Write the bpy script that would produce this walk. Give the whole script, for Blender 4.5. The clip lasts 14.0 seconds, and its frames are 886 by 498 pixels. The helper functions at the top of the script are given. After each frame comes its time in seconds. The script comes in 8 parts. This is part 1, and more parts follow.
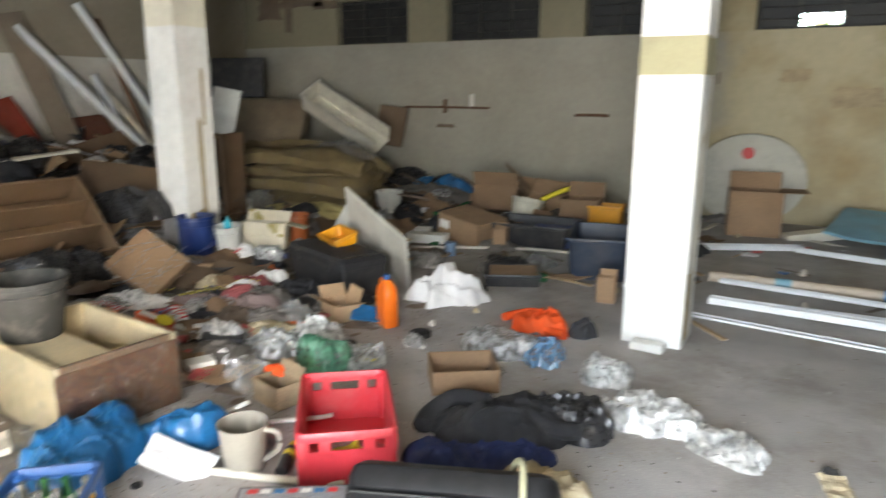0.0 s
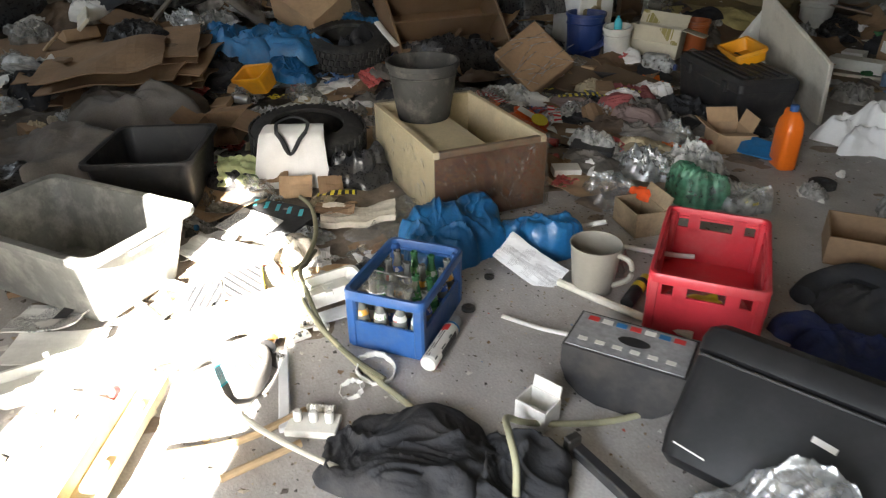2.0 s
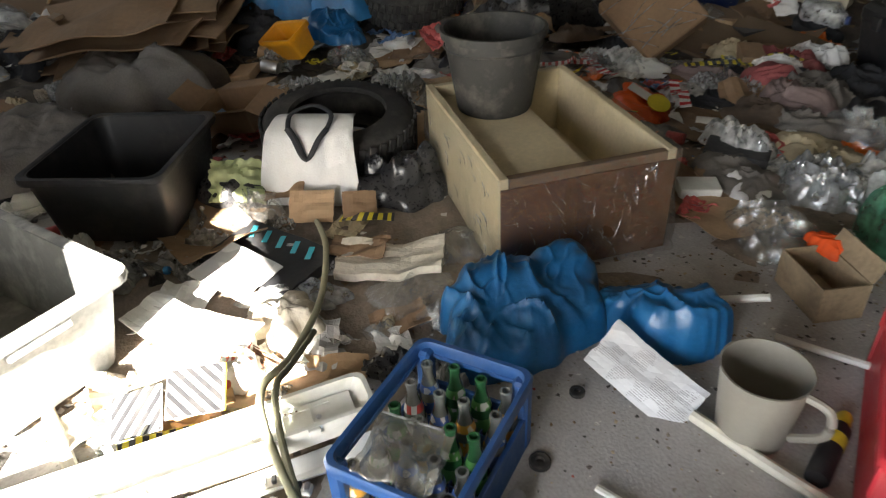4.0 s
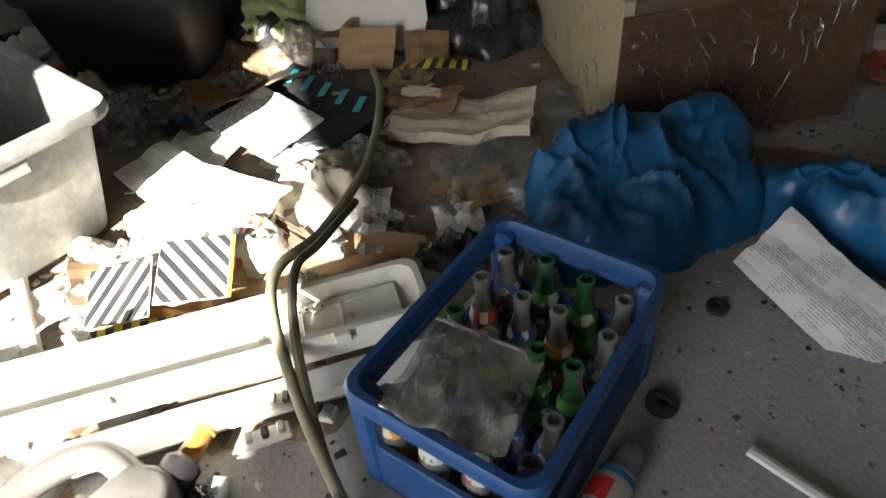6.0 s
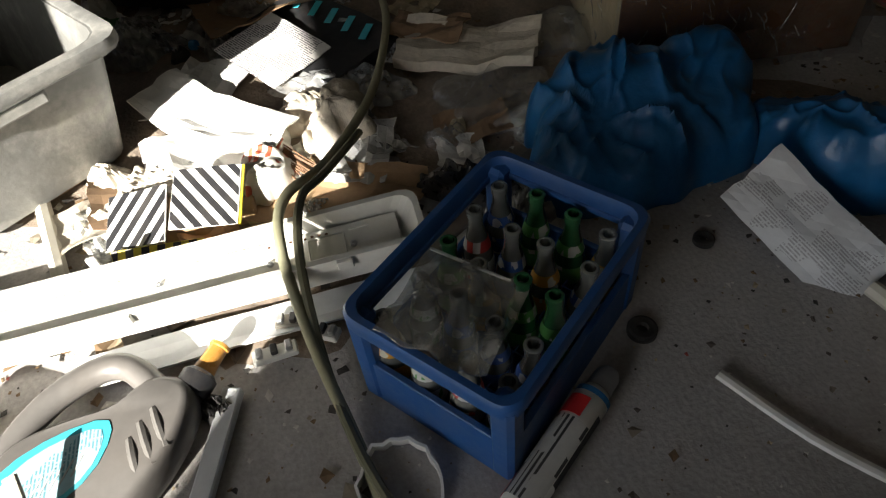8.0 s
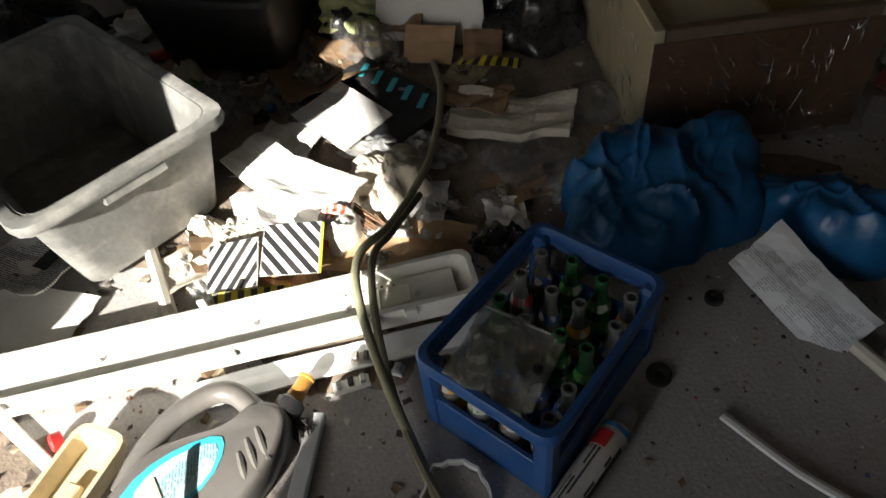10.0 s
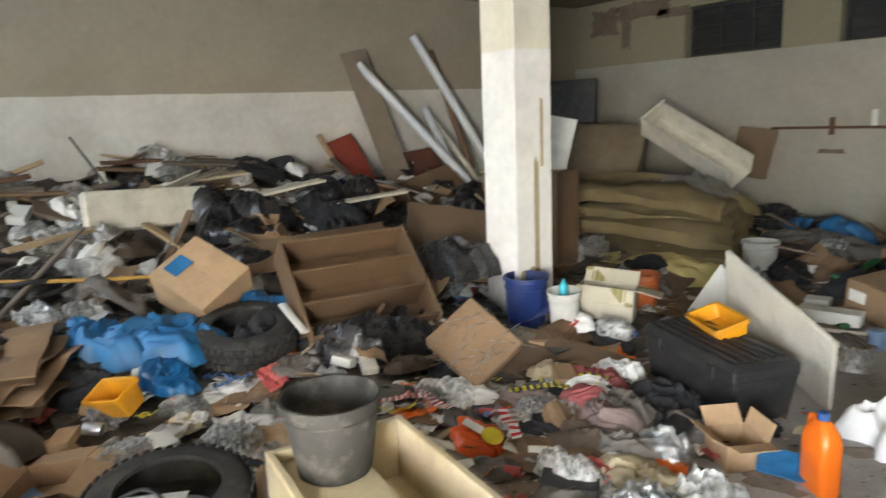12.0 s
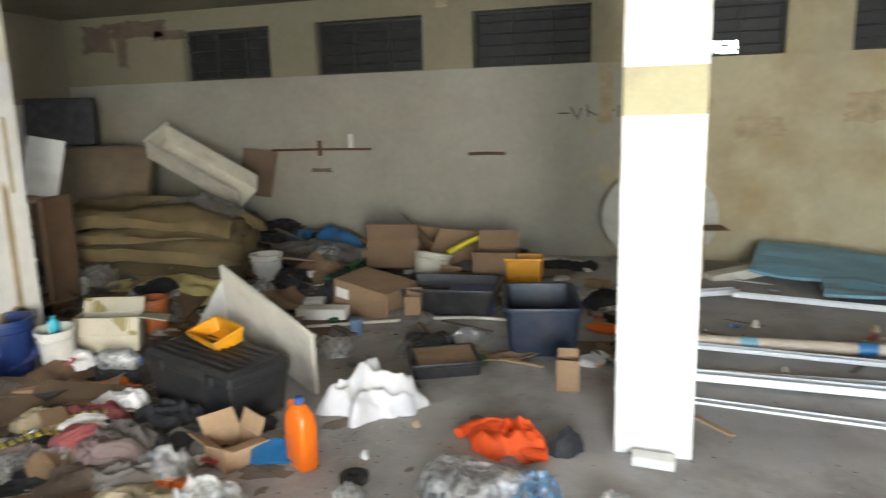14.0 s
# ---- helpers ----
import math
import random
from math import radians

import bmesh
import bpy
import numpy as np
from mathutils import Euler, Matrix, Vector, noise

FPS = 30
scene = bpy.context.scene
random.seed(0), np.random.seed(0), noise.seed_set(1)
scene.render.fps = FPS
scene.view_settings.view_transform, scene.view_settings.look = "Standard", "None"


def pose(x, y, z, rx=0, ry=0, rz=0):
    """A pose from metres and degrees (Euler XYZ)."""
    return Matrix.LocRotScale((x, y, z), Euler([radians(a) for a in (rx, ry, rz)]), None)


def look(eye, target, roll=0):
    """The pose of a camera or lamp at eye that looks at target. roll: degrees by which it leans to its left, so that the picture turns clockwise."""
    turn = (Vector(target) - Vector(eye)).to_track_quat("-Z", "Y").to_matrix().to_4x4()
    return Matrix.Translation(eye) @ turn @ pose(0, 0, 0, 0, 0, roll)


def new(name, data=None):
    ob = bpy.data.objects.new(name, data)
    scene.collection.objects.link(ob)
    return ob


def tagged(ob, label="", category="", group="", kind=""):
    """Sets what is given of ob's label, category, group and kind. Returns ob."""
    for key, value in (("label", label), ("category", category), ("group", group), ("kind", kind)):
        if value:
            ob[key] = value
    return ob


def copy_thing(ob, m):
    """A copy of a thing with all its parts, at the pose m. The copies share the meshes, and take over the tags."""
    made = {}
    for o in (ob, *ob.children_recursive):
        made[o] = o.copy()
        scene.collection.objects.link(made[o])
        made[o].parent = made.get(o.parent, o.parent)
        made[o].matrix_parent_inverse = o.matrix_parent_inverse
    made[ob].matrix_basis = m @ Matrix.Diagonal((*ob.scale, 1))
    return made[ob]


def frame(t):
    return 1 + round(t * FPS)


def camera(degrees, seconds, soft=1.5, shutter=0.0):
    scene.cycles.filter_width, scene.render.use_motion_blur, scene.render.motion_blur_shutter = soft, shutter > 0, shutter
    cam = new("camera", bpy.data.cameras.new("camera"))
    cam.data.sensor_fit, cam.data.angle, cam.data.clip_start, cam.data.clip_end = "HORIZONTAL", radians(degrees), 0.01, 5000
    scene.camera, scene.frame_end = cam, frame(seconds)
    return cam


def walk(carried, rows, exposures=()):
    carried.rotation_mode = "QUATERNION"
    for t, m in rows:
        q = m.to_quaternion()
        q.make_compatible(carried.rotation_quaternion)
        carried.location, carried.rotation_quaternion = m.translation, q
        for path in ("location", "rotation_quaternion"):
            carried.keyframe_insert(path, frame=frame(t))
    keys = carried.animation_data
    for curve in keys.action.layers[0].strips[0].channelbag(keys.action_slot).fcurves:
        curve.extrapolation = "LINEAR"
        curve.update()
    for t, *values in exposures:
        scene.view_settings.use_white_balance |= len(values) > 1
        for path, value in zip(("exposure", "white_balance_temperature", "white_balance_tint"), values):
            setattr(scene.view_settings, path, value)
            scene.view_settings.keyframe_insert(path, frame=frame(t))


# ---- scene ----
cam = camera(66.4, 14.0, soft=1.2, shutter=0.4)
PATH = [
    (0, (1.103, 0.831, 1.558), (0.16, 2.535, 1.104), 0.2),
    (0.5, (1.074, 0.822, 1.554), (-0.227, 2.214, 0.947), 0.3),
    (1, (1.057, 0.854, 1.519), (-0.406, 1.969, 0.734), 0.1),
    (1.5, (1.06, 0.97, 1.483), (-0.431, 1.921, 0.55), -0.5),
    (2, (0.889, 1.02, 1.492), (-0.645, 1.865, 0.525), -0.8),
    (2.2, (0.812, 1.029, 1.486), (-0.715, 1.88, 0.515), -0.3),
    (4.3, (-0.229, 1.679, 1.264), (-1.781, 2.197, 0.114), -3.9),
    (4.5, (-0.319, 1.695, 1.181), (-1.85, 2.196, -0.004), -3.8),
    (5, (-0.431, 1.702, 1.044), (-1.91, 2.146, -0.227), -4.2),
    (5.5, (-0.468, 1.699, 1.024), (-1.957, 2.077, -0.256), -4.7),
    (6, (-0.446, 1.717, 0.972), (-1.896, 2.008, -0.375), -5.6),
    (6.5, (-0.432, 1.735, 0.963), (-1.778, 1.966, -0.498), -6.4),
    (7, (-0.42, 1.751, 0.968), (-1.733, 1.958, -0.526), -6.8),
    (7.2, (-0.416, 1.759, 0.987), (-1.716, 1.953, -0.521), -7.1),
    (9.3, (-0.362, 1.725, 1.11), (-1.683, 1.889, -0.384), -7.6),
    (9.5, (-0.34, 1.723, 1.159), (-1.67, 1.867, -0.328), -7.8),
    (10, (-0.311, 1.686, 1.271), (-1.665, 1.817, -0.196), -7.6),
    (10.5, (-0.258, 1.678, 1.433), (-1.818, 1.841, 0.192), -6.7),
    (11, (-0.19, 1.71, 1.59), (-1.959, 1.983, 0.697), -5.3),
    (11.5, (-0.155, 1.673, 1.631), (-1.915, 2.422, 1.045), -3.2),
    (12, (-0.099, 1.658, 1.663), (-1.699, 2.794, 1.273), -2.5),
    (12.5, (-0.051, 1.653, 1.686), (-1.523, 2.957, 1.324), -2.2),
    (13, (0.052, 1.691, 1.678), (-1.222, 3.19, 1.321), -2.1),
    (13.5, (0.116, 1.754, 1.655), (-0.835, 3.476, 1.297), -1.8),
    (14, (0.221, 1.738, 1.651), (-0.345, 3.62, 1.28), -1.4),
]
EXPOSURE = [(0.0, 5.65), (0.5, 5.62), (1.0, 5.87), (1.5, 5.27), (2.0, 4.57), (2.2, 4.47), (4.3, 4.3), (5.0, 4.05), (5.5, 3.8), (6.0, 3.12), (7.0, 2.32), (9.5, 1.85), (10.0, 1.8), (10.5, 1.6), (11.0, 2.95), (11.5, 5.32), (12.0, 5.99), (12.5, 6.12), (13.0, 6.28), (13.5, 6.22), (14.0, 5.9)]
walk(cam, [(t, look(eye, target, roll)) for t, eye, target, roll in PATH], EXPOSURE)

# ---------------------------------------------------------------- world, sun, daylight
world = bpy.data.worlds.new("sky")
scene.world = world
world.use_nodes = True
wt = world.node_tree
sky = wt.nodes.new("ShaderNodeTexSky")
sky.sky_type = "NISHITA"
sky.sun_disc = False
sky.sun_elevation = radians(27)
sky.sun_rotation = radians(127)
bg = wt.nodes["Background"]
bg.inputs["Strength"].default_value = 0.05
wt.links.new(sky.outputs["Color"], bg.inputs["Color"])

SUN_WAY = Vector((-0.8 * math.cos(radians(27)), 0.6 * math.cos(radians(27)), -math.sin(radians(27))))
sun = new("sun", bpy.data.lights.new("sun", "SUN"))
sun.data.energy, sun.data.angle, sun.data.color = 5.0, radians(0.5), (1.0, 0.95, 0.86)
sun.matrix_world = Matrix.Translation((6, -6, 8)) @ SUN_WAY.to_track_quat("-Z", "Y").to_matrix().to_4x4()


def daylight(name, x, z, w, h, power, colour, y=-0.5):
    """An area lamp in an opening of the south wall, standing in for sky light."""
    ob = new(name, bpy.data.lights.new(name, "AREA"))
    ob.data.shape, ob.data.size, ob.data.size_y = "RECTANGLE", w, h
    ob.data.energy, ob.data.color = power, colour
    ob.matrix_world = pose(x, y, z, 90, 0, 0)
    return ob


SKYBLUE, SKYWARM = (0.80, 0.90, 1.0), (0.90, 0.95, 1.0)
daylight("door_daylight", 1.22, 1.08, 1.5, 2.06, 7.2, SKYWARM)
# Two added fill lamps at assumed windows; the first is narrowed off the far-left corner.
daylight("window_daylight", 4.2, 1.75, 3.4, 1.7, 0.5, SKYBLUE).data.spread = radians(105)
daylight("window_daylight", -5.2, 2.45, 2.4, 0.8, 1.3, SKYBLUE)

# ---------------------------------------------------------------- materials
MATS = {}


def mat(name, colour=(0.5, 0.5, 0.5), rough=0.7, metal=0.0, var=0.25, scale=6.0, fine=60.0, bump=0.25, dirt=0.35, dirt_colour=(0.16, 0.13, 0.10), trans=0.0, coat=0.0, island=0.0):
    """A procedural surface: base colour with broad and fine variation, dirt patches and fine relief."""
    if name in MATS:
        return MATS[name]
    m = bpy.data.materials.new(name)
    m.use_nodes = True
    nt = m.node_tree
    n, l = nt.nodes, nt.links
    p = n["Principled BSDF"]
    co = n.new("ShaderNodeTexCoord")
    big = n.new("ShaderNodeTexNoise")
    big.inputs["Scale"].default_value, big.inputs["Detail"].default_value = scale, 5
    small = n.new("ShaderNodeTexNoise")
    small.inputs["Scale"].default_value, small.inputs["Detail"].default_value = fine, 6
    rnd = n.new("ShaderNodeObjectInfo")
    off = n.new("ShaderNodeVectorMath")
    off.operation = "MULTIPLY_ADD"
    l.new(co.outputs["Object"], off.inputs[0])
    off.inputs[1].default_value = (1, 1, 1)
    comb = n.new("ShaderNodeCombineXYZ")
    mul = n.new("ShaderNodeMath")
    mul.operation = "MULTIPLY"
    mul.inputs[1].default_value = 37
    l.new(rnd.outputs["Random"], mul.inputs[0])
    l.new(mul.outputs[0], comb.inputs[0])
    l.new(comb.outputs[0], off.inputs[2])
    for t in (big, small):
        l.new(off.outputs[0], t.inputs["Vector"])
    hsv = n.new("ShaderNodeHueSaturation")
    hsv.inputs["Color"].default_value = (*colour, 1)
    val = n.new("ShaderNodeMapRange")
    val.inputs["From Min"].default_value, val.inputs["From Max"].default_value = 0.25, 0.75
    val.inputs["To Min"].default_value, val.inputs["To Max"].default_value = 1 - var, 1 + var * 0.6
    mixn = n.new("ShaderNodeMath")
    mixn.operation = "MULTIPLY_ADD"
    mixn.inputs[1].default_value, mixn.inputs[2].default_value = 0.55, 0.0
    l.new(big.outputs["Fac"], mixn.inputs[0])
    add = n.new("ShaderNodeMath")
    add.operation = "MULTIPLY_ADD"
    add.inputs[1].default_value = 0.45
    l.new(small.outputs["Fac"], add.inputs[0])
    l.new(mixn.outputs[0], add.inputs[2])
    src = add.outputs[0]
    if island:
        geo = n.new("ShaderNodeNewGeometry")
        isl = n.new("ShaderNodeMath")
        isl.operation = "MULTIPLY_ADD"
        isl.inputs[1].default_value, isl.inputs[2].default_value = island, -island / 2
        l.new(geo.outputs["Random Per Island"], isl.inputs[0])
        a2 = n.new("ShaderNodeMath")
        l.new(isl.outputs[0], a2.inputs[0])
        l.new(src, a2.inputs[1])
        src = a2.outputs[0]
    l.new(src, val.inputs["Value"])
    l.new(val.outputs[0], hsv.inputs["Value"])
    dirtn = n.new("ShaderNodeTexNoise")
    dirtn.inputs["Scale"].default_value, dirtn.inputs["Detail"].default_value, dirtn.inputs["Roughness"].default_value = scale * 0.7, 8, 0.68
    l.new(off.outputs[0], dirtn.inputs["Vector"])
    ramp = n.new("ShaderNodeMapRange")
    ramp.inputs["From Min"].default_value, ramp.inputs["From Max"].default_value = 0.48, 0.75
    ramp.inputs["To Max"].default_value = dirt
    l.new(dirtn.outputs["Fac"], ramp.inputs["Value"])
    mx = n.new("ShaderNodeMix")
    mx.data_type = "RGBA"
    l.new(ramp.outputs[0], mx.inputs["Factor"])
    l.new(hsv.outputs[0], mx.inputs["A"])
    mx.inputs["B"].default_value = (*dirt_colour, 1)
    l.new(mx.outputs["Result"], p.inputs["Base Color"])
    rr = n.new("ShaderNodeMapRange")
    rr.inputs["To Min"].default_value, rr.inputs["To Max"].default_value = max(0.03, rough - 0.15), min(1, rough + 0.15)
    l.new(small.outputs["Fac"], rr.inputs["Value"])
    l.new(rr.outputs[0], p.inputs["Roughness"])
    p.inputs["Metallic"].default_value = metal
    p.inputs["Coat Weight"].default_value = coat
    if trans:
        p.inputs["Transmission Weight"].default_value = trans
    if bump:
        b = n.new("ShaderNodeBump")
        b.inputs["Strength"].default_value, b.inputs["Distance"].default_value = bump, 0.01
        l.new(add.outputs[0], b.inputs["Height"])
        l.new(b.outputs[0], p.inputs["Normal"])
    MATS[name] = m
    return m


def film(name, tint=(0.85, 0.86, 0.86), body=0.14, gloss=0.38, rough=0.09):
    """Thin wrinkled plastic: mostly seen through, with milky body and sharp glints."""
    if name in MATS:
        return MATS[name]
    m = bpy.data.materials.new(name)
    m.use_nodes = True
    nt = m.node_tree
    n, l = nt.nodes, nt.links
    n.remove(n["Principled BSDF"])
    out = n["Material Output"]
    tr = n.new("ShaderNodeBsdfTransparent")
    tr.inputs[0].default_value = (0.93, 0.94, 0.94, 1)
    df = n.new("ShaderNodeBsdfDiffuse")
    df.inputs[0].default_value = (*tint, 1)
    tl = n.new("ShaderNodeBsdfTranslucent")
    tl.inputs[0].default_value = (*tint, 1)
    gl = n.new("ShaderNodeBsdfGlossy")
    gl.inputs["Roughness"].default_value = rough
    no = n.new("ShaderNodeTexNoise")
    no.inputs["Scale"].default_value, no.inputs["Detail"].default_value = 22, 5
    co = n.new("ShaderNodeTexCoord")
    l.new(co.outputs["Object"], no.inputs["Vector"])
    bp = n.new("ShaderNodeBump")
    bp.inputs["Strength"].default_value, bp.inputs["Distance"].default_value = 0.8, 0.02
    l.new(no.outputs["Fac"], bp.inputs["Height"])
    l.new(bp.outputs[0], gl.inputs["Normal"])
    mr = n.new("ShaderNodeMapRange")
    mr.inputs["From Min"].default_value, mr.inputs["From Max"].default_value = 0.3, 0.7
    mr.inputs["To Min"].default_value, mr.inputs["To Max"].default_value = body * 0.25, min(1, body * 1.8)
    l.new(no.outputs["Fac"], mr.inputs["Value"])
    m0, m1, m2 = (n.new("ShaderNodeMixShader") for _ in range(3))
    m0.inputs[0].default_value = 0.45
    l.new(df.outputs[0], m0.inputs[1]), l.new(tl.outputs[0], m0.inputs[2])
    l.new(mr.outputs[0], m1.inputs[0])
    l.new(tr.outputs[0], m1.inputs[1]), l.new(m0.outputs[0], m1.inputs[2])
    m2.inputs[0].default_value = gloss
    l.new(m1.outputs[0], m2.inputs[1]), l.new(gl.outputs[0], m2.inputs[2])
    l.new(m2.outputs[0], out.inputs["Surface"])
    MATS[name] = m
    return m


def painted_wall(name, line, low, high, axis_stain=None):
    """Whitewash over a darker dado line at the height `line`, with flaking, damp and grime."""
    m = mat(name, low, 0.9, var=0.18, scale=0.9, fine=14, bump=0.15, dirt=0.45, dirt_colour=(0.22, 0.19, 0.13))
    n, l = m.node_tree.nodes, m.node_tree.links
    hsv = next(x for x in n if x.bl_idname == "ShaderNodeHueSaturation")
    geo = n.new("ShaderNodeNewGeometry")
    sep = n.new("ShaderNodeSeparateXYZ")
    l.new(geo.outputs["Position"], sep.inputs[0])
    no = n.new("ShaderNodeTexNoise")
    no.inputs["Scale"].default_value, no.inputs["Detail"].default_value = 2.5, 6
    l.new(geo.outputs["Position"], no.inputs["Vector"])
    z = n.new("ShaderNodeMath")
    z.operation = "MULTIPLY_ADD"
    z.inputs[1].default_value = 0.03
    l.new(no.outputs["Fac"], z.inputs[0]), l.new(sep.outputs["Z"], z.inputs[2])
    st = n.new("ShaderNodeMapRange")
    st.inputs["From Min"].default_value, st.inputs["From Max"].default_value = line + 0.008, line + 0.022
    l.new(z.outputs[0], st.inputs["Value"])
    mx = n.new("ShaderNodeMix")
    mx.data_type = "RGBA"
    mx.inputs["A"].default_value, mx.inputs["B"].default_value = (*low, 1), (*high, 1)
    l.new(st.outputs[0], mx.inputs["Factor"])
    res = mx.outputs["Result"]
    if axis_stain is not None:
        ad = n.new("ShaderNodeMath")
        ad.operation = "MULTIPLY_ADD"
        ad.inputs[1].default_value = 1.6
        l.new(no.outputs["Fac"], ad.inputs[0]), l.new(sep.outputs["X"], ad.inputs[2])
        sx = n.new("ShaderNodeMapRange")
        sx.inputs["From Min"].default_value, sx.inputs["From Max"].default_value = axis_stain + 0.55, axis_stain + 1.0
        sx.inputs["To Max"].default_value = 0.85
        l.new(ad.outputs[0], sx.inputs["Value"])
        n2 = n.new("ShaderNodeTexNoise")
        n2.inputs["Scale"].default_value, n2.inputs["Detail"].default_value = 1.1, 7
        l.new(geo.outputs["Position"], n2.inputs["Vector"])
        oc = n.new("ShaderNodeMix")
        oc.data_type = "RGBA"
        oc.inputs["A"].default_value, oc.inputs["B"].default_value = (0.50, 0.44, 0.28, 1), (0.36, 0.25, 0.10, 1)
        m3 = n.new("ShaderNodeMapRange")
        m3.inputs["From Min"].default_value, m3.inputs["From Max"].default_value = 0.45, 0.72
        l.new(n2.outputs["Fac"], m3.inputs["Value"]), l.new(m3.outputs[0], oc.inputs["Factor"])
        m4 = n.new("ShaderNodeMix")
        m4.data_type = "RGBA"
        l.new(sx.outputs[0], m4.inputs["Factor"]), l.new(res, m4.inputs["A"]), l.new(oc.outputs["Result"], m4.inputs["B"])
        res = m4.outputs["Result"]
    l.new(res, hsv.inputs["Color"])
    return m


def printed(name, colour, ink, lines=90.0, words=28.0, blocks=9.0, cover=0.5, rough=0.6):
    """Paper with grey blocks of fine, unreadable print in lines."""
    fresh = name not in MATS
    m = mat(name, colour, rough, var=0.1, scale=8, dirt=0.2, bump=0.12)
    if not fresh:
        return m
    n, l = m.node_tree.nodes, m.node_tree.links
    co = n.new("ShaderNodeTexCoord")
    axis = n.new("ShaderNodeSeparateXYZ")
    l.new(co.outputs["Object"], axis.inputs[0])

    def calc(op, a, b):
        node = n.new("ShaderNodeMath")
        node.operation = op
        for k, v in enumerate((a, b)):
            if isinstance(v, (int, float)):
                node.inputs[k].default_value = v
            else:
                l.new(v, node.inputs[k])
        return node.outputs[0]
    row = calc("FLOOR", calc("MULTIPLY", axis.outputs[1], lines), 0.0)
    on_line = calc("LESS_THAN", calc("FRACT", calc("MULTIPLY", axis.outputs[1], lines), 0.0), 0.5)
    spot = n.new("ShaderNodeCombineXYZ")
    l.new(calc("MULTIPLY", axis.outputs[0], words * 3), spot.inputs[0])
    l.new(calc("MULTIPLY", row, 3.7), spot.inputs[1])
    word = n.new("ShaderNodeTexNoise")
    word.inputs["Scale"].default_value, word.inputs["Detail"].default_value = 1.0, 1
    l.new(spot.outputs[0], word.inputs["Vector"])
    patch = n.new("ShaderNodeTexVoronoi")
    patch.distance = "CHEBYCHEV"
    patch.inputs["Scale"].default_value = blocks
    l.new(co.outputs["Object"], patch.inputs["Vector"])
    tone = n.new("ShaderNodeSeparateColor")
    l.new(patch.outputs["Color"], tone.inputs[0])
    fac = calc("MULTIPLY", calc("MULTIPLY", on_line, calc("GREATER_THAN", word.outputs["Fac"], 0.42)), calc("LESS_THAN", tone.outputs[0], cover))
    mix = n.new("ShaderNodeMix")
    mix.data_type = "RGBA"
    mix.inputs["A"].default_value, mix.inputs["B"].default_value = (*colour, 1), (*ink, 1)
    l.new(fac, mix.inputs["Factor"])
    l.new(mix.outputs["Result"], next(x for x in n if x.bl_idname == "ShaderNodeHueSaturation").inputs["Color"])
    return m


CARD = mat("cardboard", (0.29, 0.185, 0.105), 0.85, var=0.3, scale=4, fine=40, dirt=0.3)
CARD2 = mat("pale cardboard", (0.46, 0.31, 0.18), 0.85, var=0.25, scale=4, fine=40, dirt=0.3)
CARDD = mat("dark cardboard", (0.20, 0.125, 0.07), 0.9, var=0.3, scale=4, fine=40)
WOOD = mat("raw wood", (0.42, 0.30, 0.17), 0.7, var=0.3, scale=5, fine=50)
WOODW = mat("white painted wood", (0.68, 0.64, 0.54), 0.6, var=0.15, scale=8, fine=40, dirt=0.4)
VENEER = mat("brown veneer", (0.19, 0.12, 0.068), 0.5, var=0.3, scale=3, fine=70, dirt=0.35, dirt_colour=(0.25, 0.2, 0.15))
CREAM = mat("cream chipboard", (0.66, 0.56, 0.37), 0.6, var=0.22, scale=5, fine=60, dirt=0.4)
WHITE = mat("white plastic", (0.74, 0.73, 0.68), 0.4, var=0.1, scale=6, dirt=0.3, bump=0.08)
PAPER = mat("paper", (0.76, 0.75, 0.72), 0.85, var=0.1, scale=8, dirt=0.2, bump=0.2)
BLACK = mat("black plastic", (0.022, 0.022, 0.024), 0.45, var=0.4, scale=8, dirt=0.35, dirt_colour=(0.14, 0.12, 0.10), bump=0.15)
BLACKBAG = mat("black bag", (0.02, 0.02, 0.022), 0.3, var=0.3, dirt=0.3, dirt_colour=(0.12, 0.11, 0.1))
CLOTHK = mat("black cloth", (0.025, 0.026, 0.03), 0.95, var=0.4, scale=10, fine=120, dirt=0.4, dirt_colour=(0.10, 0.09, 0.085), bump=0.4)
CLOTHB = mat("dark blue cloth", (0.02, 0.035, 0.13), 0.95, var=0.4, scale=10, fine=120, bump=0.4)
CLOTHG = mat("grey cloth", (0.16, 0.145, 0.13), 0.95, var=0.4, scale=8, fine=120, bump=0.4)
CLOTHW = mat("white cloth", (0.78, 0.77, 0.76), 0.9, var=0.08, scale=8, fine=140, dirt=0.12, bump=0.3)
CLOTHR = mat("dusky red cloth", (0.27, 0.07, 0.07), 0.95, var=0.3, bump=0.4)
RUBBER = mat("rubber", (0.025, 0.024, 0.023), 0.75, var=0.4, scale=12, dirt=0.55, dirt_colour=(0.13, 0.12, 0.105), bump=0.3)
GREYP = mat("grey mortar bucket", (0.045, 0.044, 0.041), 0.65, var=0.4, scale=10, dirt=0.75, dirt_colour=(0.22, 0.205, 0.17), bump=0.3)
TUBG = mat("dusty grey tub", (0.19, 0.19, 0.18), 0.5, var=0.35, scale=9, dirt=0.8, dirt_colour=(0.50, 0.48, 0.43), bump=0.2)
RED = mat("red crate plastic", (0.60, 0.035, 0.05), 0.45, var=0.15, scale=6, dirt=0.25, dirt_colour=(0.5, 0.35, 0.3), bump=0.08)
REDP = mat("red plastic", (0.55, 0.03, 0.03), 0.4, var=0.15, bump=0.05)
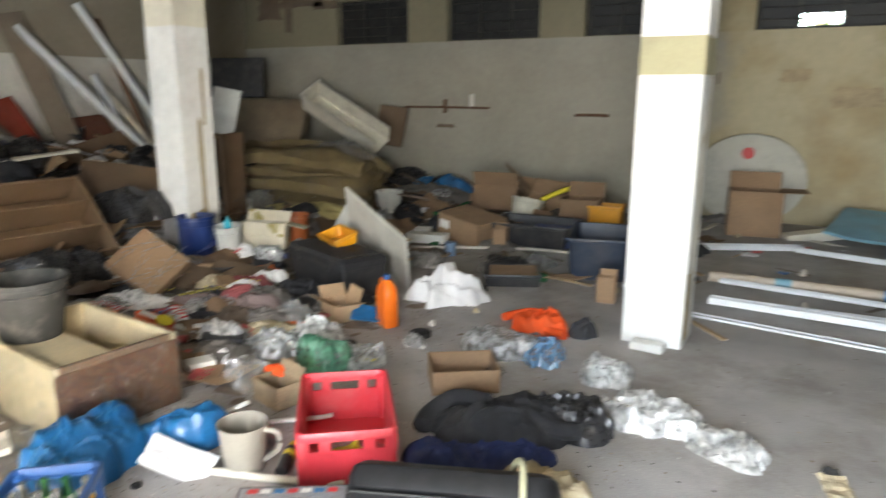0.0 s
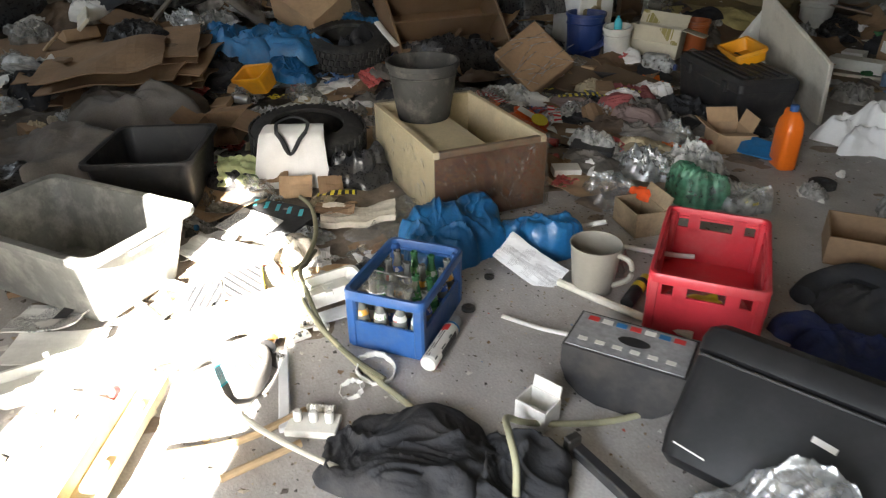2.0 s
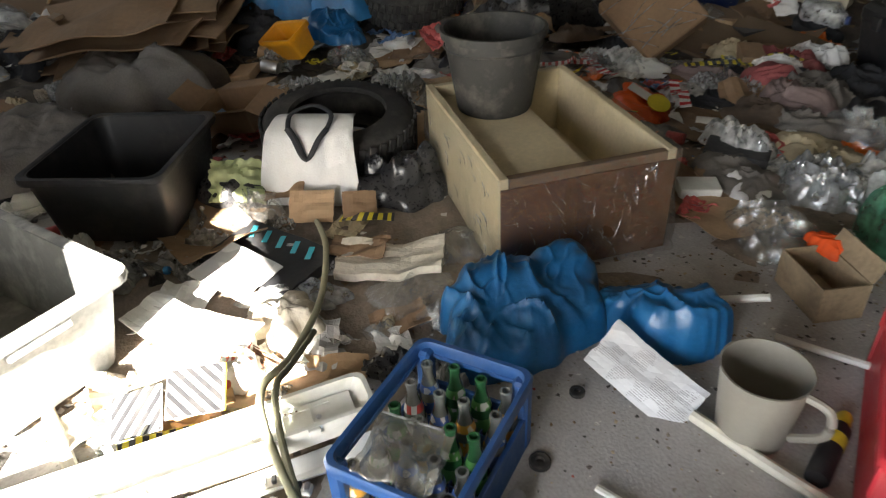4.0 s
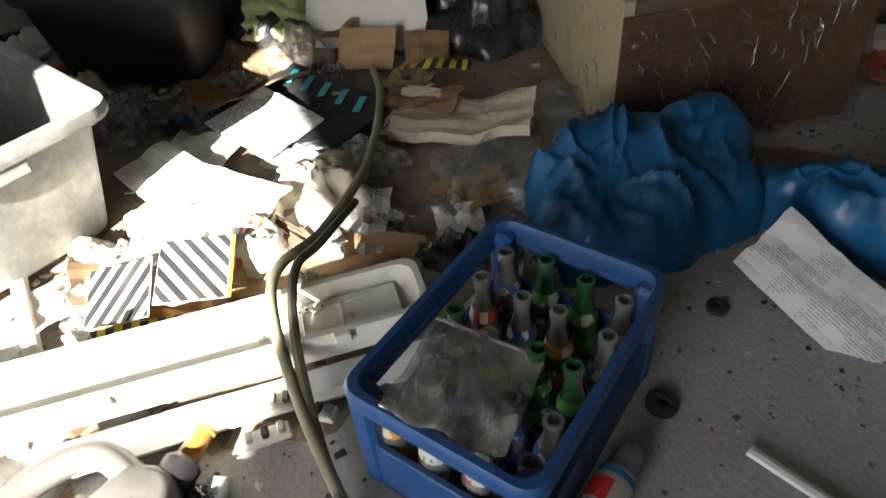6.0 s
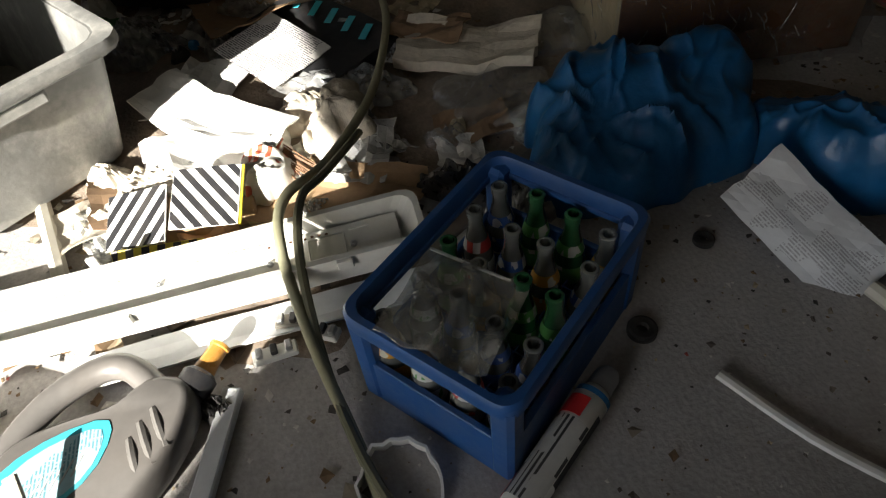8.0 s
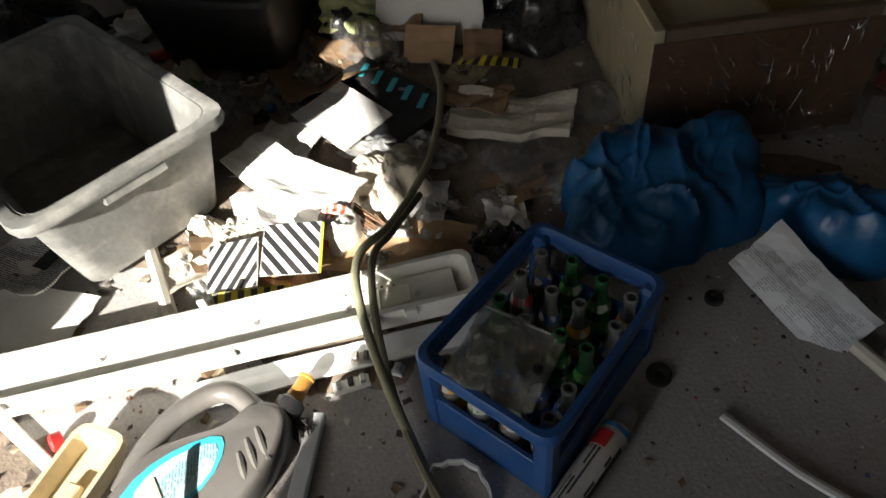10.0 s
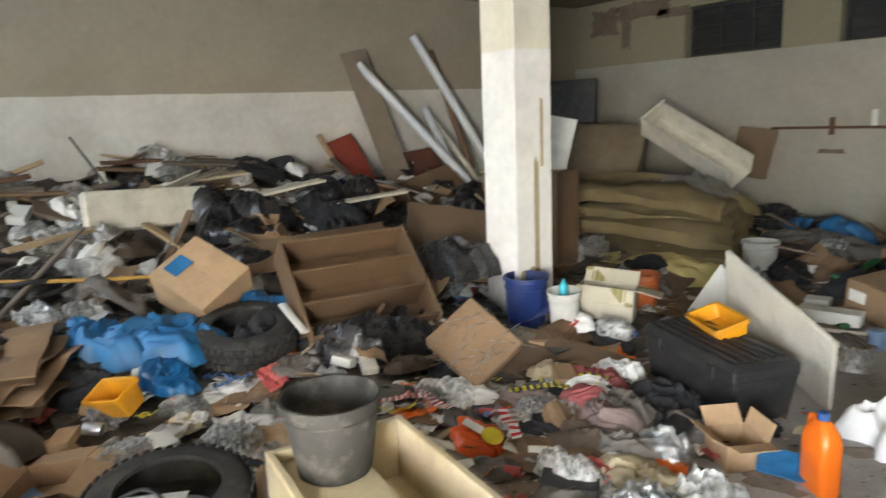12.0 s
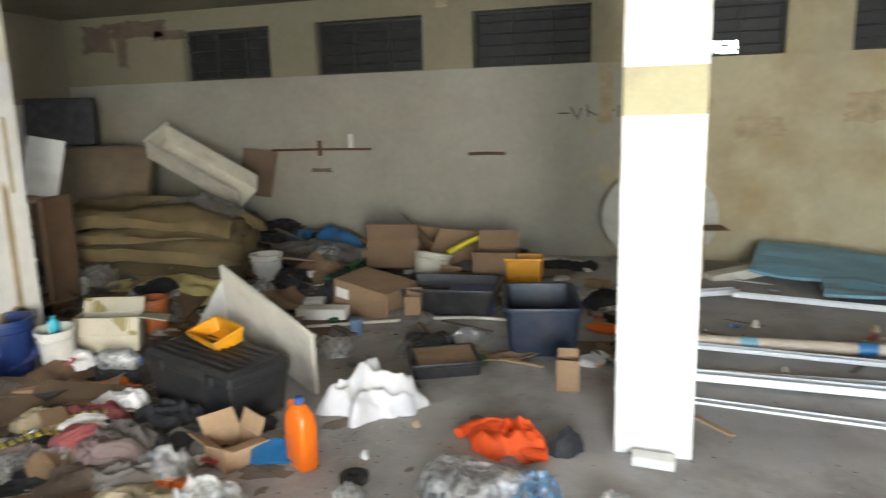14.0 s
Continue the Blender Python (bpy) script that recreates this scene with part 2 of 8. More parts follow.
BLUEC = mat("blue crate plastic", (0.018, 0.085, 0.27), 0.45, var=0.2, scale=8, dirt=0.3, dirt_colour=(0.2, 0.2, 0.2), bump=0.08)
BLUED = mat("dark blue plastic", (0.015, 0.04, 0.17), 0.4, var=0.2, bump=0.06)
NAVY = mat("navy tub plastic", (0.018, 0.03, 0.055), 0.5, var=0.3, dirt=0.3, bump=0.08)
BLUEBAG = mat("blue bag", (0.008, 0.105, 0.27), 0.36, var=0.3, scale=10, dirt=0.15, dirt_colour=(0.15, 0.25, 0.32), bump=0.3)
BLUET = mat("blue tarpaulin", (0.02, 0.17, 0.40), 0.5, var=0.3, scale=7, dirt=0.4, bump=0.3)
BLUEPANEL = mat("pale blue panel", (0.16, 0.33, 0.42), 0.5, var=0.2, scale=4, dirt=0.3)
ORANGE = mat("orange plastic", (0.80, 0.16, 0.01), 0.35, var=0.12, dirt=0.12, bump=0.05)
ORANGEC = mat("orange cloth", (0.80, 0.09, 0.01), 0.85, var=0.2, bump=0.4)
YELLOW = mat("yellow plastic", (0.75, 0.33, 0.01), 0.4, var=0.15, bump=0.05)
LEMON = mat("yellow tape", (0.75, 0.62, 0.04), 0.5, var=0.15, bump=0.05)
LIME = mat("lime plastic", (0.30, 0.62, 0.03), 0.5, var=0.15)
GREENB = mat("green bag print", (0.22, 0.28, 0.13), 0.45, var=0.35, scale=14, dirt=0.3)
TEAL = mat("turquoise plastic", (0.06, 0.5, 0.62), 0.4, var=0.1)
METAL = mat("aluminium", (0.62, 0.63, 0.64), 0.35, metal=0.9, var=0.15, dirt=0.4, bump=0.05)
RAIL = mat("white rail", (0.72, 0.74, 0.76), 0.4, var=0.08, dirt=0.25, bump=0.05)
DARKMET = mat("dark steel", (0.05, 0.048, 0.045), 0.5, metal=0.6, var=0.3, dirt=0.4, dirt_colour=(0.17, 0.09, 0.04))
RUST = mat("rusty iron", (0.14, 0.07, 0.035), 0.8, metal=0.3, var=0.4)
FOAM = mat("yellow insulation wool", (0.18, 0.135, 0.06), 0.95, var=0.35, scale=6, fine=90, dirt=0.5, bump=0.6)
SLABM = mat("grey chipped board", (0.55, 0.52, 0.45), 0.85, var=0.2, scale=5, dirt=0.5, bump=0.3)
PLASTER = mat("plaster flakes", (0.66, 0.60, 0.50), 0.95, var=0.25, scale=14, dirt=0.4, bump=0.6)
GREENG = mat("green glass", (0.03, 0.13, 0.05), 0.12, var=0.1, dirt=0.2, bump=0.02, coat=0.5)
CLEARG = mat("bottle glass", (0.42, 0.43, 0.40), 0.12, var=0.15, dirt=0.25, bump=0.02, coat=0.5, trans=0.55)
BEIGEP = mat("beige plastic", (0.31, 0.285, 0.24), 0.5, var=0.15, dirt=0.35)
GREYB = mat("grey bottle plastic", (0.17, 0.16, 0.15), 0.4, var=0.2, dirt=0.3, bump=0.06)
HOSE = mat("green grey hose", (0.32, 0.31, 0.20), 0.6, var=0.25, dirt=0.3, bump=0.15)
BROWNP = mat("brown hardboard", (0.17, 0.115, 0.07), 0.7, var=0.3, scale=3, dirt=0.3)
REDBOARD = mat("red brown board", (0.28, 0.045, 0.025), 0.6, var=0.2)
GLOSSK = mat("black leatherette", (0.012, 0.012, 0.013), 0.4, var=0.3, scale=14, dirt=0.12, dirt_colour=(0.07, 0.065, 0.06), bump=0.12)
GLOSSK.node_tree.nodes["Principled BSDF"].inputs["Specular IOR Level"].default_value = 0.22
SKIN = mat("printed grey card", (0.30, 0.30, 0.31), 0.35, var=0.5, scale=20, dirt=0.2)
BRICK = mat("old brick", (0.16, 0.075, 0.055), 0.9, var=0.35, dirt=0.5, bump=0.4)
DARKGLASS = mat("grimy dark glass", (0.012, 0.013, 0.012), 0.6, var=0.4, dirt=0.4, dirt_colour=(0.06, 0.055, 0.045), bump=0.03)
FRAMEM = mat("grey window steel", (0.035, 0.033, 0.03), 0.7, var=0.3)
CLEAR = film("clear film", body=0.16, gloss=0.22, rough=0.14)
MILK = film("milky film", (0.82, 0.83, 0.83), 0.42, 0.16, 0.2)
GREENF = film("green film", (0.16, 0.52, 0.32), 0.5, 0.1, 0.3)
FOILM = film("silvery film", (0.6, 0.62, 0.64), 0.8, 0.35, 0.2)
ZIP = film("zip bag film", (0.8, 0.78, 0.7), 0.22, 0.22, 0.1)
WRAP = film("stretch wrap", (0.8, 0.8, 0.78), 0.03, 0.22, 0.06)
# Far whitewash is toned below the side walls: light fall-off put into its colour.
WALLFAR = painted_wall("far wall shaded paint", 2.27, (0.37, 0.35, 0.29), (0.255, 0.228, 0.148), axis_stain=-0.1)
WALLLEFT = painted_wall("left wall paint", 2.0, (0.70, 0.68, 0.62), (0.36, 0.315, 0.24))
PILM = painted_wall("pillar paint", 2.1, (0.80, 0.80, 0.78), (0.74, 0.70, 0.58))
CEILM = mat("sooty ceiling", (0.22, 0.19, 0.14), 0.95, var=0.3, scale=1.2, fine=20, dirt=0.5)
FLOORM = mat("concrete floor", (0.455, 0.435, 0.42), 0.8, var=0.45, scale=2.6, fine=110, bump=0.4, dirt=0.75, dirt_colour=(0.18, 0.15, 0.12))
BAND = mat("ochre band", (0.40, 0.37, 0.23), 0.9, var=0.15)
MILKGLASS = mat("frosted pane", (0.5, 0.52, 0.52), 0.6, var=0.1)
OUTG = mat("yard earth", (0.2, 0.18, 0.13), 0.95, var=0.3, scale=0.8)
LEAFM = mat("leaves", (0.07, 0.13, 0.03), 0.6, var=0.5, scale=8, island=0.6)
TAN = mat("tan crumpled paper", (0.50, 0.42, 0.28), 0.85, var=0.25)
INKED = printed("printed paper", (0.76, 0.75, 0.72), (0.16, 0.16, 0.17), 150, 60, 13, 0.55)
INKFINE = printed("finely printed leaflet", (0.74, 0.75, 0.77), (0.45, 0.45, 0.47), 170, 90, 20, 0.3)
CANPRINT = printed("can label print", (0.62, 0.61, 0.58), (0.05, 0.05, 0.05), 120, 70, 30, 0.6, 0.35)

# ---------------------------------------------------------------- mesh tools
def part(name, bm, material, parent=None, label="", m=None, smooth=False):
    """Links a bmesh as one mesh object, under a thing or a part if one is given."""
    me = bpy.data.meshes.new(name)
    bmesh.ops.recalc_face_normals(bm, faces=bm.faces)
    bm.to_mesh(me)
    bm.free()
    if smooth:
        for p in me.polygons:
            p.use_smooth = True
        me.set_sharp_from_angle(angle=radians(smooth if smooth is not True else 40))
    me.materials.append(material)
    ob = new(name, me)
    if parent is not None:
        ob.parent = parent
    if m is not None:
        ob.matrix_basis = m
    if label:
        ob["label"] = label
    return ob


def solo(name, bm, material, m, label, category, group="", smooth=False, kind=""):
    return tagged(part(name, bm, material, None, "", m, smooth), label, category, group, kind)


def thing(name, m, label, category, group="", kind=""):
    ob = new(name)
    ob.empty_display_size = 0.05
    ob.matrix_basis = m
    return tagged(ob, label, category, group, kind)


def join(*pieces):
    """One bmesh out of (bmesh, pose) pieces."""
    out = bmesh.new()
    for bm, m in pieces:
        me = bpy.data.meshes.new("piece")
        bm.transform(m)
        bm.to_mesh(me)
        bm.free()
        out.from_mesh(me)
        bpy.data.meshes.remove(me)
    return out


def bx(sx, sy, sz, bev=0.004, base=True):
    """A box with worn edges; its base (or its middle) on the origin."""
    bm = bmesh.new()
    bmesh.ops.create_cube(bm, size=1)
    bm.transform(Matrix.Translation((0, 0, sz / 2 if base else 0)) @ Matrix.Diagonal((sx, sy, sz, 1)))
    b = min(bev, 0.3 * min(sx, sy, sz))
    if b > 0:
        bmesh.ops.bevel(bm, geom=bm.edges[:], offset=b, segments=1, affect="EDGES")
    return bm


def loop_rect(w, d, r, n=3):
    pts = []
    for cx, cy, a0 in ((w / 2 - r, d / 2 - r, 0), (-w / 2 + r, d / 2 - r, 90), (-w / 2 + r, -d / 2 + r, 180), (w / 2 - r, -d / 2 + r, 270)):
        for k in range(n + 1):
            a = radians(a0 + 90 * k / n)
            pts.append((cx + r * math.cos(a), cy + r * math.sin(a)))
    return pts


def loop_round(r, n=28, wob=0.0, seed=0):
    return [((r + wob * noise.noise((3 * math.cos(2 * math.pi * k / n), 3 * math.sin(2 * math.pi * k / n), seed))) * math.cos(2 * math.pi * k / n),
             (r + wob * noise.noise((3 * math.cos(2 * math.pi * k / n), 3 * math.sin(2 * math.pi * k / n), seed))) * math.sin(2 * math.pi * k / n)) for k in range(n)]


def loft(loops, ends=(True, True)):
    """Skin over loops of (points, z)."""
    bm = bmesh.new()
    rings = [[bm.verts.new((x, y, z)) for x, y in pts] for pts, z in loops]
    for a, b in zip(rings, rings[1:]):
        for k in range(len(a)):
            bm.faces.new((a[k], a[(k + 1) % len(a)], b[(k + 1) % len(a)], b[k]))
    if ends[0]:
        bm.faces.new(rings[0][::-1])
    if ends[1]:
        bm.faces.new(rings[-1])
    return bm


def lathe(profile, n=28, wob=0.0, seed=0):
    """A turned body out of (radius, height) pairs."""
    return loft([(loop_round(max(r, 0.0008), n, wob, seed), z) for r, z in profile])


def tub(w, d, h, taper=0.9, th=0.006, rim=0.018, r=0.05):
    """An open container with tapered walls and a turned-out rim."""
    f = lambda k, off: loop_rect(w * k + off, d * k + off, max(0.01, r), 3)
    return loft([(f(taper, 0), 0), (f(1, 0), h - 0.03), (f(1, 2 * rim), h - 0.025), (f(1, 2 * rim), h), (f(1, -2 * th), h), (f(taper, -2 * th), th)])


def smooth_path(pts, per=6):
    pts = [Vector(p) for p in pts]
    if len(pts) < 3:
        return pts
    out = []
    for i in range(len(pts) - 1):
        a, b, c, d = pts[max(i - 1, 0)], pts[i], pts[i + 1], pts[min(i + 2, len(pts) - 1)]
        for k in range(per):
            t = k / per
            out.append(0.5 * ((2 * b) + (c - a) * t + (2 * a - 5 * b + 4 * c - d) * t * t + (3 * b - a - 3 * c + d) * t ** 3))
    return out + [pts[-1]]


def tube(pts, r, n=8, per=6, flat=1.0, hollow=0.0):
    """A round or flattened bar along a smoothed line."""
    path = smooth_path(pts, per)
    bm = bmesh.new()
    rings = []
    for i, p in enumerate(path):
        t = (path[min(i + 1, len(path) - 1)] - path[max(i - 1, 0)]).normalized()
        side = t.cross(Vector((0, 0, 1)))
        side = side.normalized() if side.length > 1e-4 else Vector((1, 0, 0))
        up = side.cross(t)
        rings.append([bm.verts.new(p + side * r * math.cos(2 * math.pi * k / n) + up * r * flat * math.sin(2 * math.pi * k / n)) for k in range(n)])
    for a, b in zip(rings, rings[1:]):
        for k in range(n):
            bm.faces.new((a[k], a[(k + 1) % n], b[(k + 1) % n], b[k]))
    for ring in (rings[0], rings[-1]):
        bm.faces.new(ring)
    return bm


def ridged(x, y, s):
    return 1 - abs(2 * noise.noise((x, y, s)))


def blob(w, d, h, seed=0, folds=1.0, n=44, rings=20, sharp=0.5, rough=0.22, crumple=0.0, drape=0.0):
    """A slumped heap of cloth or film: uneven outline, soft lumps, long folds, closed below."""
    bm = bmesh.new()
    top = []
    s0 = seed * 7.31
    for i in range(rings + 1):
        u = i / rings
        row = []
        for k in range(n):
            a = 2 * math.pi * k / n
            ca, sa = math.cos(a), math.sin(a)
            o = 1 + rough * 1.7 * noise.noise((1.4 * ca, 1.4 * sa, s0)) + rough * 0.8 * noise.noise((4 * ca, 4 * sa, s0 + 4))
            x, y = w / 2 * u * o * ca, d / 2 * u * o * sa
            px, py = x / max(w, d) * 2, y / max(w, d) * 2
            wx, wy = px + 0.5 * noise.noise((px * 1.5, py * 1.5, s0 + 1)), py + 0.5 * noise.noise((px * 1.5, py * 1.5, s0 + 2))
            dome = max(0.0, 1 - u ** 3.2) ** 0.55 if not drape else max(0.0, 1 - u ** 1.7) ** 0.8
            lump = 0.70 + 0.42 * noise.noise((wx * 1.3, wy * 1.3, s0 + 3)) + sharp * 0.3 * noise.noise((wx * 2.6, wy * 2.6, s0 + 5))
            z = h * dome * max(0.3, lump)
            fold = 1 - abs(noise.noise((wx * 2.6, wy * 5.2, s0 + 6))) * 2.6
            fine = 1 - abs(noise.noise((wx * 9, wy * 6, s0 + 7))) * 2.6
            z += dome * folds * min(0.03, 0.16 * h + 0.004) * (0.8 * fold + 0.45 * fine)
            if crumple:
                c1 = noise.voronoi((wx * 3.1, wy * 3.1, s0 + 11))[0]
                c2 = noise.voronoi((px * 7.0, py * 7.0, s0 + 12))[0]
                z += dome * crumple * h * ((c1[1] - c1[0]) * 0.55 - 0.2 + (c2[1] - c2[0]) * 0.28)
            if drape:
                r1 = 1 - min(1.0, abs(noise.noise((wx * 0.8 + wy * 0.6, wy * 1.7 - wx * 0.6, s0 + 21))) * 2.6)
                r2 = 1 - min(1.0, abs(noise.noise((wx * 1.9 - wy * 1.2, wy * 1.4 + wx, s0 + 23))) * 2.4)
                z += min(1.0, 1.5 * dome) * drape * h * (0.75 * r1 * r1 * (3 - 2 * r1) + 0.35 * r2 * r2 * (3 - 2 * r2) - 0.3)
            if 0 < i < rings:
                x += 0.02 * folds * w * noise.noise((px * 4, py * 4, s0 + 8))
                y += 0.02 * folds * d * noise.noise((px * 4, py * 4, s0 + 9))
            row.append(bm.verts.new((x, y, max(z, 0.003) if i < rings else 0.0)))
            if i == 0:
                break
        top.append(row)
    for k in range(n):
        bm.faces.new((top[0][0], top[1][k], top[1][(k + 1) % n]))
    for a, b in zip(top[1:], top[2:]):
        for k in range(n):
            bm.faces.new((a[k], b[k], b[(k + 1) % n], a[(k + 1) % n]))
    bm.faces.new(top[-1])
    return bm


def sheet(w, d, th=0.004, seed=0, wave=0.01, curl=0.0, nx=10, ny=8, freq=3.0, ragged=0.0, crease=0.0):
    """A bent, thin but solid sheet with its underside on the origin plane."""
    bm = bmesh.new()
    lo, hi = [], []
    zs = []
    for i in range(nx + 1):
        for j in range(ny + 1):
            u, v = i / nx - 0.5, j / ny - 0.5
            z = wave * noise.noise((u * freq + seed, v * freq, seed)) + crease * (ridged(u * freq * 1.5, v * freq * 1.5, seed + 3) - 0.5) + curl * ((2 * u) ** 2 * (0.6 + u) + (2 * v) ** 2 * 0.4 * (0.6 - v))
            e = ragged * noise.noise((u * 9, v * 9, seed + 5)) if (i in (0, nx) or j in (0, ny)) else 0
            zs.append((u * w * (1 + e), v * d * (1 + e), z))
    low = min(z for _, _, z in zs)
    for x, y, z in zs:
        lo.append(bm.verts.new((x, y, z - low)))
        hi.append(bm.verts.new((x, y, z - low + th)))
    idx = lambda i, j: i * (ny + 1) + j
    for i in range(nx):
        for j in range(ny):
            q = [idx(i, j), idx(i + 1, j), idx(i + 1, j + 1), idx(i, j + 1)]
            bm.faces.new([hi[k] for k in q])
            bm.faces.new([lo[k] for k in q[::-1]])
    edge = [idx(i, 0) for i in range(nx)] + [idx(nx, j) for j in range(ny)] + [idx(i, ny) for i in range(nx, 0, -1)] + [idx(0, j) for j in range(ny, 0, -1)]
    for a, b in zip(edge, edge[1:] + edge[:1]):
        bm.faces.new((lo[a], lo[b], hi[b], hi[a]))
    return bm


def axes(o, x, z):
    """A pose with the given x axis, and z as near to the given one as can be."""
    x = Vector(x).normalized()
    z = Vector(z)
    y = z.cross(x).normalized()
    z = x.cross(y)
    return Matrix.Translation(o) @ Matrix((x, y, z)).transposed().to_4x4()


def smoothstep(t):
    t = max(0.0, min(1.0, t))
    return t * t * (3 - 2 * t)


def heap(x, y):
    """Height of the rubbish heap over the floor."""
    t = max(0.0, min(1.0, (-3.25 - x) / 4.5))
    a = 1.22 * t ** 1.5 * (1.0 - 0.28 * smoothstep((y - 3.5) / 3.5)) * smoothstep((y + 2.2) / 1.8)
    a *= smoothstep((8.6 - y) / 1.6) if y > 7 else 1
    b = 0.42 * math.exp(-((x + 5.2) / 1.6) ** 2 - ((y - 8.3) / 1.3) ** 2)
    c = 0.10 * math.exp(-((x + 2.6) / 1.2) ** 2 - ((y - 8.4) / 1.1) ** 2)
    e = 0.05 * math.exp(-((x + 3.0) / 0.9) ** 2 - ((y - 4.0) / 1.3) ** 2)
    g = 0.13 * math.exp(-((x + 3.65) / 0.5) ** 2 - ((y - 5.4) / 0.75) ** 2)
    h = a + b + c + e + g
    return h + min(1, h * 6) * (0.10 * noise.noise((x * 1.3, y * 1.3, 3)) + 0.05 * noise.noise((x * 3.7, y * 3.7, 5)))


# ---------------------------------------------------------------- the hall
XL, XR, YS, YN, H = -7.9, 9.0, -0.6, 9.95, 3.2


def slab(name, x0, x1, y0, y1, z0, z1, material, label, category):
    bm = bx(x1 - x0, y1 - y0, z1 - z0, 0)
    return solo(name, bm, material, Matrix.Translation(((x0 + x1) / 2, (y0 + y1) / 2, z0)), label, category, kind="structure")


def wall_with_openings(name, x0, x1, y, th, z1, holes, material, label):
    """A wall along x with real openings (x0, x1, z0, z1), as one mesh of butted blocks."""
    bm = bmesh.new()
    xs = sorted({x0, x1, *(v for hh in holes for v in hh[:2])})
    zs = sorted({0.0, z1, *(v for hh in holes for v in hh[2:])})
    inside = lambda cx, cz: any(a < cx < b and c < cz < e for a, b, c, e in holes)
    solid = {}
    for i in range(len(xs) - 1):
        for j in range(len(zs) - 1):
            solid[i, j] = not inside((xs[i] + xs[i + 1]) / 2, (zs[j] + zs[j + 1]) / 2)
    verts = {}

    def v(i, j, k):
        if (i, j, k) not in verts:
            verts[i, j, k] = bm.verts.new((xs[i], y + k * th, zs[j]))
        return verts[i, j, k]
    for (i, j), s in solid.items():
        if not s:
            continue
        bm.faces.new((v(i, j, 0), v(i + 1, j, 0), v(i + 1, j + 1, 0), v(i, j + 1, 0)))
        bm.faces.new((v(i, j, 1), v(i, j + 1, 1), v(i + 1, j + 1, 1), v(i + 1, j, 1)))
        if not solid.get((i - 1, j)):
            bm.faces.new((v(i, j, 0), v(i, j + 1, 0), v(i, j + 1, 1), v(i, j, 1)))
        if not solid.get((i + 1, j)):
            bm.faces.new((v(i + 1, j, 0), v(i + 1, j, 1), v(i + 1, j + 1, 1), v(i + 1, j + 1, 0)))
        if not solid.get((i, j - 1)):
            bm.faces.new((v(i, j, 0), v(i, j, 1), v(i + 1, j, 1), v(i + 1, j, 0)))
        if not solid.get((i, j + 1)):
            bm.faces.new((v(i, j + 1, 0), v(i + 1, j + 1, 0), v(i + 1, j + 1, 1), v(i, j + 1, 1)))
    return solo(name, bm, material, Matrix(), label, "wall", kind="structure")


def big_ground():
    bm = bmesh.new()
    for x0, x1, y0, y1 in ((-400, 400, -400, YS - 0.3), (-400, 400, YN + 0.35, 400), (-400, XL - 0.3, YS - 0.3, YN + 0.35), (XR + 0.3, 400, YS - 0.3, YN + 0.35)):
        bm.faces.new([bm.verts.new(c) for c in ((x0, y0, -0.05), (x1, y0, -0.05), (x1, y1, -0.05), (x0, y1, -0.05))])
    return solo("ground", bm, OUTG, Matrix(), "bare brown earth of the yard outside", "ground", kind="structure")


big_ground()
slab("floor", XL, XR, YS, YN, -0.2, 0.0, FLOORM, "stained grey concrete floor with dust and cracks", "floor")
slab("ceiling", XL - 0.3, XR + 0.3, YS - 0.3, YN + 0.35, H, H + 0.2, CEILM, "sooty beige concrete ceiling", "ceiling")
WINS = [(-5.9, -4.56), (-3.9, -2.45), (-1.82, -0.42), (0.26, 1.62), (2.25, 3.6), (4.3, 5.65), (6.4, 7.75)]
wall_with_openings("wall_north", XL - 0.3, XR + 0.3, YN, 0.35, H, [(a, b, 2.275, 2.93) for a, b in WINS], WALLFAR, "dirty whitewashed wall with beige band and damp stains, toned down for weak light")
slab("wall_west", XL - 0.3, XL, YS - 0.3, YN, 0, H, WALLLEFT, "white wall with beige upper band and grime", "wall")
slab("wall_east", XR, XR + 0.3, YS - 0.3, YN, 0, H, WALLLEFT, "white wall with beige upper band", "wall")
DOOR = (0.42, 2.06, 0.0, 2.26)
SPOT = (-3.95, -3.2, 2.05, 2.62)
wall_with_openings("wall_south", XL, XR, YS - 0.3, 0.3, H, [DOOR, (2.5, 5.9, 0.9, 2.6), (-6.6, -4.2, 2.05, 2.85), SPOT], WALLLEFT, "white plastered wall with the entrance")
# Assumed windows out of view: they house the fill lamps, their panes stop the sun.
for k, (x0, x1, z0, z1) in enumerate(((2.5, 5.9, 0.9, 2.6), (-6.6, -4.2, 2.05, 2.85))):
    w = thing(f"window_{k + 8}", pose((x0 + x1) / 2, YS - 0.2, z0), "unseen wide frosted window in a steel frame, added for fill light", "window", kind="structure")
    cols = 4
    for i in range(cols):
        part("pane", bx((x1 - x0) / cols - 0.05, 0.008, z1 - z0 - 0.06, 0), MILKGLASS, w, m=pose((i + 0.5 - cols / 2) * (x1 - x0) / cols, 0, 0.03))
    for i in range(cols + 1):
        part("mullion", bx(0.045, 0.05, z1 - z0, 0.004), FRAMEM, w, m=pose((i - cols / 2) * (x1 - x0 - 0.045) / cols, 0, 0))
    for z in (0.0, z1 - z0 - 0.03):
        part("rail", bx(x1 - x0 - 0.01, 0.044, 0.03, 0.003), FRAMEM, w, m=pose(0, 0, z))

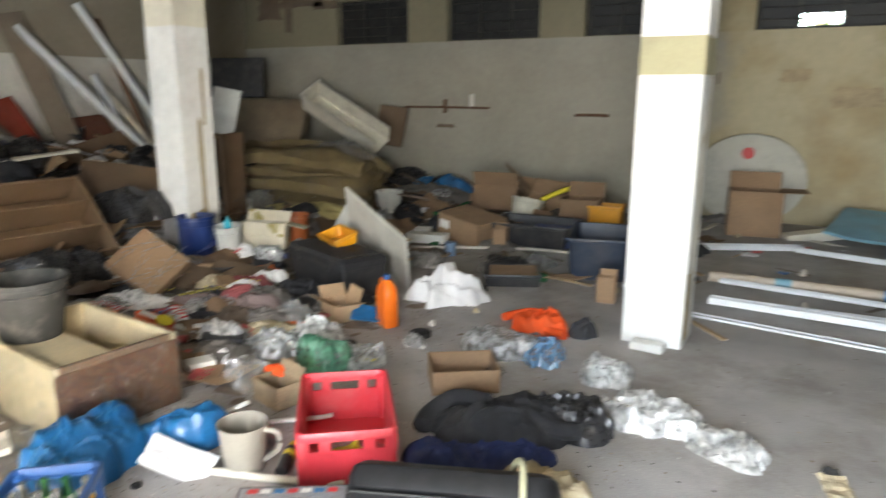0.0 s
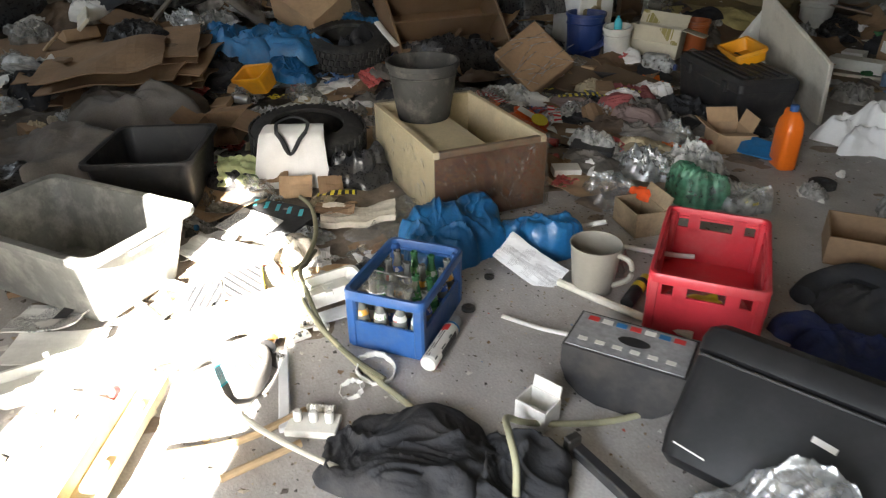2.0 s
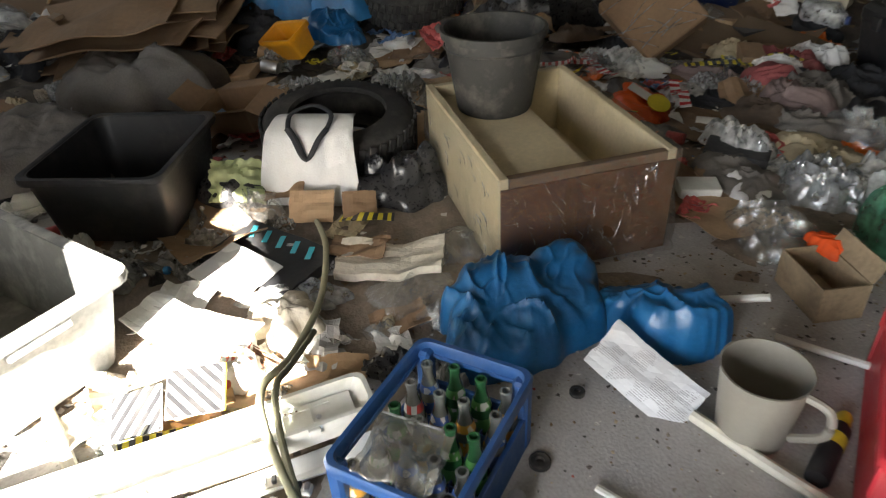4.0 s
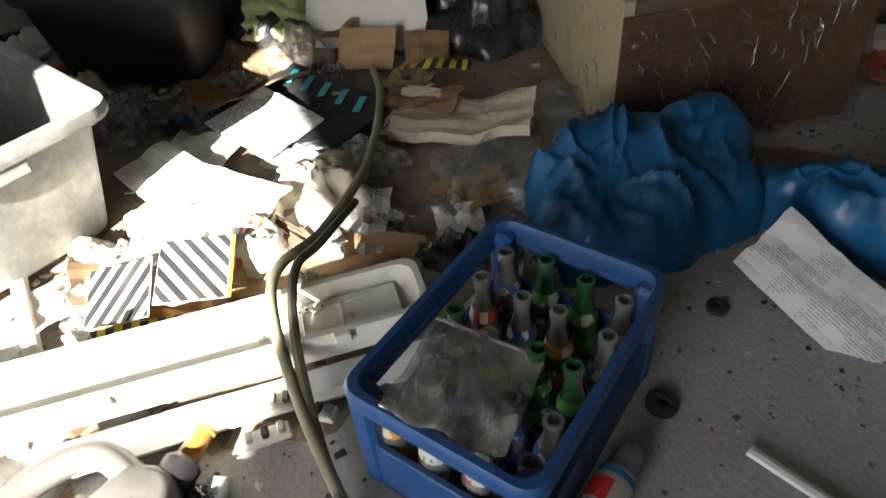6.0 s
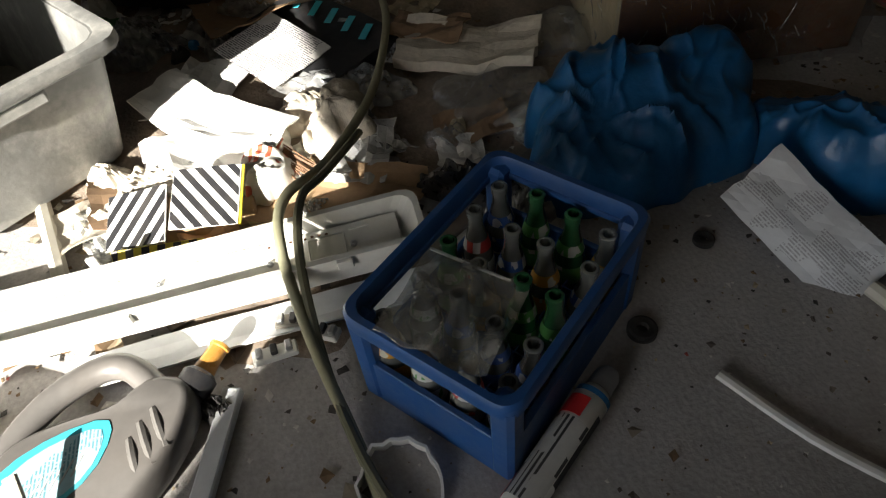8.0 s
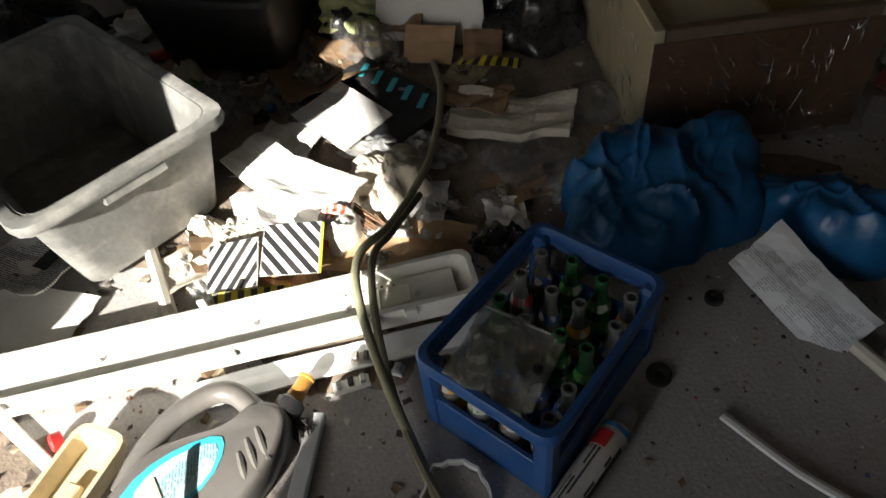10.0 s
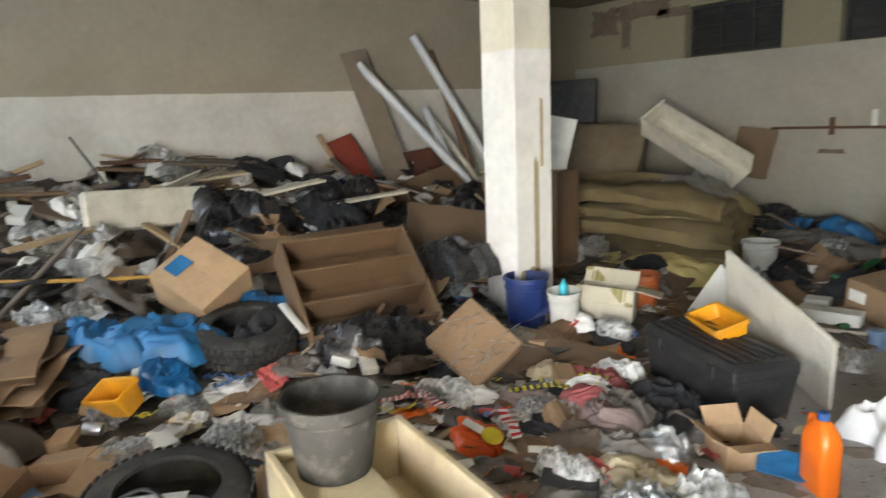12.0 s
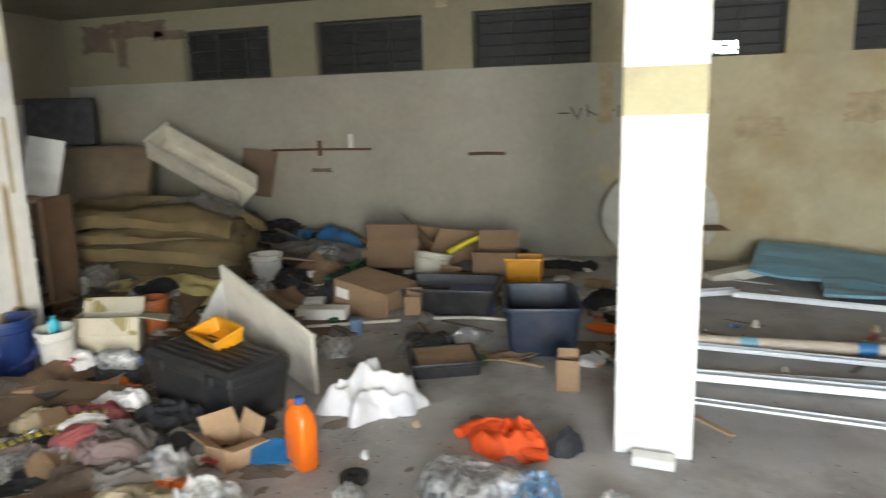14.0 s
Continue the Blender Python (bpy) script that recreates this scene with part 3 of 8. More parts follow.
# high windows of the far wall: steel frames, bars, grimy panes
for k, (x0, x1) in enumerate(WINS):
    w = thing(f"window_{k + 1}", pose((x0 + x1) / 2, YN + 0.16, 2.275), "low wide window with grimy dark panes and horizontal bars", "window", kind="structure")
    W, Z = x1 - x0, 0.655
    for z in (0.0, Z - 0.035):
        part("frame_rail", bx(W - 0.004, 0.06, 0.035, 0.003), FRAMEM, w, m=pose(0, 0, z))
    for x in (-W / 2 + 0.02, W / 2 - 0.02):
        part("frame_stile", bx(0.036, 0.055, Z - 0.07, 0.003), FRAMEM, w, m=pose(x, 0, 0.035))
    for j in range(4):
        part("bar", tube([(-W / 2 + 0.02, -0.07, 0.12 + 0.135 * j), (0, -0.068, 0.12 + 0.135 * j), (W / 2 - 0.02, -0.07, 0.12 + 0.135 * j)], 0.008, 6, 2), FRAMEM, w)
    for j in range(2):
        part("mullion", bx(0.03, 0.05, Z - 0.07, 0.003), FRAMEM, w, m=pose((j - 0.5) * W / 3, 0, 0.035))
    for j in range(3):
        wide = W / 3 - 0.026
        if k == 3 and j == 1:
            part("pane", bx(wide, 0.006, Z - 0.22, 0), DARKGLASS, w, m=pose((j - 1) * W / 3, 0.012, 0.18), label="grimy pane, its lower edge missing")
            continue
        part("pane", bx(wide, 0.006, Z - 0.06, 0), DARKGLASS, w, m=pose((j - 1) * W / 3, 0.012, 0.03))
    if k == 0:
        for r in range(8):
            for c in range(3):
                part("brick", bx(0.235, 0.1, 0.066, 0.006), BRICK, w, m=pose(-0.54 + 0.245 * c + (0.12 if r % 2 else 0), 0.09, 0.04 + 0.074 * r))


def leafy_bush(name, x, y, z, w, h, seed):
    rnd = random.Random(seed)
    ob = thing(name, pose(x, y, -0.05), "sunlit green bush outside behind the window", "bush")
    part("trunk", tube([(0, 0, 0), (0.05, 0, 0.8), (-0.03, 0.05, z)], 0.05, 8), WOOD, ob)
    bm = bmesh.new()
    for _ in range(900):
        c = Vector((rnd.gauss(0, w), rnd.gauss(0, w * 0.6), z + rnd.gauss(0, h)))
        q = Euler((rnd.uniform(0, 6), rnd.uniform(0, 6), rnd.uniform(0, 6))).to_matrix()
        s = rnd.uniform(0.03, 0.07)
        bm.faces.new([bm.verts.new(c + q @ Vector(v)) for v in ((0, -s, 0), (s * 0.5, 0, 0.01), (0, s, 0), (-s * 0.5, 0, 0.01))])
    part("crown", bm, LEAFM, ob)


leafy_bush("bush", 0.95, 11.4, 2.5, 0.7, 0.45, 3)


def pillar(name, x, y, band):
    ob = thing(name, pose(x, y, 0), "square white painted concrete pillar with chipped edges", "pillar", kind="structure")
    bm = bmesh.new()
    n = 40
    rings = []
    for i in range(n + 1):
        z = H * i / n
        ring = []
        for px, py in loop_rect(0.37, 0.37, 0.012, 2):
            c = 0.008 * noise.noise((px * 30, py * 30, z * 9)) + (0.012 * max(0, noise.noise((px * 50, py * 50, z * 4)) - 0.25))
            ring.append((px * (1 - c), py * (1 - c)))
        rings.append((ring, z))
    part("shaft", loft(rings), PILM, ob)
    if band:
        part("paint_band", loft([(loop_rect(0.374, 0.374, 0.012, 2), 1.655), (loop_rect(0.374, 0.374, 0.012, 2), 1.87)], (False, False)), BAND, ob, "ochre painted band")
    for y0, z0, w, d, sd in ((0.02, 0.75, 0.05, 1.1, 3), (-0.05, 0.25, 0.2, 0.45, 4), (0.08, 1.5, 0.03, 0.5, 5)):
        part("stain", sheet(w, d, 0.0012, sd, 0, 0, 8, 16, 3, 0.12), STAIN, ob, "brown damp streak", m=pose(0.1855, y0, z0, 90, 0, 90))
    return ob


STAIN = mat("damp stain", (0.42, 0.34, 0.21), 0.9, var=0.4, scale=9, dirt=0.5)
pillar("pillar_1", -4.02, 5.18, False)
pillar("pillar_2", 0.295, 5.18, True)
solo("concrete_block", bx(0.2, 0.09, 0.05, 0.006), WHITE, pose(0.3, 4.9, 0, 0, 0, -4), "small white block at the foot of the pillar", "block")

PEEL = mat("bare brown plaster", (0.17, 0.125, 0.085), 0.95, var=0.5, scale=6, dirt=0.5, bump=0.6)
rs = random.Random(8)
for x, z, w, d in ((-6.6, 3.0, 0.9, 0.22), (-6.9, 2.7, 0.16, 0.4), (-6.1, 2.9, 0.5, 0.12), (-7.3, 2.9, 0.5, 0.35), (-3.9, 1.05, 0.3, 0.05), (-2.2, 3.05, 0.14, 0.1), (-0.24, 1.9, 0.14, 0.66), (0.75, 1.75, 0.3, 0.14), (1.4, 1.5, 0.5, 0.22), (-5.3, 0.9, 0.3, 0.3), (2.6, 1.7, 0.7, 0.3)):
    solo("bare_plaster", sheet(w, d, 0.003, rs.randint(0, 99), 0, 0, 14, 8, 3, 0.35), PEEL if x < -3 else STAIN, pose(x, YN - 0.001, z, 90, 0, 0), "patch of peeled paint on the wall", "peeled paint", kind="structure")

# ---------------------------------------------------------------- the heap underneath
def heap_mesh():
    bm = bmesh.new()
    rows = {}
    step = 0.075
    nx, ny = int((-1.0 - XL) / step), int((YN - YS) / step)
    for i in range(nx + 1):
        for j in range(ny + 1):
            x, y = XL + 0.01 + i * step, YS + 0.01 + j * step
            h = heap(x, y)
            j1 = 0.05 * noise.noise((x * 9, y * 9, 1)) + 0.03 * noise.noise((x * 19, y * 19, 2))
            rows[i, j] = bm.verts.new((min(-0.9, x), min(y, YN - 0.01), h + min(1, h * 8) * j1 - 0.03))
    for i in range(nx):
        for j in range(ny):
            q = [rows[i, j], rows[i + 1, j], rows[i + 1, j + 1], rows[i, j + 1]]
            if max(v.co.z for v in q) > 0.0:
                bm.faces.new(q)
    bmesh.ops.delete(bm, geom=[v for v in bm.verts if not v.link_faces], context="VERTS")
    return bm


HEAPM = mat("mixed rubbish", (0.13, 0.11, 0.09), 0.9, var=0.5, scale=7, fine=30, dirt=0.6, dirt_colour=(0.05, 0.045, 0.04), bump=0.6)
solo("rubbish_heap", heap_mesh(), HEAPM, Matrix(), "sloping heap of trodden dark rubbish against the wall", "rubbish", kind="stuff")

# ---------------------------------------------------------------- crates, tubs, buckets
def open_crate(name, m, L, W, Hh, material, label, low=0.62, th=0.012, slots=True):
    """A plastic crate: floor, corner posts, band of holes, rounded rim."""
    ob = thing(name, m, label, "crate")
    part("base", bx(L - 0.02, W - 0.02, 0.012, 0.002), material, ob)
    for sx, sy, ln in ((0, 1, L), (0, -1, L), (1, 0, W), (-1, 0, W)):
        rot = 0 if sy else 90
        off = (0, sy * (W / 2 - th / 2 - 0.006), 0) if sy else (sx * (L / 2 - th / 2 - 0.006), 0, 0)
        pieces = [(bx(ln - 0.03, th, Hh * low, 0.002), Matrix()), (bx(ln - 0.03, th, 0.012, 0.002), pose(0, 0, Hh - 0.045))]
        if slots:
            for x in (-ln * 0.44, -ln * 0.22, ln * 0.22, ln * 0.44):
                pieces.append((bx(ln * 0.12 if abs(x) < ln * 0.3 else 0.05, th, Hh * (1 - low), 0.002), pose(x, 0, Hh * low - 0.02)))
        part("side", join(*pieces), material, ob, m=pose(*off, 0, 0, rot))
    for sx in (-1, 1):
        for sy in (-1, 1):
            part("corner_post", bx(0.04, 0.04, Hh - 0.02, 0.008), material, ob, m=pose(sx * (L / 2 - 0.022), sy * (W / 2 - 0.022), 0.004))
    R = lambda o: loop_rect(L + o, W + o, 0.03, 4)
    part("rim", loft([(R(-0.028), Hh - 0.035), (R(0.004), Hh - 0.035), (R(0.008), Hh - 0.008), (R(0), Hh), (R(-0.022), Hh), (R(-0.028), Hh - 0.008), (R(-0.028), Hh - 0.035)], (False, False)), material, ob, smooth=True)
    return ob


red = open_crate("plastic_crate", pose(-0.59, 3.015, 0, 0, 0, 128), 0.60, 0.40, 0.25, RED, "open red plastic meat crate with some litter inside", low=0.66)
solo("crumpled_film", blob(0.34, 0.26, 0.05, 5, 1.2, crumple=0.9), CLEAR, pose(-0.55, 3.0, 0.013, 0, 0, 30), "crumpled clear film inside the red crate", "plastic film")
solo("wrapper", sheet(0.12, 0.06, 0.003, 3, 0.02, 0.01), LEMON, pose(-0.52, 2.92, 0.06, 10, 5, 70), "yellow wrapper inside the red crate", "wrapper")

BC = pose(-1.043, 1.928, 0, 0, 0, 130.5)
blue = open_crate("bottle_crate", BC, 0.42, 0.30, 0.24, BLUEC, "blue plastic drinks crate full of empty bottles", low=0.48, slots=False)
part("emblem_bar", bx(0.05, 0.002, 0.02, 0.0005), PAPER, blue, "worn pale emblem", m=pose(0.0, 0.1515, 0.05))
for i in range(1, 5):
    part("divider", bx(0.003, 0.25, 0.06, 0.0005), BLUEC, blue, m=pose(-0.2 + 0.08 * i, 0, 0.012))
for j in range(1, 3):
    part("divider", bx(0.37, 0.003, 0.06, 0.0005), BLUEC, blue, m=pose(0, -0.14 + 0.093 * j, 0.0125))

BOTTLE = [(0.0, 0), (0.026, 0.001), (0.0285, 0.006), (0.0285, 0.085), (0.0265, 0.105), (0.019, 0.135), (0.0135, 0.16), (0.0125, 0.182), (0.0148, 0.184), (0.0148, 0.196), (0.0125, 0.198), (0.0095, 0.198), (0.0095, 0.17), (0.001, 0.165)]
CAPTIONS = {"green": (GREENG, printed("green label", (0.10, 0.33, 0.08), (0.62, 0.64, 0.58), 60, 26, 40, 0.5, 0.4)), "blue": (CLEARG, printed("blue label", (0.03, 0.10, 0.36), (0.6, 0.6, 0.62), 50, 22, 40, 0.5, 0.4)), "amber": (CLEARG, printed("orange label", (0.72, 0.36, 0.05), (0.72, 0.68, 0.55), 50, 22, 40, 0.4, 0.4)), "clear": (CLEARG, printed("pale label", (0.62, 0.62, 0.6), (0.1, 0.3, 0.1), 70, 30, 40, 0.5, 0.4)), "red": (CLEARG, printed("red label", (0.62, 0.62, 0.6), (0.55, 0.05, 0.04), 40, 18, 40, 0.6, 0.4))}


def bottle(kind, m):
    glass, label = CAPTIONS[kind]
    ob = thing("glass_bottle", m, f"empty {'green' if kind == 'green' else 'clear'} glass drinks bottle with {kind} label", "bottle", "bottles in the crate")
    gl = part("glass", lathe(BOTTLE, 16), glass, ob, smooth=True)
    part("label", loft([(loop_round(0.0292, 16), 0.045), (loop_round(0.0292, 16), 0.088)], (False, False)), label, gl, smooth=True)
    part("neck_label", loft([(loop_round(0.0250, 16), 0.113), (loop_round(0.0196, 16), 0.135)], (False, False)), label, gl, smooth=True)
    return ob


order = ["clear", "red", "clear", "amber", "blue", "blue", "blue", "clear", "green", "green", "amber", "green", "blue", "amber", "blue", "red", "amber", "green", "green", "blue"]
firsts = {}
rnd = random.Random(4)
for i in range(5):
    for j in range(4 if i else 4):
        k = order[(i * 4 + j) % 20]
        lx, ly = -0.162 + 0.081 * i, -0.104 + 0.0692 * j
        m = BC @ pose(lx, ly, 0.014, rnd.uniform(-3, 3), rnd.uniform(-3, 3), rnd.uniform(0, 360))
        if k in firsts:
            copy_thing(firsts[k], m)
        else:
            firsts[k] = bottle(k, m)
zb = solo("zip_bag", sheet(0.2, 0.17, 0.003, 12, 0.03, 0.01, 24, 20, 2, 0.03, 0.014), ZIP, BC @ pose(-0.11, 0.015, 0.205, 10, 14, 14), "dusty clear zip bag lying on the bottles", "plastic bag")
part("zip_strip", bx(0.006, 0.165, 0.003, 0.0008), MILK, zb, "milky zip strip", m=pose(0.092, 0, 0.028, 0, -6, 0))


def container(name, m, w, d, h, material, label, cat="tub", taper=0.88, r=0.05, rim=0.018, handles=False):
    ob = thing(name, m, label, cat)
    part("body", tub(w, d, h, taper, 0.006, rim, r), material, ob, smooth=True)
    f = lambda o: loop_rect(w + o, d + o, max(0.01, r), 3)
    part("rim", loft([(f(2 * rim + 0.002), h - 0.022), (f(2 * rim + 0.008), h - 0.012), (f(2 * rim + 0.002), h + 0.004), (f(0.004), h + 0.004), (f(-0.004), h + 0.001)], (False, False)), material, ob, smooth=True)
    if handles:
        for s in (-1, 1):
            part("handle", bx(w * 0.35, 0.02, 0.035, 0.006), material, ob, m=pose(0, s * (d / 2 + 0.012), h - 0.06))
    return ob


container("storage_tub", pose(-1.945, 0.89, 0.03, 0, 0, 125.5), 0.48, 0.79, 0.31, TUBG, "large dusty grey plastic tub, open and scuffed", taper=0.82, rim=0.028, handles=True)
for x, y, a in ((-1.86, 0.98, 30), (-2.1, 0.78, 80)):
    solo("cardboard_sheet", sheet(0.34, 0.26, 0.026, 7, 0.004), CARDD, pose(x, y, 0.003, 0, 0, a), "trodden cardboard pad under the grey tub", "cardboard")
container("storage_tub", pose(-2.74, 1.32, 0.02, 0, 0, 64), 0.5, 0.56, 0.28, BLACK, "open black plastic tub beside the tyre")
container("storage_tub", pose(-0.5, 6.62, 0.0, 0, 0, 12), 0.52, 0.75, 0.36, NAVY, "open navy blue plastic tub standing on the floor")
container("tray", pose(-1.4, 7.35, 0.03, 0, 0, 4), 0.85, 0.6, 0.22, BLACK, "low open black plastic tray", "tray")
solo("plastic_case", bx(0.4, 0.3, 0.16, 0.02), BLUED, pose(-1.2, 7.3, 0.04, 8, 0, 10), "dark blue plastic case in the black tray", "case")
container("tray", pose(-1.05, 5.92, 0.0, 0, 0, 25), 0.46, 0.36, 0.1, BLACK, "shallow black tray with cardboard in it", "tray", 0.95, 0.02, 0.008)
solo("cardboard_sheet", sheet(0.4, 0.3, 0.006, 4, 0.01), CARD, pose(-1.05, 5.95, 0.075, 3, 0, 25), "brown cardboard piece in the black tray", "cardboard")


def bucket(m, r0, r1, h, material, label, handle=True, ribs=True, cat="bucket", wob=0.004):
    ob = thing("bucket", m, label, cat)
    t = 0.005
    part("body", lathe([(0, 0), (r0 - 0.004, 0), (r0, 0.006), (r1 - 0.004, h - 0.03), (r1 + 0.008, h - 0.026), (r1 + 0.008, h), (r1 - t, h), (r0 - t, t + 0.003), (0.001, t)], 36, wob, r1), material, ob, smooth=True)
    if ribs:
        part("rib", loft([(loop_round(r0 + (r1 - r0) * 0.8 + 0.001, 36), h * 0.78), (loop_round(r0 + (r1 - r0) * 0.8 + 0.007, 36), h * 0.79), (loop_round(r0 + (r1 - r0) * 0.82 + 0.002, 36), h * 0.81)], (False, False)), material, ob, smooth=True)
    if handle:
        part("handle", tube([(-r1, 0, h - 0.03), (-r1 * 0.75, r1 * 0.7, h - 0.015), (0, r1 + 0.012, h - 0.02), (r1 * 0.75, r1 * 0.7, h - 0.015), (r1, 0, h - 0.03)], 0.003, 6), DARKMET, ob, "thin wire handle")
    return ob


# chipboard cabinet on its back, wrapped in film, with the mortar bucket on it
CAB = pose(-2.11, 2.752, 0, 0, 0, -6)
cab = thing("cabinet", CAB, "cream and brown chipboard cabinet lying on its back, film-wrapped", "cabinet")
L, W, Z, T = 0.876, 0.604, 0.37, 0.03
part("side_panel", bx(L, T, Z, 0.003), CREAM, cab, "cream side panel", m=pose(0, -W / 2 + T / 2, 0))
part("side_panel", bx(L, T, Z, 0.003), CREAM, cab, m=pose(0, W / 2 - T / 2, 0))
part("end_panel", bx(T, W - 2 * T - 0.002, Z - 0.002, 0.003), VENEER, cab, "brown end panel", m=pose(L / 2 - T / 2, 0, 0))
part("end_panel", bx(T, W - 2 * T - 0.002, Z - 0.002, 0.003), CREAM, cab, m=pose(-L / 2 + T / 2, 0, 0))
part("front_veneer", bx(0.005, W - 0.004, Z - 0.035, 0.001), mat("orange brown veneer", (0.14, 0.066, 0.03), 0.45, var=0.45, scale=5, fine=30, dirt=0.45, dirt_colour=(0.12, 0.06, 0.03)), cab, "scuffed brown veneer", m=pose(L / 2 + 0.004, 0, 0.002))
part("back_panel", bx(L - 2 * T - 0.002, W - 2 * T - 0.002, 0.02, 0.002), CREAM, cab, m=pose(0, 0, 0.08))
part("shelf", bx(L - 2 * T - 0.004, 0.3, 0.02, 0.002), CREAM, cab, m=pose(0, -0.11, Z - 0.07))
part("shelf", bx(L - 2 * T - 0.004, 0.018, 0.2, 0.002), CREAM, cab, m=pose(0, 0.05, 0.101))
def wrap_skirt():
    bm = bmesh.new()
    n, zs = 112, 17
    pts = []
    per = [(L / 2, -W / 2), (L / 2, W / 2), (-L / 2, W / 2), (-L / 2, -W / 2)]
    for k in range(n):
        u = 4 * k / n
        a, b = per[int(u)], per[(int(u) + 1) % 4]
        f = u - int(u)
        pts.append((a[0] + (b[0] - a[0]) * f, a[1] + (b[1] - a[1]) * f))
    grid = []
    for j in range(zs):
        z = 0.004 + (Z + 0.004) * j / (zs - 1)
        row = []
        for k, (x, y) in enumerate(pts):
            o = 0.012 + 0.020 * ridged(x * 11 + z * 6, y * 11 + z * 5, 2) * (1.2 - j / zs) + 0.02 * max(0, 1 - j / 4)
            s = 1 + o / max(abs(x) + 0.1, abs(y) + 0.1)
            row.append(bm.verts.new((x * s, y * s, z)))
        grid.append(row)
    for a, b in zip(grid, grid[1:]):
        for k in range(n):
            bm.faces.new((a[k], a[(k + 1) % n], b[(k + 1) % n], b[k]))
    return bm
rc = random.Random(3)
# Thin silvery strips modelled in place of highlights on the film's creases.
for k in range(90):
    face = k % 3
    ln, a = rc.uniform(0.015, 0.07), rc.gauss(20, 25)
    if face < 2:
        mm = pose(L / 2 + 0.02, rc.uniform(-0.28, 0.28), rc.uniform(0.03, 0.34), 90 + a, 0, 0)
    else:
        mm = pose(rc.uniform(-0.4, 0.4), -W / 2 - 0.02, rc.uniform(0.03, 0.34), 0, a + 90, 0) @ pose(0, 0, 0, 90, 0, 90)
    part("film_crease", tube([(0, -ln / 2, 0), (0.004, 0, 0.003 * rc.uniform(-1, 1)), (0, ln / 2, 0)], rc.uniform(0.0007, 0.0016), 5, 3), FOILM, cab, "silvery strip laid in as a glint on a film crease", m=mm)
part("film_wrap", wrap_skirt(), WRAP, cab, "torn glossy stretch film")
bucket(pose(-2.36, 2.70, 0.32, 0, 0, 40), 0.145, 0.192, 0.31, GREYP, "grey rubber mortar bucket with dried cement, on the cabinet", handle=False)

bucket(pose(-3.72, 4.97, 0.07), 0.14, 0.16, 0.40, BLUED, "dark blue plastic barrel beside the pillar", handle=False, cat="barrel")
bucket(pose(-3.45, 5.10, 0.09, 5, 0, 20), 0.10, 0.115, 0.30, WHITE, "white paint bucket with turquoise lid stains", handle=True)
solo("spray_can", lathe([(0, 0), (0.033, 0), (0.033, 0.15), (0.02, 0.175), (0.012, 0.18), (0.012, 0.2), (0.0, 0.2)], 18), TEAL, pose(-3.48, 5.12, 0.27, 10, 8, 0), "turquoise spray can standing in the paint bucket", "spray can", smooth=True)
bucket(pose(-3.52, 6.07, 0.07), 0.12, 0.13, 0.26, mat("orange tin", (0.42, 0.11, 0.03), 0.4), "orange and white paint tin", handle=False, cat="paint tin")
bucket(pose(-3.70, 5.98, 0.08), 0.10, 0.11, 0.22, mat("teal tin", (0.06, 0.17, 0.24), 0.4), "blue metal paint tin without lid", handle=False, cat="paint tin")
bucket(pose(-3.43, 7.66, 0.08), 0.14, 0.16, 0.3, WHITE, "white paint bucket with a blue rim", cat="bucket")
bucket(pose(-1.85, 8.12, 0.05, -12, 6, 0), 0.15, 0.19, 0.3, mat("off-white bucket", (0.55, 0.52, 0.42), 0.6, dirt=0.5), "dirty off-white bucket with wire handle")
solo("paint_pot", lathe([(0, 0), (0.052, 0), (0.055, 0.01), (0.055, 0.11), (0.058, 0.115), (0.058, 0.13), (0.05, 0.135), (0, 0.132)], 22), mat("blue white tin", (0.2, 0.3, 0.45), 0.35, var=0.6, scale=3), pose(-1.94, 6.48, 0), "small white and blue paint pot", "paint pot", smooth=True)


def carton(m, w, d, h, material, label, flaps=(100, 70, 120, 60), name="cardboard_box", th=0.006, closed=False):
    """A cardboard box; its flaps stand at the given angles."""
    ob = thing(name, m, label, "cardboard box")
    part("base", bx(w, d, th, 0.001), material, ob)
    for s in (-1, 1):
        part("side", bx(w, th, h, 0.001), material, ob, m=pose(0, s * (d / 2 - th / 2), 0.001))
        part("side", bx(th, d - 2 * th - 0.001, h, 0.001), material, ob, m=pose(s * (w / 2 - th / 2), 0, 0.001))
    if closed:
        part("flap", bx(w - 0.002, d / 2 - 0.003, th, 0.001), material, ob, m=pose(0, -d / 4, h + 0.001))
        part("flap", bx(w - 0.002, d / 2 - 0.003, th, 0.001), material, ob, m=pose(0, d / 4, h + 0.003, 1))
    else:
        for k, a in enumerate(flaps):
            if not a:
                continue
            ln, dp = (w, d) if k < 2 else (d, w)
            s = -1 if k % 2 == 0 else 1
            base = pose(0, s * d / 2, h, 0, 0, 0 if s < 0 else 180) if k < 2 else pose(s * w / 2, 0, h, 0, 0, -90 if s < 0 else 90)
            part("flap", bx(ln - 0.01, th, dp * 0.45, 0.001), material, ob, m=base @ pose(0, 0, 0, a, 0, 0))
    return ob


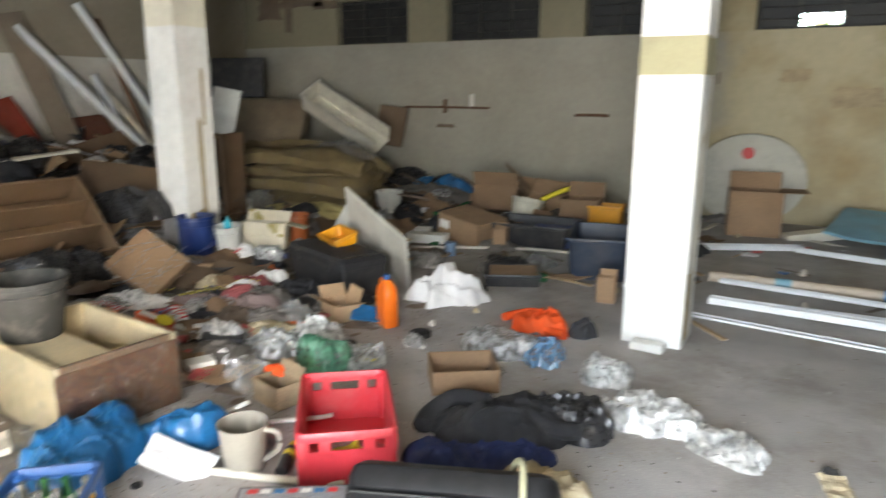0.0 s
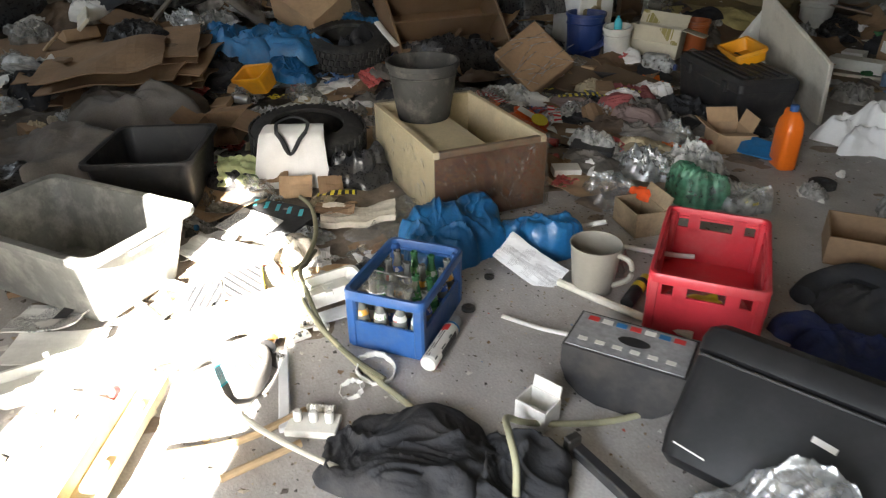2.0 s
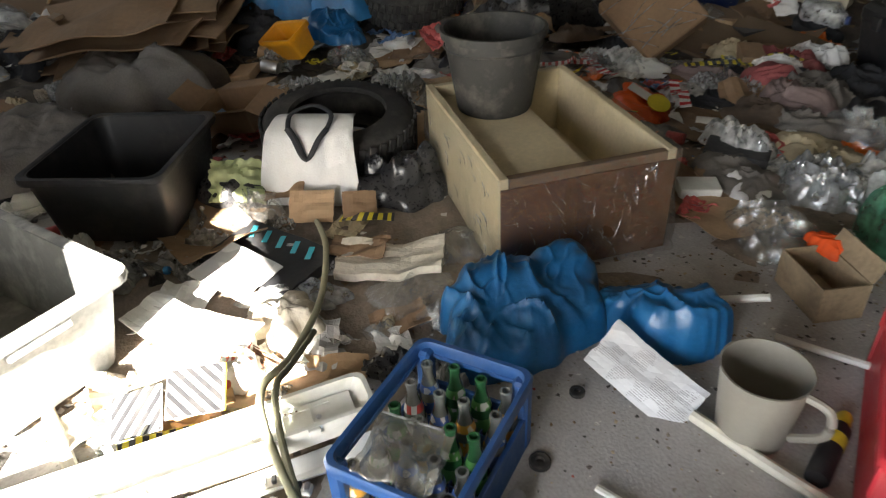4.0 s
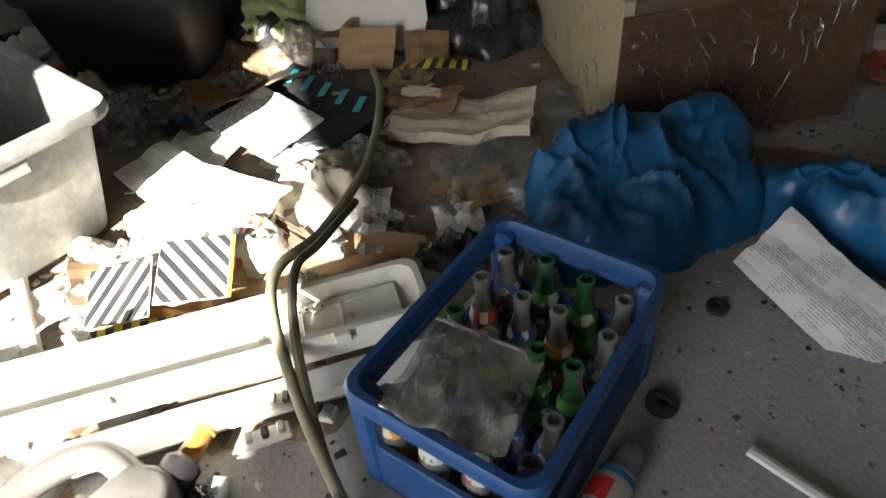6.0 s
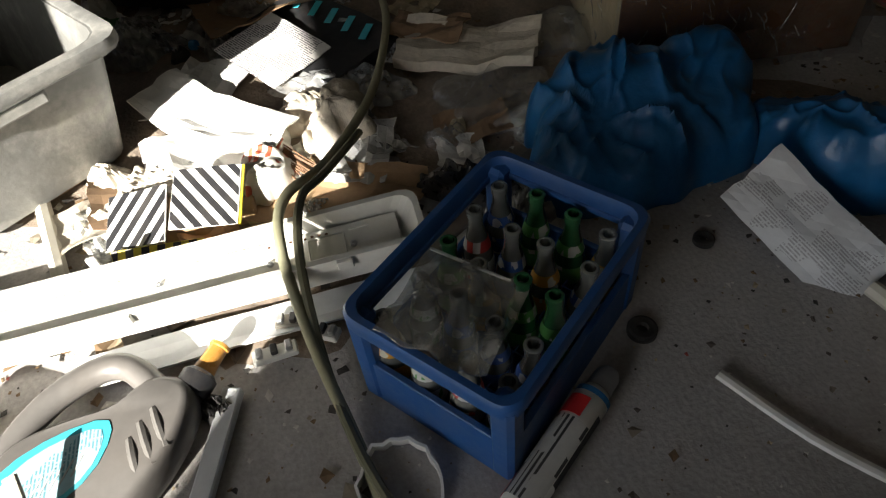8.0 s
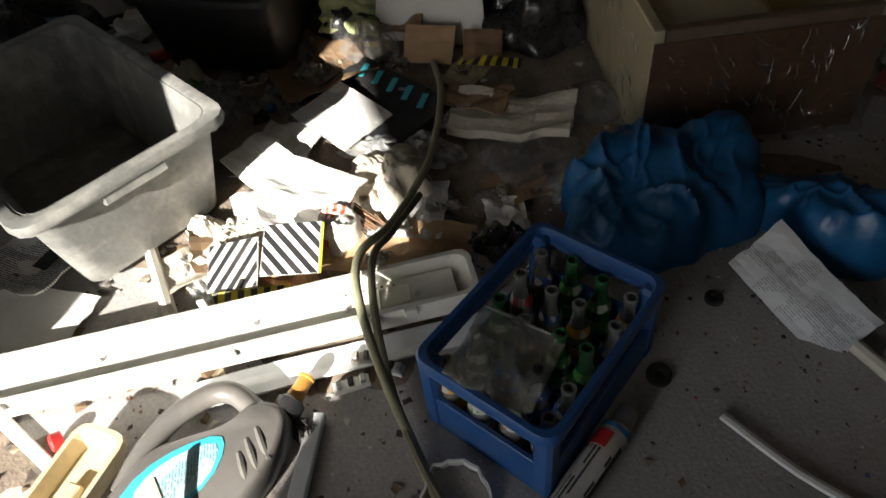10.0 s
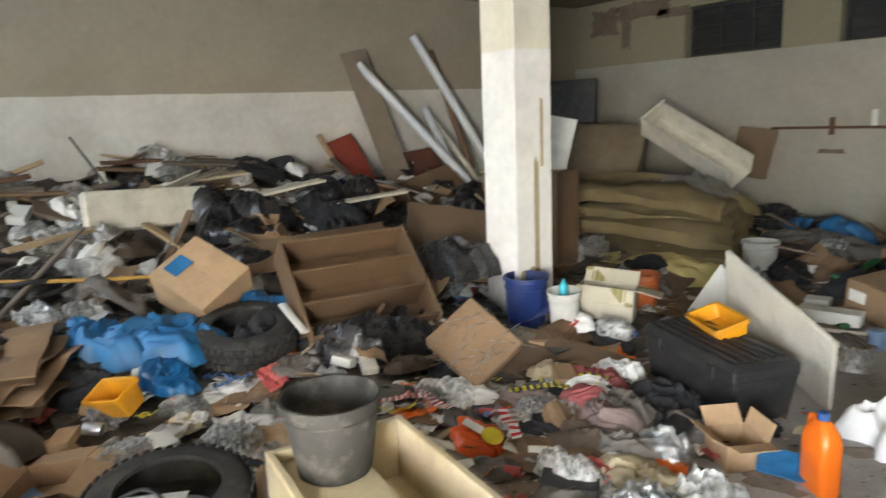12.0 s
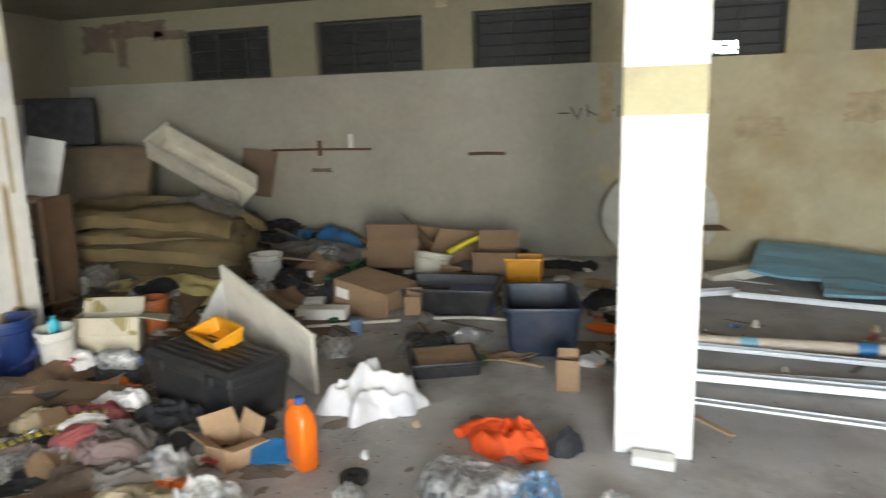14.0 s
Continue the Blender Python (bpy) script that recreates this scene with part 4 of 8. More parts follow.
carton(pose(-4.95, 3.0, 0.44, 8, 38, -12) @ pose(0, 0, 0, 0, 0, 38), 0.50, 0.44, 0.30, CARD2, "tan cardboard box with a strip of blue tape", closed=True)
part("tape", bx(0.12, 0.16, 0.002, 0), BLUET, bpy.data.objects["cardboard_box"], "blue tape", m=pose(-0.14, -0.05, 0.318))
carton(pose(-3.42, 5.50, 0.11, -6, 4, 32), 0.42, 0.28, 0.24, printed("printed pale box", (0.60, 0.55, 0.43), (0.30, 0.25, 0.08), 30, 16, 11, 0.16), "pale printed cardboard box with open flaps", (160, 40, 0, 100))
labelled = carton(pose(-2.05, 7.15, 0.02, 4, 7, -18), 0.6, 0.42, 0.27, CARD, "brown cardboard box with a white label, partly crushed", closed=True)
part("label", bx(0.14, 0.002, 0.09, 0), PAPER, labelled, "white paper label", m=pose(-0.2, -0.212, 0.12))
carton(pose(-1.62, 6.95, 0.0, 0, 0, 12), 0.14, 0.12, 0.22, CARD, "small upright cardboard carton beside the labelled box", (0, 30, 0, 0))
carton(pose(-2.3, 8.35, 0.1, -20, 0, 10), 0.55, 0.4, 0.3, CARDD, "dark brown cardboard box lying open", (40, 120, 60, 0))
carton(pose(-1.9, 8.9, 0.12, 15, 10, 40), 0.65, 0.5, 0.28, CARD, "large brown cardboard box with raised flaps", (20, 150, 60, 90))
carton(pose(-1.15, 8.1, 0.03, 0, 0, 5), 0.42, 0.36, 0.38, CARDD, "tall brown cardboard box", (0, 20, 0, 0))
carton(pose(0.52, 9.1, 0.0, 0, 0, 8), 0.55, 0.4, 0.5, CARD, "brown cardboard box standing before the dish", (0, 10, 0, 90))
carton(pose(-0.47, 3.9, 0.0, 0, 0, 35), 0.36, 0.29, 0.13, CARD, "open brown cardboard box on the floor", (0, 0, 0, 0))
carton(pose(-1.72, 4.45, 0.0, 0, 0, -30), 0.22, 0.2, 0.13, CARD2, "small tan cardboard box with open flaps", (60, 20, 40, 80))
solo("plastic_scrap", sheet(0.2, 0.16, 0.01, 3, 0.01, 0.02), BLUET, pose(-1.52, 4.48, 0.05, 25, 10, 30), "bright blue plastic lid by the small box", "lid")
carton(pose(-1.2, 3.24, 0.0, 0, 0, -15), 0.22, 0.15, 0.12, mat("printed tan box", (0.35, 0.26, 0.16), 0.7, var=0.5, scale=9), "small printed box with blue inside", (0, 30, 0, 0))
carton(pose(-0.37, 2.04, 0.0, 0, 0, 20), 0.11, 0.09, 0.08, mat("white card box", (0.72, 0.70, 0.66), 0.7), "small white cardboard box without lid", (0, 15, 0, 0))
carton(pose(-3.35, 1.8, 0.06, 10, -10, 50), 0.3, 0.24, 0.12, CARD, "crushed brown cardboard box among the litter", (60, 100, 40, 120))
carton(pose(-0.2, 5.75, 0.0, 0, 0, 5), 0.14, 0.1, 0.2, CARD, "narrow cardboard carton standing by the pillar", (0, 20, 0, 0))

# black ribbed case with an orange tray, and the leaning slab
case = thing("tool_case", pose(-2.23, 5.07, 0, 0, 0, -21), "large black plastic case with ribbed lid, dusty", "case")
case_body = part("body", loft([(loop_rect(0.80, 0.36, 0.03), 0), (loop_rect(0.86, 0.41, 0.03), 0.24), (loop_rect(0.87, 0.42, 0.03), 0.25), (loop_rect(0.87, 0.42, 0.03), 0.30), (loop_rect(0.83, 0.38, 0.03), 0.33)]), BLACK, case)
for k in range(6):
    part("rib", bx(0.74, 0.022, 0.012, 0.004), BLACK, case_body, m=pose(0, -0.14 + 0.056 * k, 0.329))
for x in (-0.25, 0.25):
    part("latch", bx(0.06, 0.02, 0.07, 0.004), BLACK, case_body, m=pose(x, -0.215, 0.22))
container("tray", pose(-2.3, 5.22, 0.33, 18, 0, -30), 0.36, 0.2, 0.09, YELLOW, "orange yellow plastic tray lying on the black case", "tray", 0.9, 0.02, 0.008)
T1, T2 = Vector((-2.45, 5.51, 0.755)), Vector((-1.61, 5.147, 0.445))
ux = (T2 - T1).normalized()
down = (Vector((-1.66, 5.30, 0.02)) - T2)
down = (down - ux * down.dot(ux)).normalized()
solo("leaning_board", join((bx(0.97, 0.03, 0.52, 0.006), pose(0.485, 0, -0.52))), SLABM, axes(T1, ux, -down), "grey chipped board leaning on its edge behind the case", "board")
solo("white_board", bx(0.5, 0.02, 0.42, 0.004), WHITE, pose(-2.75, 5.75, 0.1, -25, 18, -30), "white board with scribbles leaning behind the slab", "board")

# orange canister
can = thing("canister", pose(-1.355, 4.49, 0, 0, 0, -30), "orange plastic canister with a blue cap", "canister")
part("body", loft([(loop_rect(0.15, 0.09, 0.025), 0), (loop_rect(0.165, 0.105, 0.03), 0.012), (loop_rect(0.165, 0.105, 0.03), 0.22), (loop_rect(0.15, 0.095, 0.03), 0.27), (loop_rect(0.08, 0.06, 0.02), 0.315), (loop_rect(0.055, 0.05, 0.02), 0.325)]), ORANGE, can, smooth=True)
part("cap", lathe([(0, 0), (0.024, 0), (0.024, 0.03), (0.02, 0.034), (0, 0.034)], 16), BLUEC, can, "blue screw cap", m=pose(0.0, 0, 0.325))
part("handle", tube([(-0.03, 0, 0.31), (-0.075, 0, 0.31), (-0.085, 0, 0.25), (-0.078, 0, 0.2)], 0.014, 8), ORANGE, can)

# shelf unit on its back on the heap
SH = axes((-4.12, 3.857, 0.088), (0.114, 0.993, 0.001), (0.685, -0.079, 0.724))
shelf = thing("shelf_unit", SH, "brown veneered shelf unit lying on the heap, shelves upward", "shelf unit")
part("back_panel", bx(0.95, 0.80, 0.012, 0.002), VENEER, shelf, m=pose(0, 0.40, 0))
for s in (-1, 1):
    part("side_panel", bx(0.02, 0.82, 0.27, 0.002), VENEER, shelf, m=pose(s * 0.475, 0.40, 0.012))
for k in range(4):
    part("shelf", bx(0.925, 0.02, 0.26, 0.002), VENEER, shelf, m=pose(0, 0.01 + 0.26 * k, 0.013))
solo("veneer_board", bx(1.3, 0.5, 0.018, 0.003), VENEER, pose(-5.2, 3.95, heap(-5.2, 3.9) + 0.28, 20, -4, 70), "brown veneered panel on the heap, film over it", "panel")


def tyre(m, label, R=0.33, w=0.2):
    prof = [(0.205, 0.02), (0.21, 0.0), (0.24, -0.0), (0.29, 0.005), (R - 0.015, 0.02), (R, 0.045), (R, w / 2), (R, w - 0.045), (R - 0.015, w - 0.02), (0.29, w - 0.005), (0.24, w), (0.21, w), (0.205, w - 0.02), (0.22, w - 0.03), (0.28, w - 0.03), (0.3, w / 2), (0.28, 0.03), (0.22, 0.03), (0.205, 0.02)]
    ob = thing("tyre", m, label, "tyre", "worn tyres")
    part("carcass", loft([(loop_round(r, 48), z) for r, z in prof], (False, False)), RUBBER, ob, smooth=True)
    block = bx(0.03, 0.012, 0.05, 0.002)
    me = bpy.data.meshes.new("tread_block")
    block.to_mesh(me)
    block.free()
    me.materials.append(RUBBER)
    for row in range(3):
        for k in range(44):
            a = 360 * k / 44 + row * 4
            t = new("tread_block", me)
            t.parent = ob
            t.matrix_basis = pose(0, 0, 0, 0, 0, a) @ pose(0, -R - 0.001, 0.028 + row * 0.052, 0, 12, 0)
    return ob


tyre(pose(-4.36, 3.06, 0.20, 4, 12, 0), "worn car tyre lying flat on the rubbish")
tyre(pose(-2.82, 2.17, 0.05, 0, 6, 0), "worn car tyre under a white sports shirt")

# ---------------------------------------------------------------- cloth, bags, film
def cloth_heap(w, d, h, seed, n=96, rings=42):
    """Cloth dropped on the floor: long soft creases that run together, rolled edges, hollows."""
    bm = bmesh.new()
    s0 = seed * 5.17
    rows = []
    for i in range(rings + 1):
        u = i / rings
        row = []
        for k in range(n if i else 1):
            a = 2 * math.pi * k / n
            ca, sa = math.cos(a), math.sin(a)
            o = 1 + 0.34 * noise.noise((1.2 * ca, 1.2 * sa, s0)) + 0.14 * noise.noise((3.5 * ca, 3.5 * sa, s0 + 2)) + 0.04 * noise.noise((11 * ca, 11 * sa, s0 + 3))
            x, y = w / 2 * u * o * ca, d / 2 * u * o * sa
            wx = x * 5 + 1.1 * noise.noise((x * 4, y * 4, s0 + 4))
            wy = y * 5 + 1.1 * noise.noise((x * 4, y * 4, s0 + 5))
            dome = max(0.0, 1 - u ** 4) ** 0.5
            z = h * dome * (0.62 + 0.5 * noise.noise((wx * 0.5, wy * 0.5, s0 + 6)))
            for turn, amp, fq in ((0.4, 0.5, 1.1), (1.3, 0.38, 1.7), (2.4, 0.26, 2.9), (0.9, 0.12, 6.0)):
                p = wx * math.cos(turn) + wy * math.sin(turn)
                q = -wx * math.sin(turn) + wy * math.cos(turn)
                v = abs(noise.noise((p * fq, q * fq * 0.22, s0 + turn * 9)))
                z += dome * min(h, 0.13) * amp * (0.45 - min(1.0, 3.2 * v) ** 0.7 * 0.62)
            row.append(bm.verts.new((x, y, max(z, 0.012 * dome + 0.001) if i < rings else 0.0)))
        rows.append(row)
    for k in range(n):
        bm.faces.new((rows[0][0], rows[1][k], rows[1][(k + 1) % n]))
    for a, b in zip(rows[1:], rows[2:]):
        for k in range(n):
            bm.faces.new((a[k], b[k], b[(k + 1) % n], a[(k + 1) % n]))
    bm.faces.new(rows[-1])
    return bm


def film_bag(w, d, h, seed, knot, n=120, rings=56):
    """A soft sack of thin plastic: bulging, with folds that gather at a pinched knot."""
    bm = bmesh.new()
    s0 = seed * 3.7
    rows = []
    for i in range(rings + 1):
        u = i / rings
        row = []
        for k in range(n if i else 1):
            a = 2 * math.pi * k / n
            ca, sa = math.cos(a), math.sin(a)
            o = 1 + 0.26 * noise.noise((1.3 * ca, 1.3 * sa, s0)) + 0.10 * noise.noise((4 * ca, 4 * sa, s0 + 2))
            rim = 1.0 if u < 0.86 else 1 - 0.35 * (u - 0.86)
            x, y = w / 2 * u * o * ca * rim, d / 2 * u * o * sa * rim
            dome = max(0.0, 1 - u ** 3.6) ** 0.5
            z = h * dome * (0.74 + 0.75 * noise.noise((x * 3.4, y * 3.4, s0 + 3)))
            kx, ky = x - knot[0], y - knot[1]
            rho, phi = math.hypot(kx, ky), math.atan2(ky, kx)
            wave = phi + 0.8 * noise.noise((x * 7, y * 7, s0 + 4))
            crest = 1 - min(1.0, 2.6 * abs(noise.noise((1.9 * math.cos(wave), 1.9 * math.sin(wave), s0 + 5 + rho))))
            z += dome * 0.17 * h * (crest ** 2.2 - 0.22) * min(1.0, rho / 0.12) * math.exp(-rho / 0.45)
            z *= 1 - 0.28 * math.exp(-((rho / 0.12) ** 2))
            r2 = 1 - min(1.0, 3.0 * abs(noise.noise((x * 9 + y * 3, y * 5 - x * 3, s0 + 8))))
            r3 = 1 - min(1.0, 3.0 * abs(noise.noise((x * 16 - y * 8, y * 15 + x * 6, s0 + 9))))
            z += dome * min(h, 0.2) * (0.13 * r2 * r2 + 0.05 * r3 * r3)
            row.append(bm.verts.new((x, y, max(z, 0.008) if i < rings else 0.0)))
        rows.append(row)
    for k in range(n):
        bm.faces.new((rows[0][0], rows[1][k], rows[1][(k + 1) % n]))
    for a, b in zip(rows[1:], rows[2:]):
        for k in range(n):
            bm.faces.new((a[k], b[k], b[(k + 1) % n], a[(k + 1) % n]))
    bm.faces.new(rows[-1])
    return bm


def heap_thing(name, m, w, d, h, seed, material, label, cat, **kw):
    glossy = material.name.endswith("film") or material in (BLUEBAG, BLACKBAG, BLUET, GREENB)
    if h < 0.24 and (material is BLUET or material.name.endswith("cloth") or material.name.endswith("rag")):
        return solo(name, cloth_heap(w, d, h, seed), material, m, label, cat, smooth=80)
    if name == "bubble_wrap":
        return solo(name, cloth_heap(w, d, min(h, 0.07), seed), material, m, label, cat, smooth=50)
    if "knot" in kw:
        return solo(name, film_bag(w, d, h, seed, kw["knot"]), material, m, label, cat, smooth=85)
    kw = dict(kw)
    kw.setdefault("crumple", (0.06 if material in (BLUEBAG, BLUET) else 0.4 if material.name.endswith("film") else 0.2) if glossy else (0.2 if material is CLOTHW else 0.08))
    kw.update(n=60, rings=26)
    if not glossy:
        kw["folds"] = 0.55 * kw.get("folds", 1)
    return solo(name, blob(w, d, h, seed, **kw), material, m, label, cat, smooth=(65 if material in (BLUEBAG, BLUET) else 32) if glossy else 80)


B = [
    ("plastic_bag", pose(-1.47, 2.37, 0, 0, 0, 105), 0.60, 0.42, 0.26, 21, BLUEBAG, "crumpled blue plastic rubbish bag on the floor", "bag", dict(knot=(-0.13, -0.03))),
    ("plastic_bag", pose(-1.27, 2.71, 0, 0, 0, 42), 0.40, 0.24, 0.18, 22, BLUEBAG, "twisted end of a blue plastic bag", "bag", dict(knot=(-0.14, 0.02))),
    ("white_cloth", pose(-1.3, 5.25, 0, 0, 0, 10), 0.54, 0.5, 0.27, 23, CLOTHW, "heap of white cloth lying on the floor", "cloth", dict(folds=0.9, sharp=0.7, rough=0.34, crumple=0.1, drape=0.38)),
    ("jacket", pose(-0.08, 3.52, 0, 0, 0, 30), 0.62, 0.48, 0.2, 24, CLOTHK, "crumpled black padded jacket on the floor", "jacket", dict(folds=1.8, sharp=0.7, crumple=0.3)),
    ("black_bag", pose(0.2, 3.72, 0, 0, 0, 0), 0.42, 0.36, 0.13, 25, BLACKBAG, "crumpled black plastic bag beside the jacket", "bag", dict(folds=2)),
    ("blue_cloth", pose(-0.05, 3.2, 0, 0, 0, 30), 0.62, 0.28, 0.1, 26, CLOTHB, "dark blue cloth under the jacket", "cloth", dict(folds=2)),
    ("crumpled_paper", pose(0.3, 3.16, 0, 0, 0, 0), 0.36, 0.26, 0.1, 27, TAN, "crumpled tan packing paper", "paper", dict(folds=2.5, sharp=0.8)),
    ("trousers", pose(-0.42, 1.62, 0, 0, 0, 45), 0.56, 0.40, 0.13, 28, CLOTHK, "crumpled black trousers on the concrete", "trousers", {}),
    ("trousers", pose(-0.2, 1.84, 0, 0, 0, 70), 0.34, 0.30, 0.11, 29, CLOTHK, "bunched leg of the black trousers", "trousers", {}),
    ("orange_jacket", pose(-0.42, 4.9, 0, 0, 0, -10), 0.44, 0.26, 0.15, 30, ORANGEC, "crumpled orange high-visibility jacket", "jacket", dict(folds=2, sharp=0.6)),
    ("boot", pose(-0.12, 4.93, 0, 0, 0, 40), 0.2, 0.12, 0.1, 31, CLOTHK, "dark work boot by the orange jacket", "boot", {}),
    ("clear_bag", pose(-0.48, 4.46, 0, 0, 0, -5), 0.52, 0.40, 0.16, 32, MILK, "clear plastic bag with a white label", "bag", dict(knot=(-0.1, 0.05))),
    ("clear_bag", pose(-0.2, 4.42, 0, 0, 0, 0), 0.24, 0.26, 0.12, 33, film("blue film", (0.15, 0.35, 0.6), 0.6, 0.2), "blue printed plastic bag", "bag", dict(folds=1.6)),
    ("plastic_sheet", pose(0.52, 3.95, 0, 0, 0, 0), 0.5, 0.32, 0.1, 34, film("white film", (0.9, 0.9, 0.88), 0.85, 0.12), "crumpled white plastic sheet on the floor", "plastic sheet", dict(folds=2.4, sharp=0.8)),
    ("plastic_sheet", pose(0.88, 3.82, 0, 0, 0, -25), 0.45, 0.22, 0.07, 35, film("white film"), "crumpled white plastic sheet with green edge", "plastic sheet", dict(folds=2.4, sharp=0.8)),
    ("plastic_sheet", pose(0.2, 4.35, 0, 0, 0, 0), 0.28, 0.3, 0.1, 36, film("white film"), "crumpled white plastic by the pillar", "plastic sheet", dict(folds=2.4, sharp=0.8)),
    ("green_bag", pose(-1.28, 3.72, 0, 0, 0, 0), 0.34, 0.26, 0.24, 37, GREENF, "translucent green plastic bag", "bag", dict(knot=(0.0, 0.02))),
    ("clear_bag", pose(-1.13, 3.86, 0, 0, 0, 0), 0.3, 0.26, 0.22, 38, MILK, "milky plastic bag beside the green one", "bag", dict(knot=(0.02, 0.0))),
    ("foil_bag", pose(-2.75, 5.55, 0.05, 0, 0, 0), 0.5, 0.4, 0.2, 39, FOILM, "silvery plastic bag behind the black case", "bag", dict(folds=1.6)),
    ("clear_bag", pose(-1.65, 3.75, 0, 0, 0, 0), 0.4, 0.3, 0.12, 40, FOILM, "heap of crumpled clear wrappers", "plastic film", dict(folds=2.4)),
    ("crumpled_film", pose(-1.5, 3.35, 0, 0, 0, 0), 0.36, 0.26, 0.1, 41, CLEAR, "crumpled clear plastic film on concrete", "plastic film", dict(folds=2)),
    ("rag", pose(-2.42, 4.35, 0.0, 0, 0, 0), 0.62, 0.42, 0.16, 42, CLOTHG, "grey brown rag among the litter", "rag", dict(folds=2.2, sharp=0.7)),
    ("rag", pose(-2.05, 4.2, 0.0, 0, 0, 40), 0.56, 0.36, 0.12, 43, CLOTHG, "trampled grey clothes on the floor", "rag", dict(folds=2.2, sharp=0.7)),
    ("rag", pose(-2.7, 4.55, 0.0, 0, 0, 10), 0.4, 0.28, 0.14, 44, CLOTHR, "dusky red cloth among the litter", "rag", dict(folds=2)),
    ("rag", pose(-2.3, 4.7, 0.0, 0, 0, 10), 0.5, 0.4, 0.14, 45, CLOTHK, "dark clothes in front of the black case", "rag", dict(folds=2)),
    ("white_cloth", pose(-2.72, 4.78, 0.05, 0, 0, 0), 0.34, 0.22, 0.12, 46, CLOTHW, "white cloth cap on the litter", "cloth", dict(folds=1)),
    ("tan_paper", pose(-1.85, 3.95, 0.0, 0, 0, 0), 0.5, 0.3, 0.1, 47, TAN, "crumpled tan paper and cardboard", "paper", dict(folds=2.5, sharp=0.8)),
    ("tarpaulin", pose(-4.55, 2.55, 0.22, 0, 0, 60), 1.0, 0.5, 0.26, 48, BLUET, "crumpled blue tarpaulin on the heap", "tarpaulin", dict(folds=2, sharp=0.7)),
    ("tarpaulin", pose(-4.15, 2.5, 0.16, 0, 0, 20), 0.5, 0.3, 0.14, 49, BLUEBAG, "end of the blue tarpaulin", "tarpaulin", dict(knot=(0.1, 0.0))),
    ("plastic_bag", pose(-4.72, 3.3, 0.36, 0, 0, 30), 0.5, 0.26, 0.15, 50, BLUEBAG, "shiny crumpled blue bag between boxes", "bag", dict(knot=(0.1, 0.0))),
    ("tarpaulin", pose(-4.75, 2.25, 0.24, 0, 0, 40), 0.9, 0.6, 0.24, 148, BLUET, "crumpled blue tarpaulin end on the heap", "tarpaulin", dict(folds=2, sharp=0.7)),
    ("tarpaulin", pose(-3.6, 9.3, 0.12, 0, 0, 0), 1.0, 0.4, 0.3, 51, BLUET, "blue tarpaulin by the far wall", "tarpaulin", dict(folds=2, sharp=0.7)),
    ("black_bag", pose(-3.95, 3.75, 0.1, 0, 0, 70), 0.9, 0.5, 0.3, 52, BLACKBAG, "black sacking below the shelf unit", "bag", dict(folds=2)),
    ("black_bag", pose(-4.4, 4.75, 0.42, 0, 0, 20), 0.8, 0.5, 0.26, 53, BLACKBAG, "shiny black bag between shelf and pillar", "bag", dict(folds=2, sharp=0.7)),
    ("black_bag", pose(-6.4, 3.9, 0.68, 0, 0, 30), 0.9, 0.7, 0.38, 54, BLACKBAG, "black rubbish bag on the heap", "bag", dict(folds=1.8, sharp=0.6)),
    ("black_bag", pose(-6.2, 4.55, 0.62, 0, 0, 30), 0.9, 0.6, 0.36, 55, CLOTHK, "dark jacket on the heap", "jacket", dict(folds=1.8, sharp=0.6)),
    ("black_bag", pose(-4.35, 3.12, 0.12, 0, 0, 0), 0.4, 0.36, 0.3, 56, CLOTHK, "dark cloth stuffed in the tyre", "cloth", dict(folds=2)),
    ("rag", pose(-3.9, 1.35, 0.1, 0, 0, 60), 1.0, 0.6, 0.3, 57, CLOTHG, "dusty grey brown blanket on the heap", "blanket", dict(folds=1.4)),
    ("rag", pose(-3.3, 0.9, 0.05, 0, 0, 60), 0.8, 0.6, 0.3, 58, CLOTHG, "dusty blanket behind the black tub", "blanket", dict(folds=1.4)),
    ("insulation_roll", pose(-4.05, 6.95, 0.05, 0, 0, 14), 1.5, 0.45, 0.30, 61, mat("pale wool", (0.46, 0.38, 0.15), 0.95, var=0.3, bump=0.6), "torn pale yellow insulation wool", "insulation", dict(folds=2, sharp=0.6)),
    ("insulation_roll", pose(-4.6, 8.25, 0.5, 0, 0, 10), 1.4, 0.6, 0.34, 62, FOAM, "yellow mineral wool wrapped in film", "insulation", dict(folds=2, sharp=0.5)),
    ("crumpled_film", pose(-4.6, 8.1, 0.62, 0, 0, 10), 1.2, 0.6, 0.3, 63, CLEAR, "glossy film over the insulation", "plastic film", dict(folds=2)),
    ("bubble_wrap", pose(-1.88, 1.76, 0.0, 0, 0, 70), 0.36, 0.14, 0.1, 65, MILK, "dusty torn bubble wrap strip", "plastic film", dict(folds=2.4, sharp=0.7)),
    ("bubble_wrap", pose(-1.72, 2.12, 0.0, 0, 0, 0), 0.3, 0.3, 0.06, 66, CLEAR, "clear film on the floor by the cabinet", "plastic film", dict(folds=2.4)),
    ("bubble_wrap", pose(-1.95, 2.33, 0.0, 0, 0, 0), 0.2, 0.24, 0.2, 67, CLEAR, "clear film clinging to the cabinet", "plastic film", dict(folds=2)),
    ("plaster_lump", pose(-1.76, 1.70, 0.0, 0, 0, 20), 0.27, 0.22, 0.10, 68, PLASTER, "broken white plaster lump", "plaster", dict(folds=0.8, sharp=0.8, crumple=0.22, rough=0.35)),
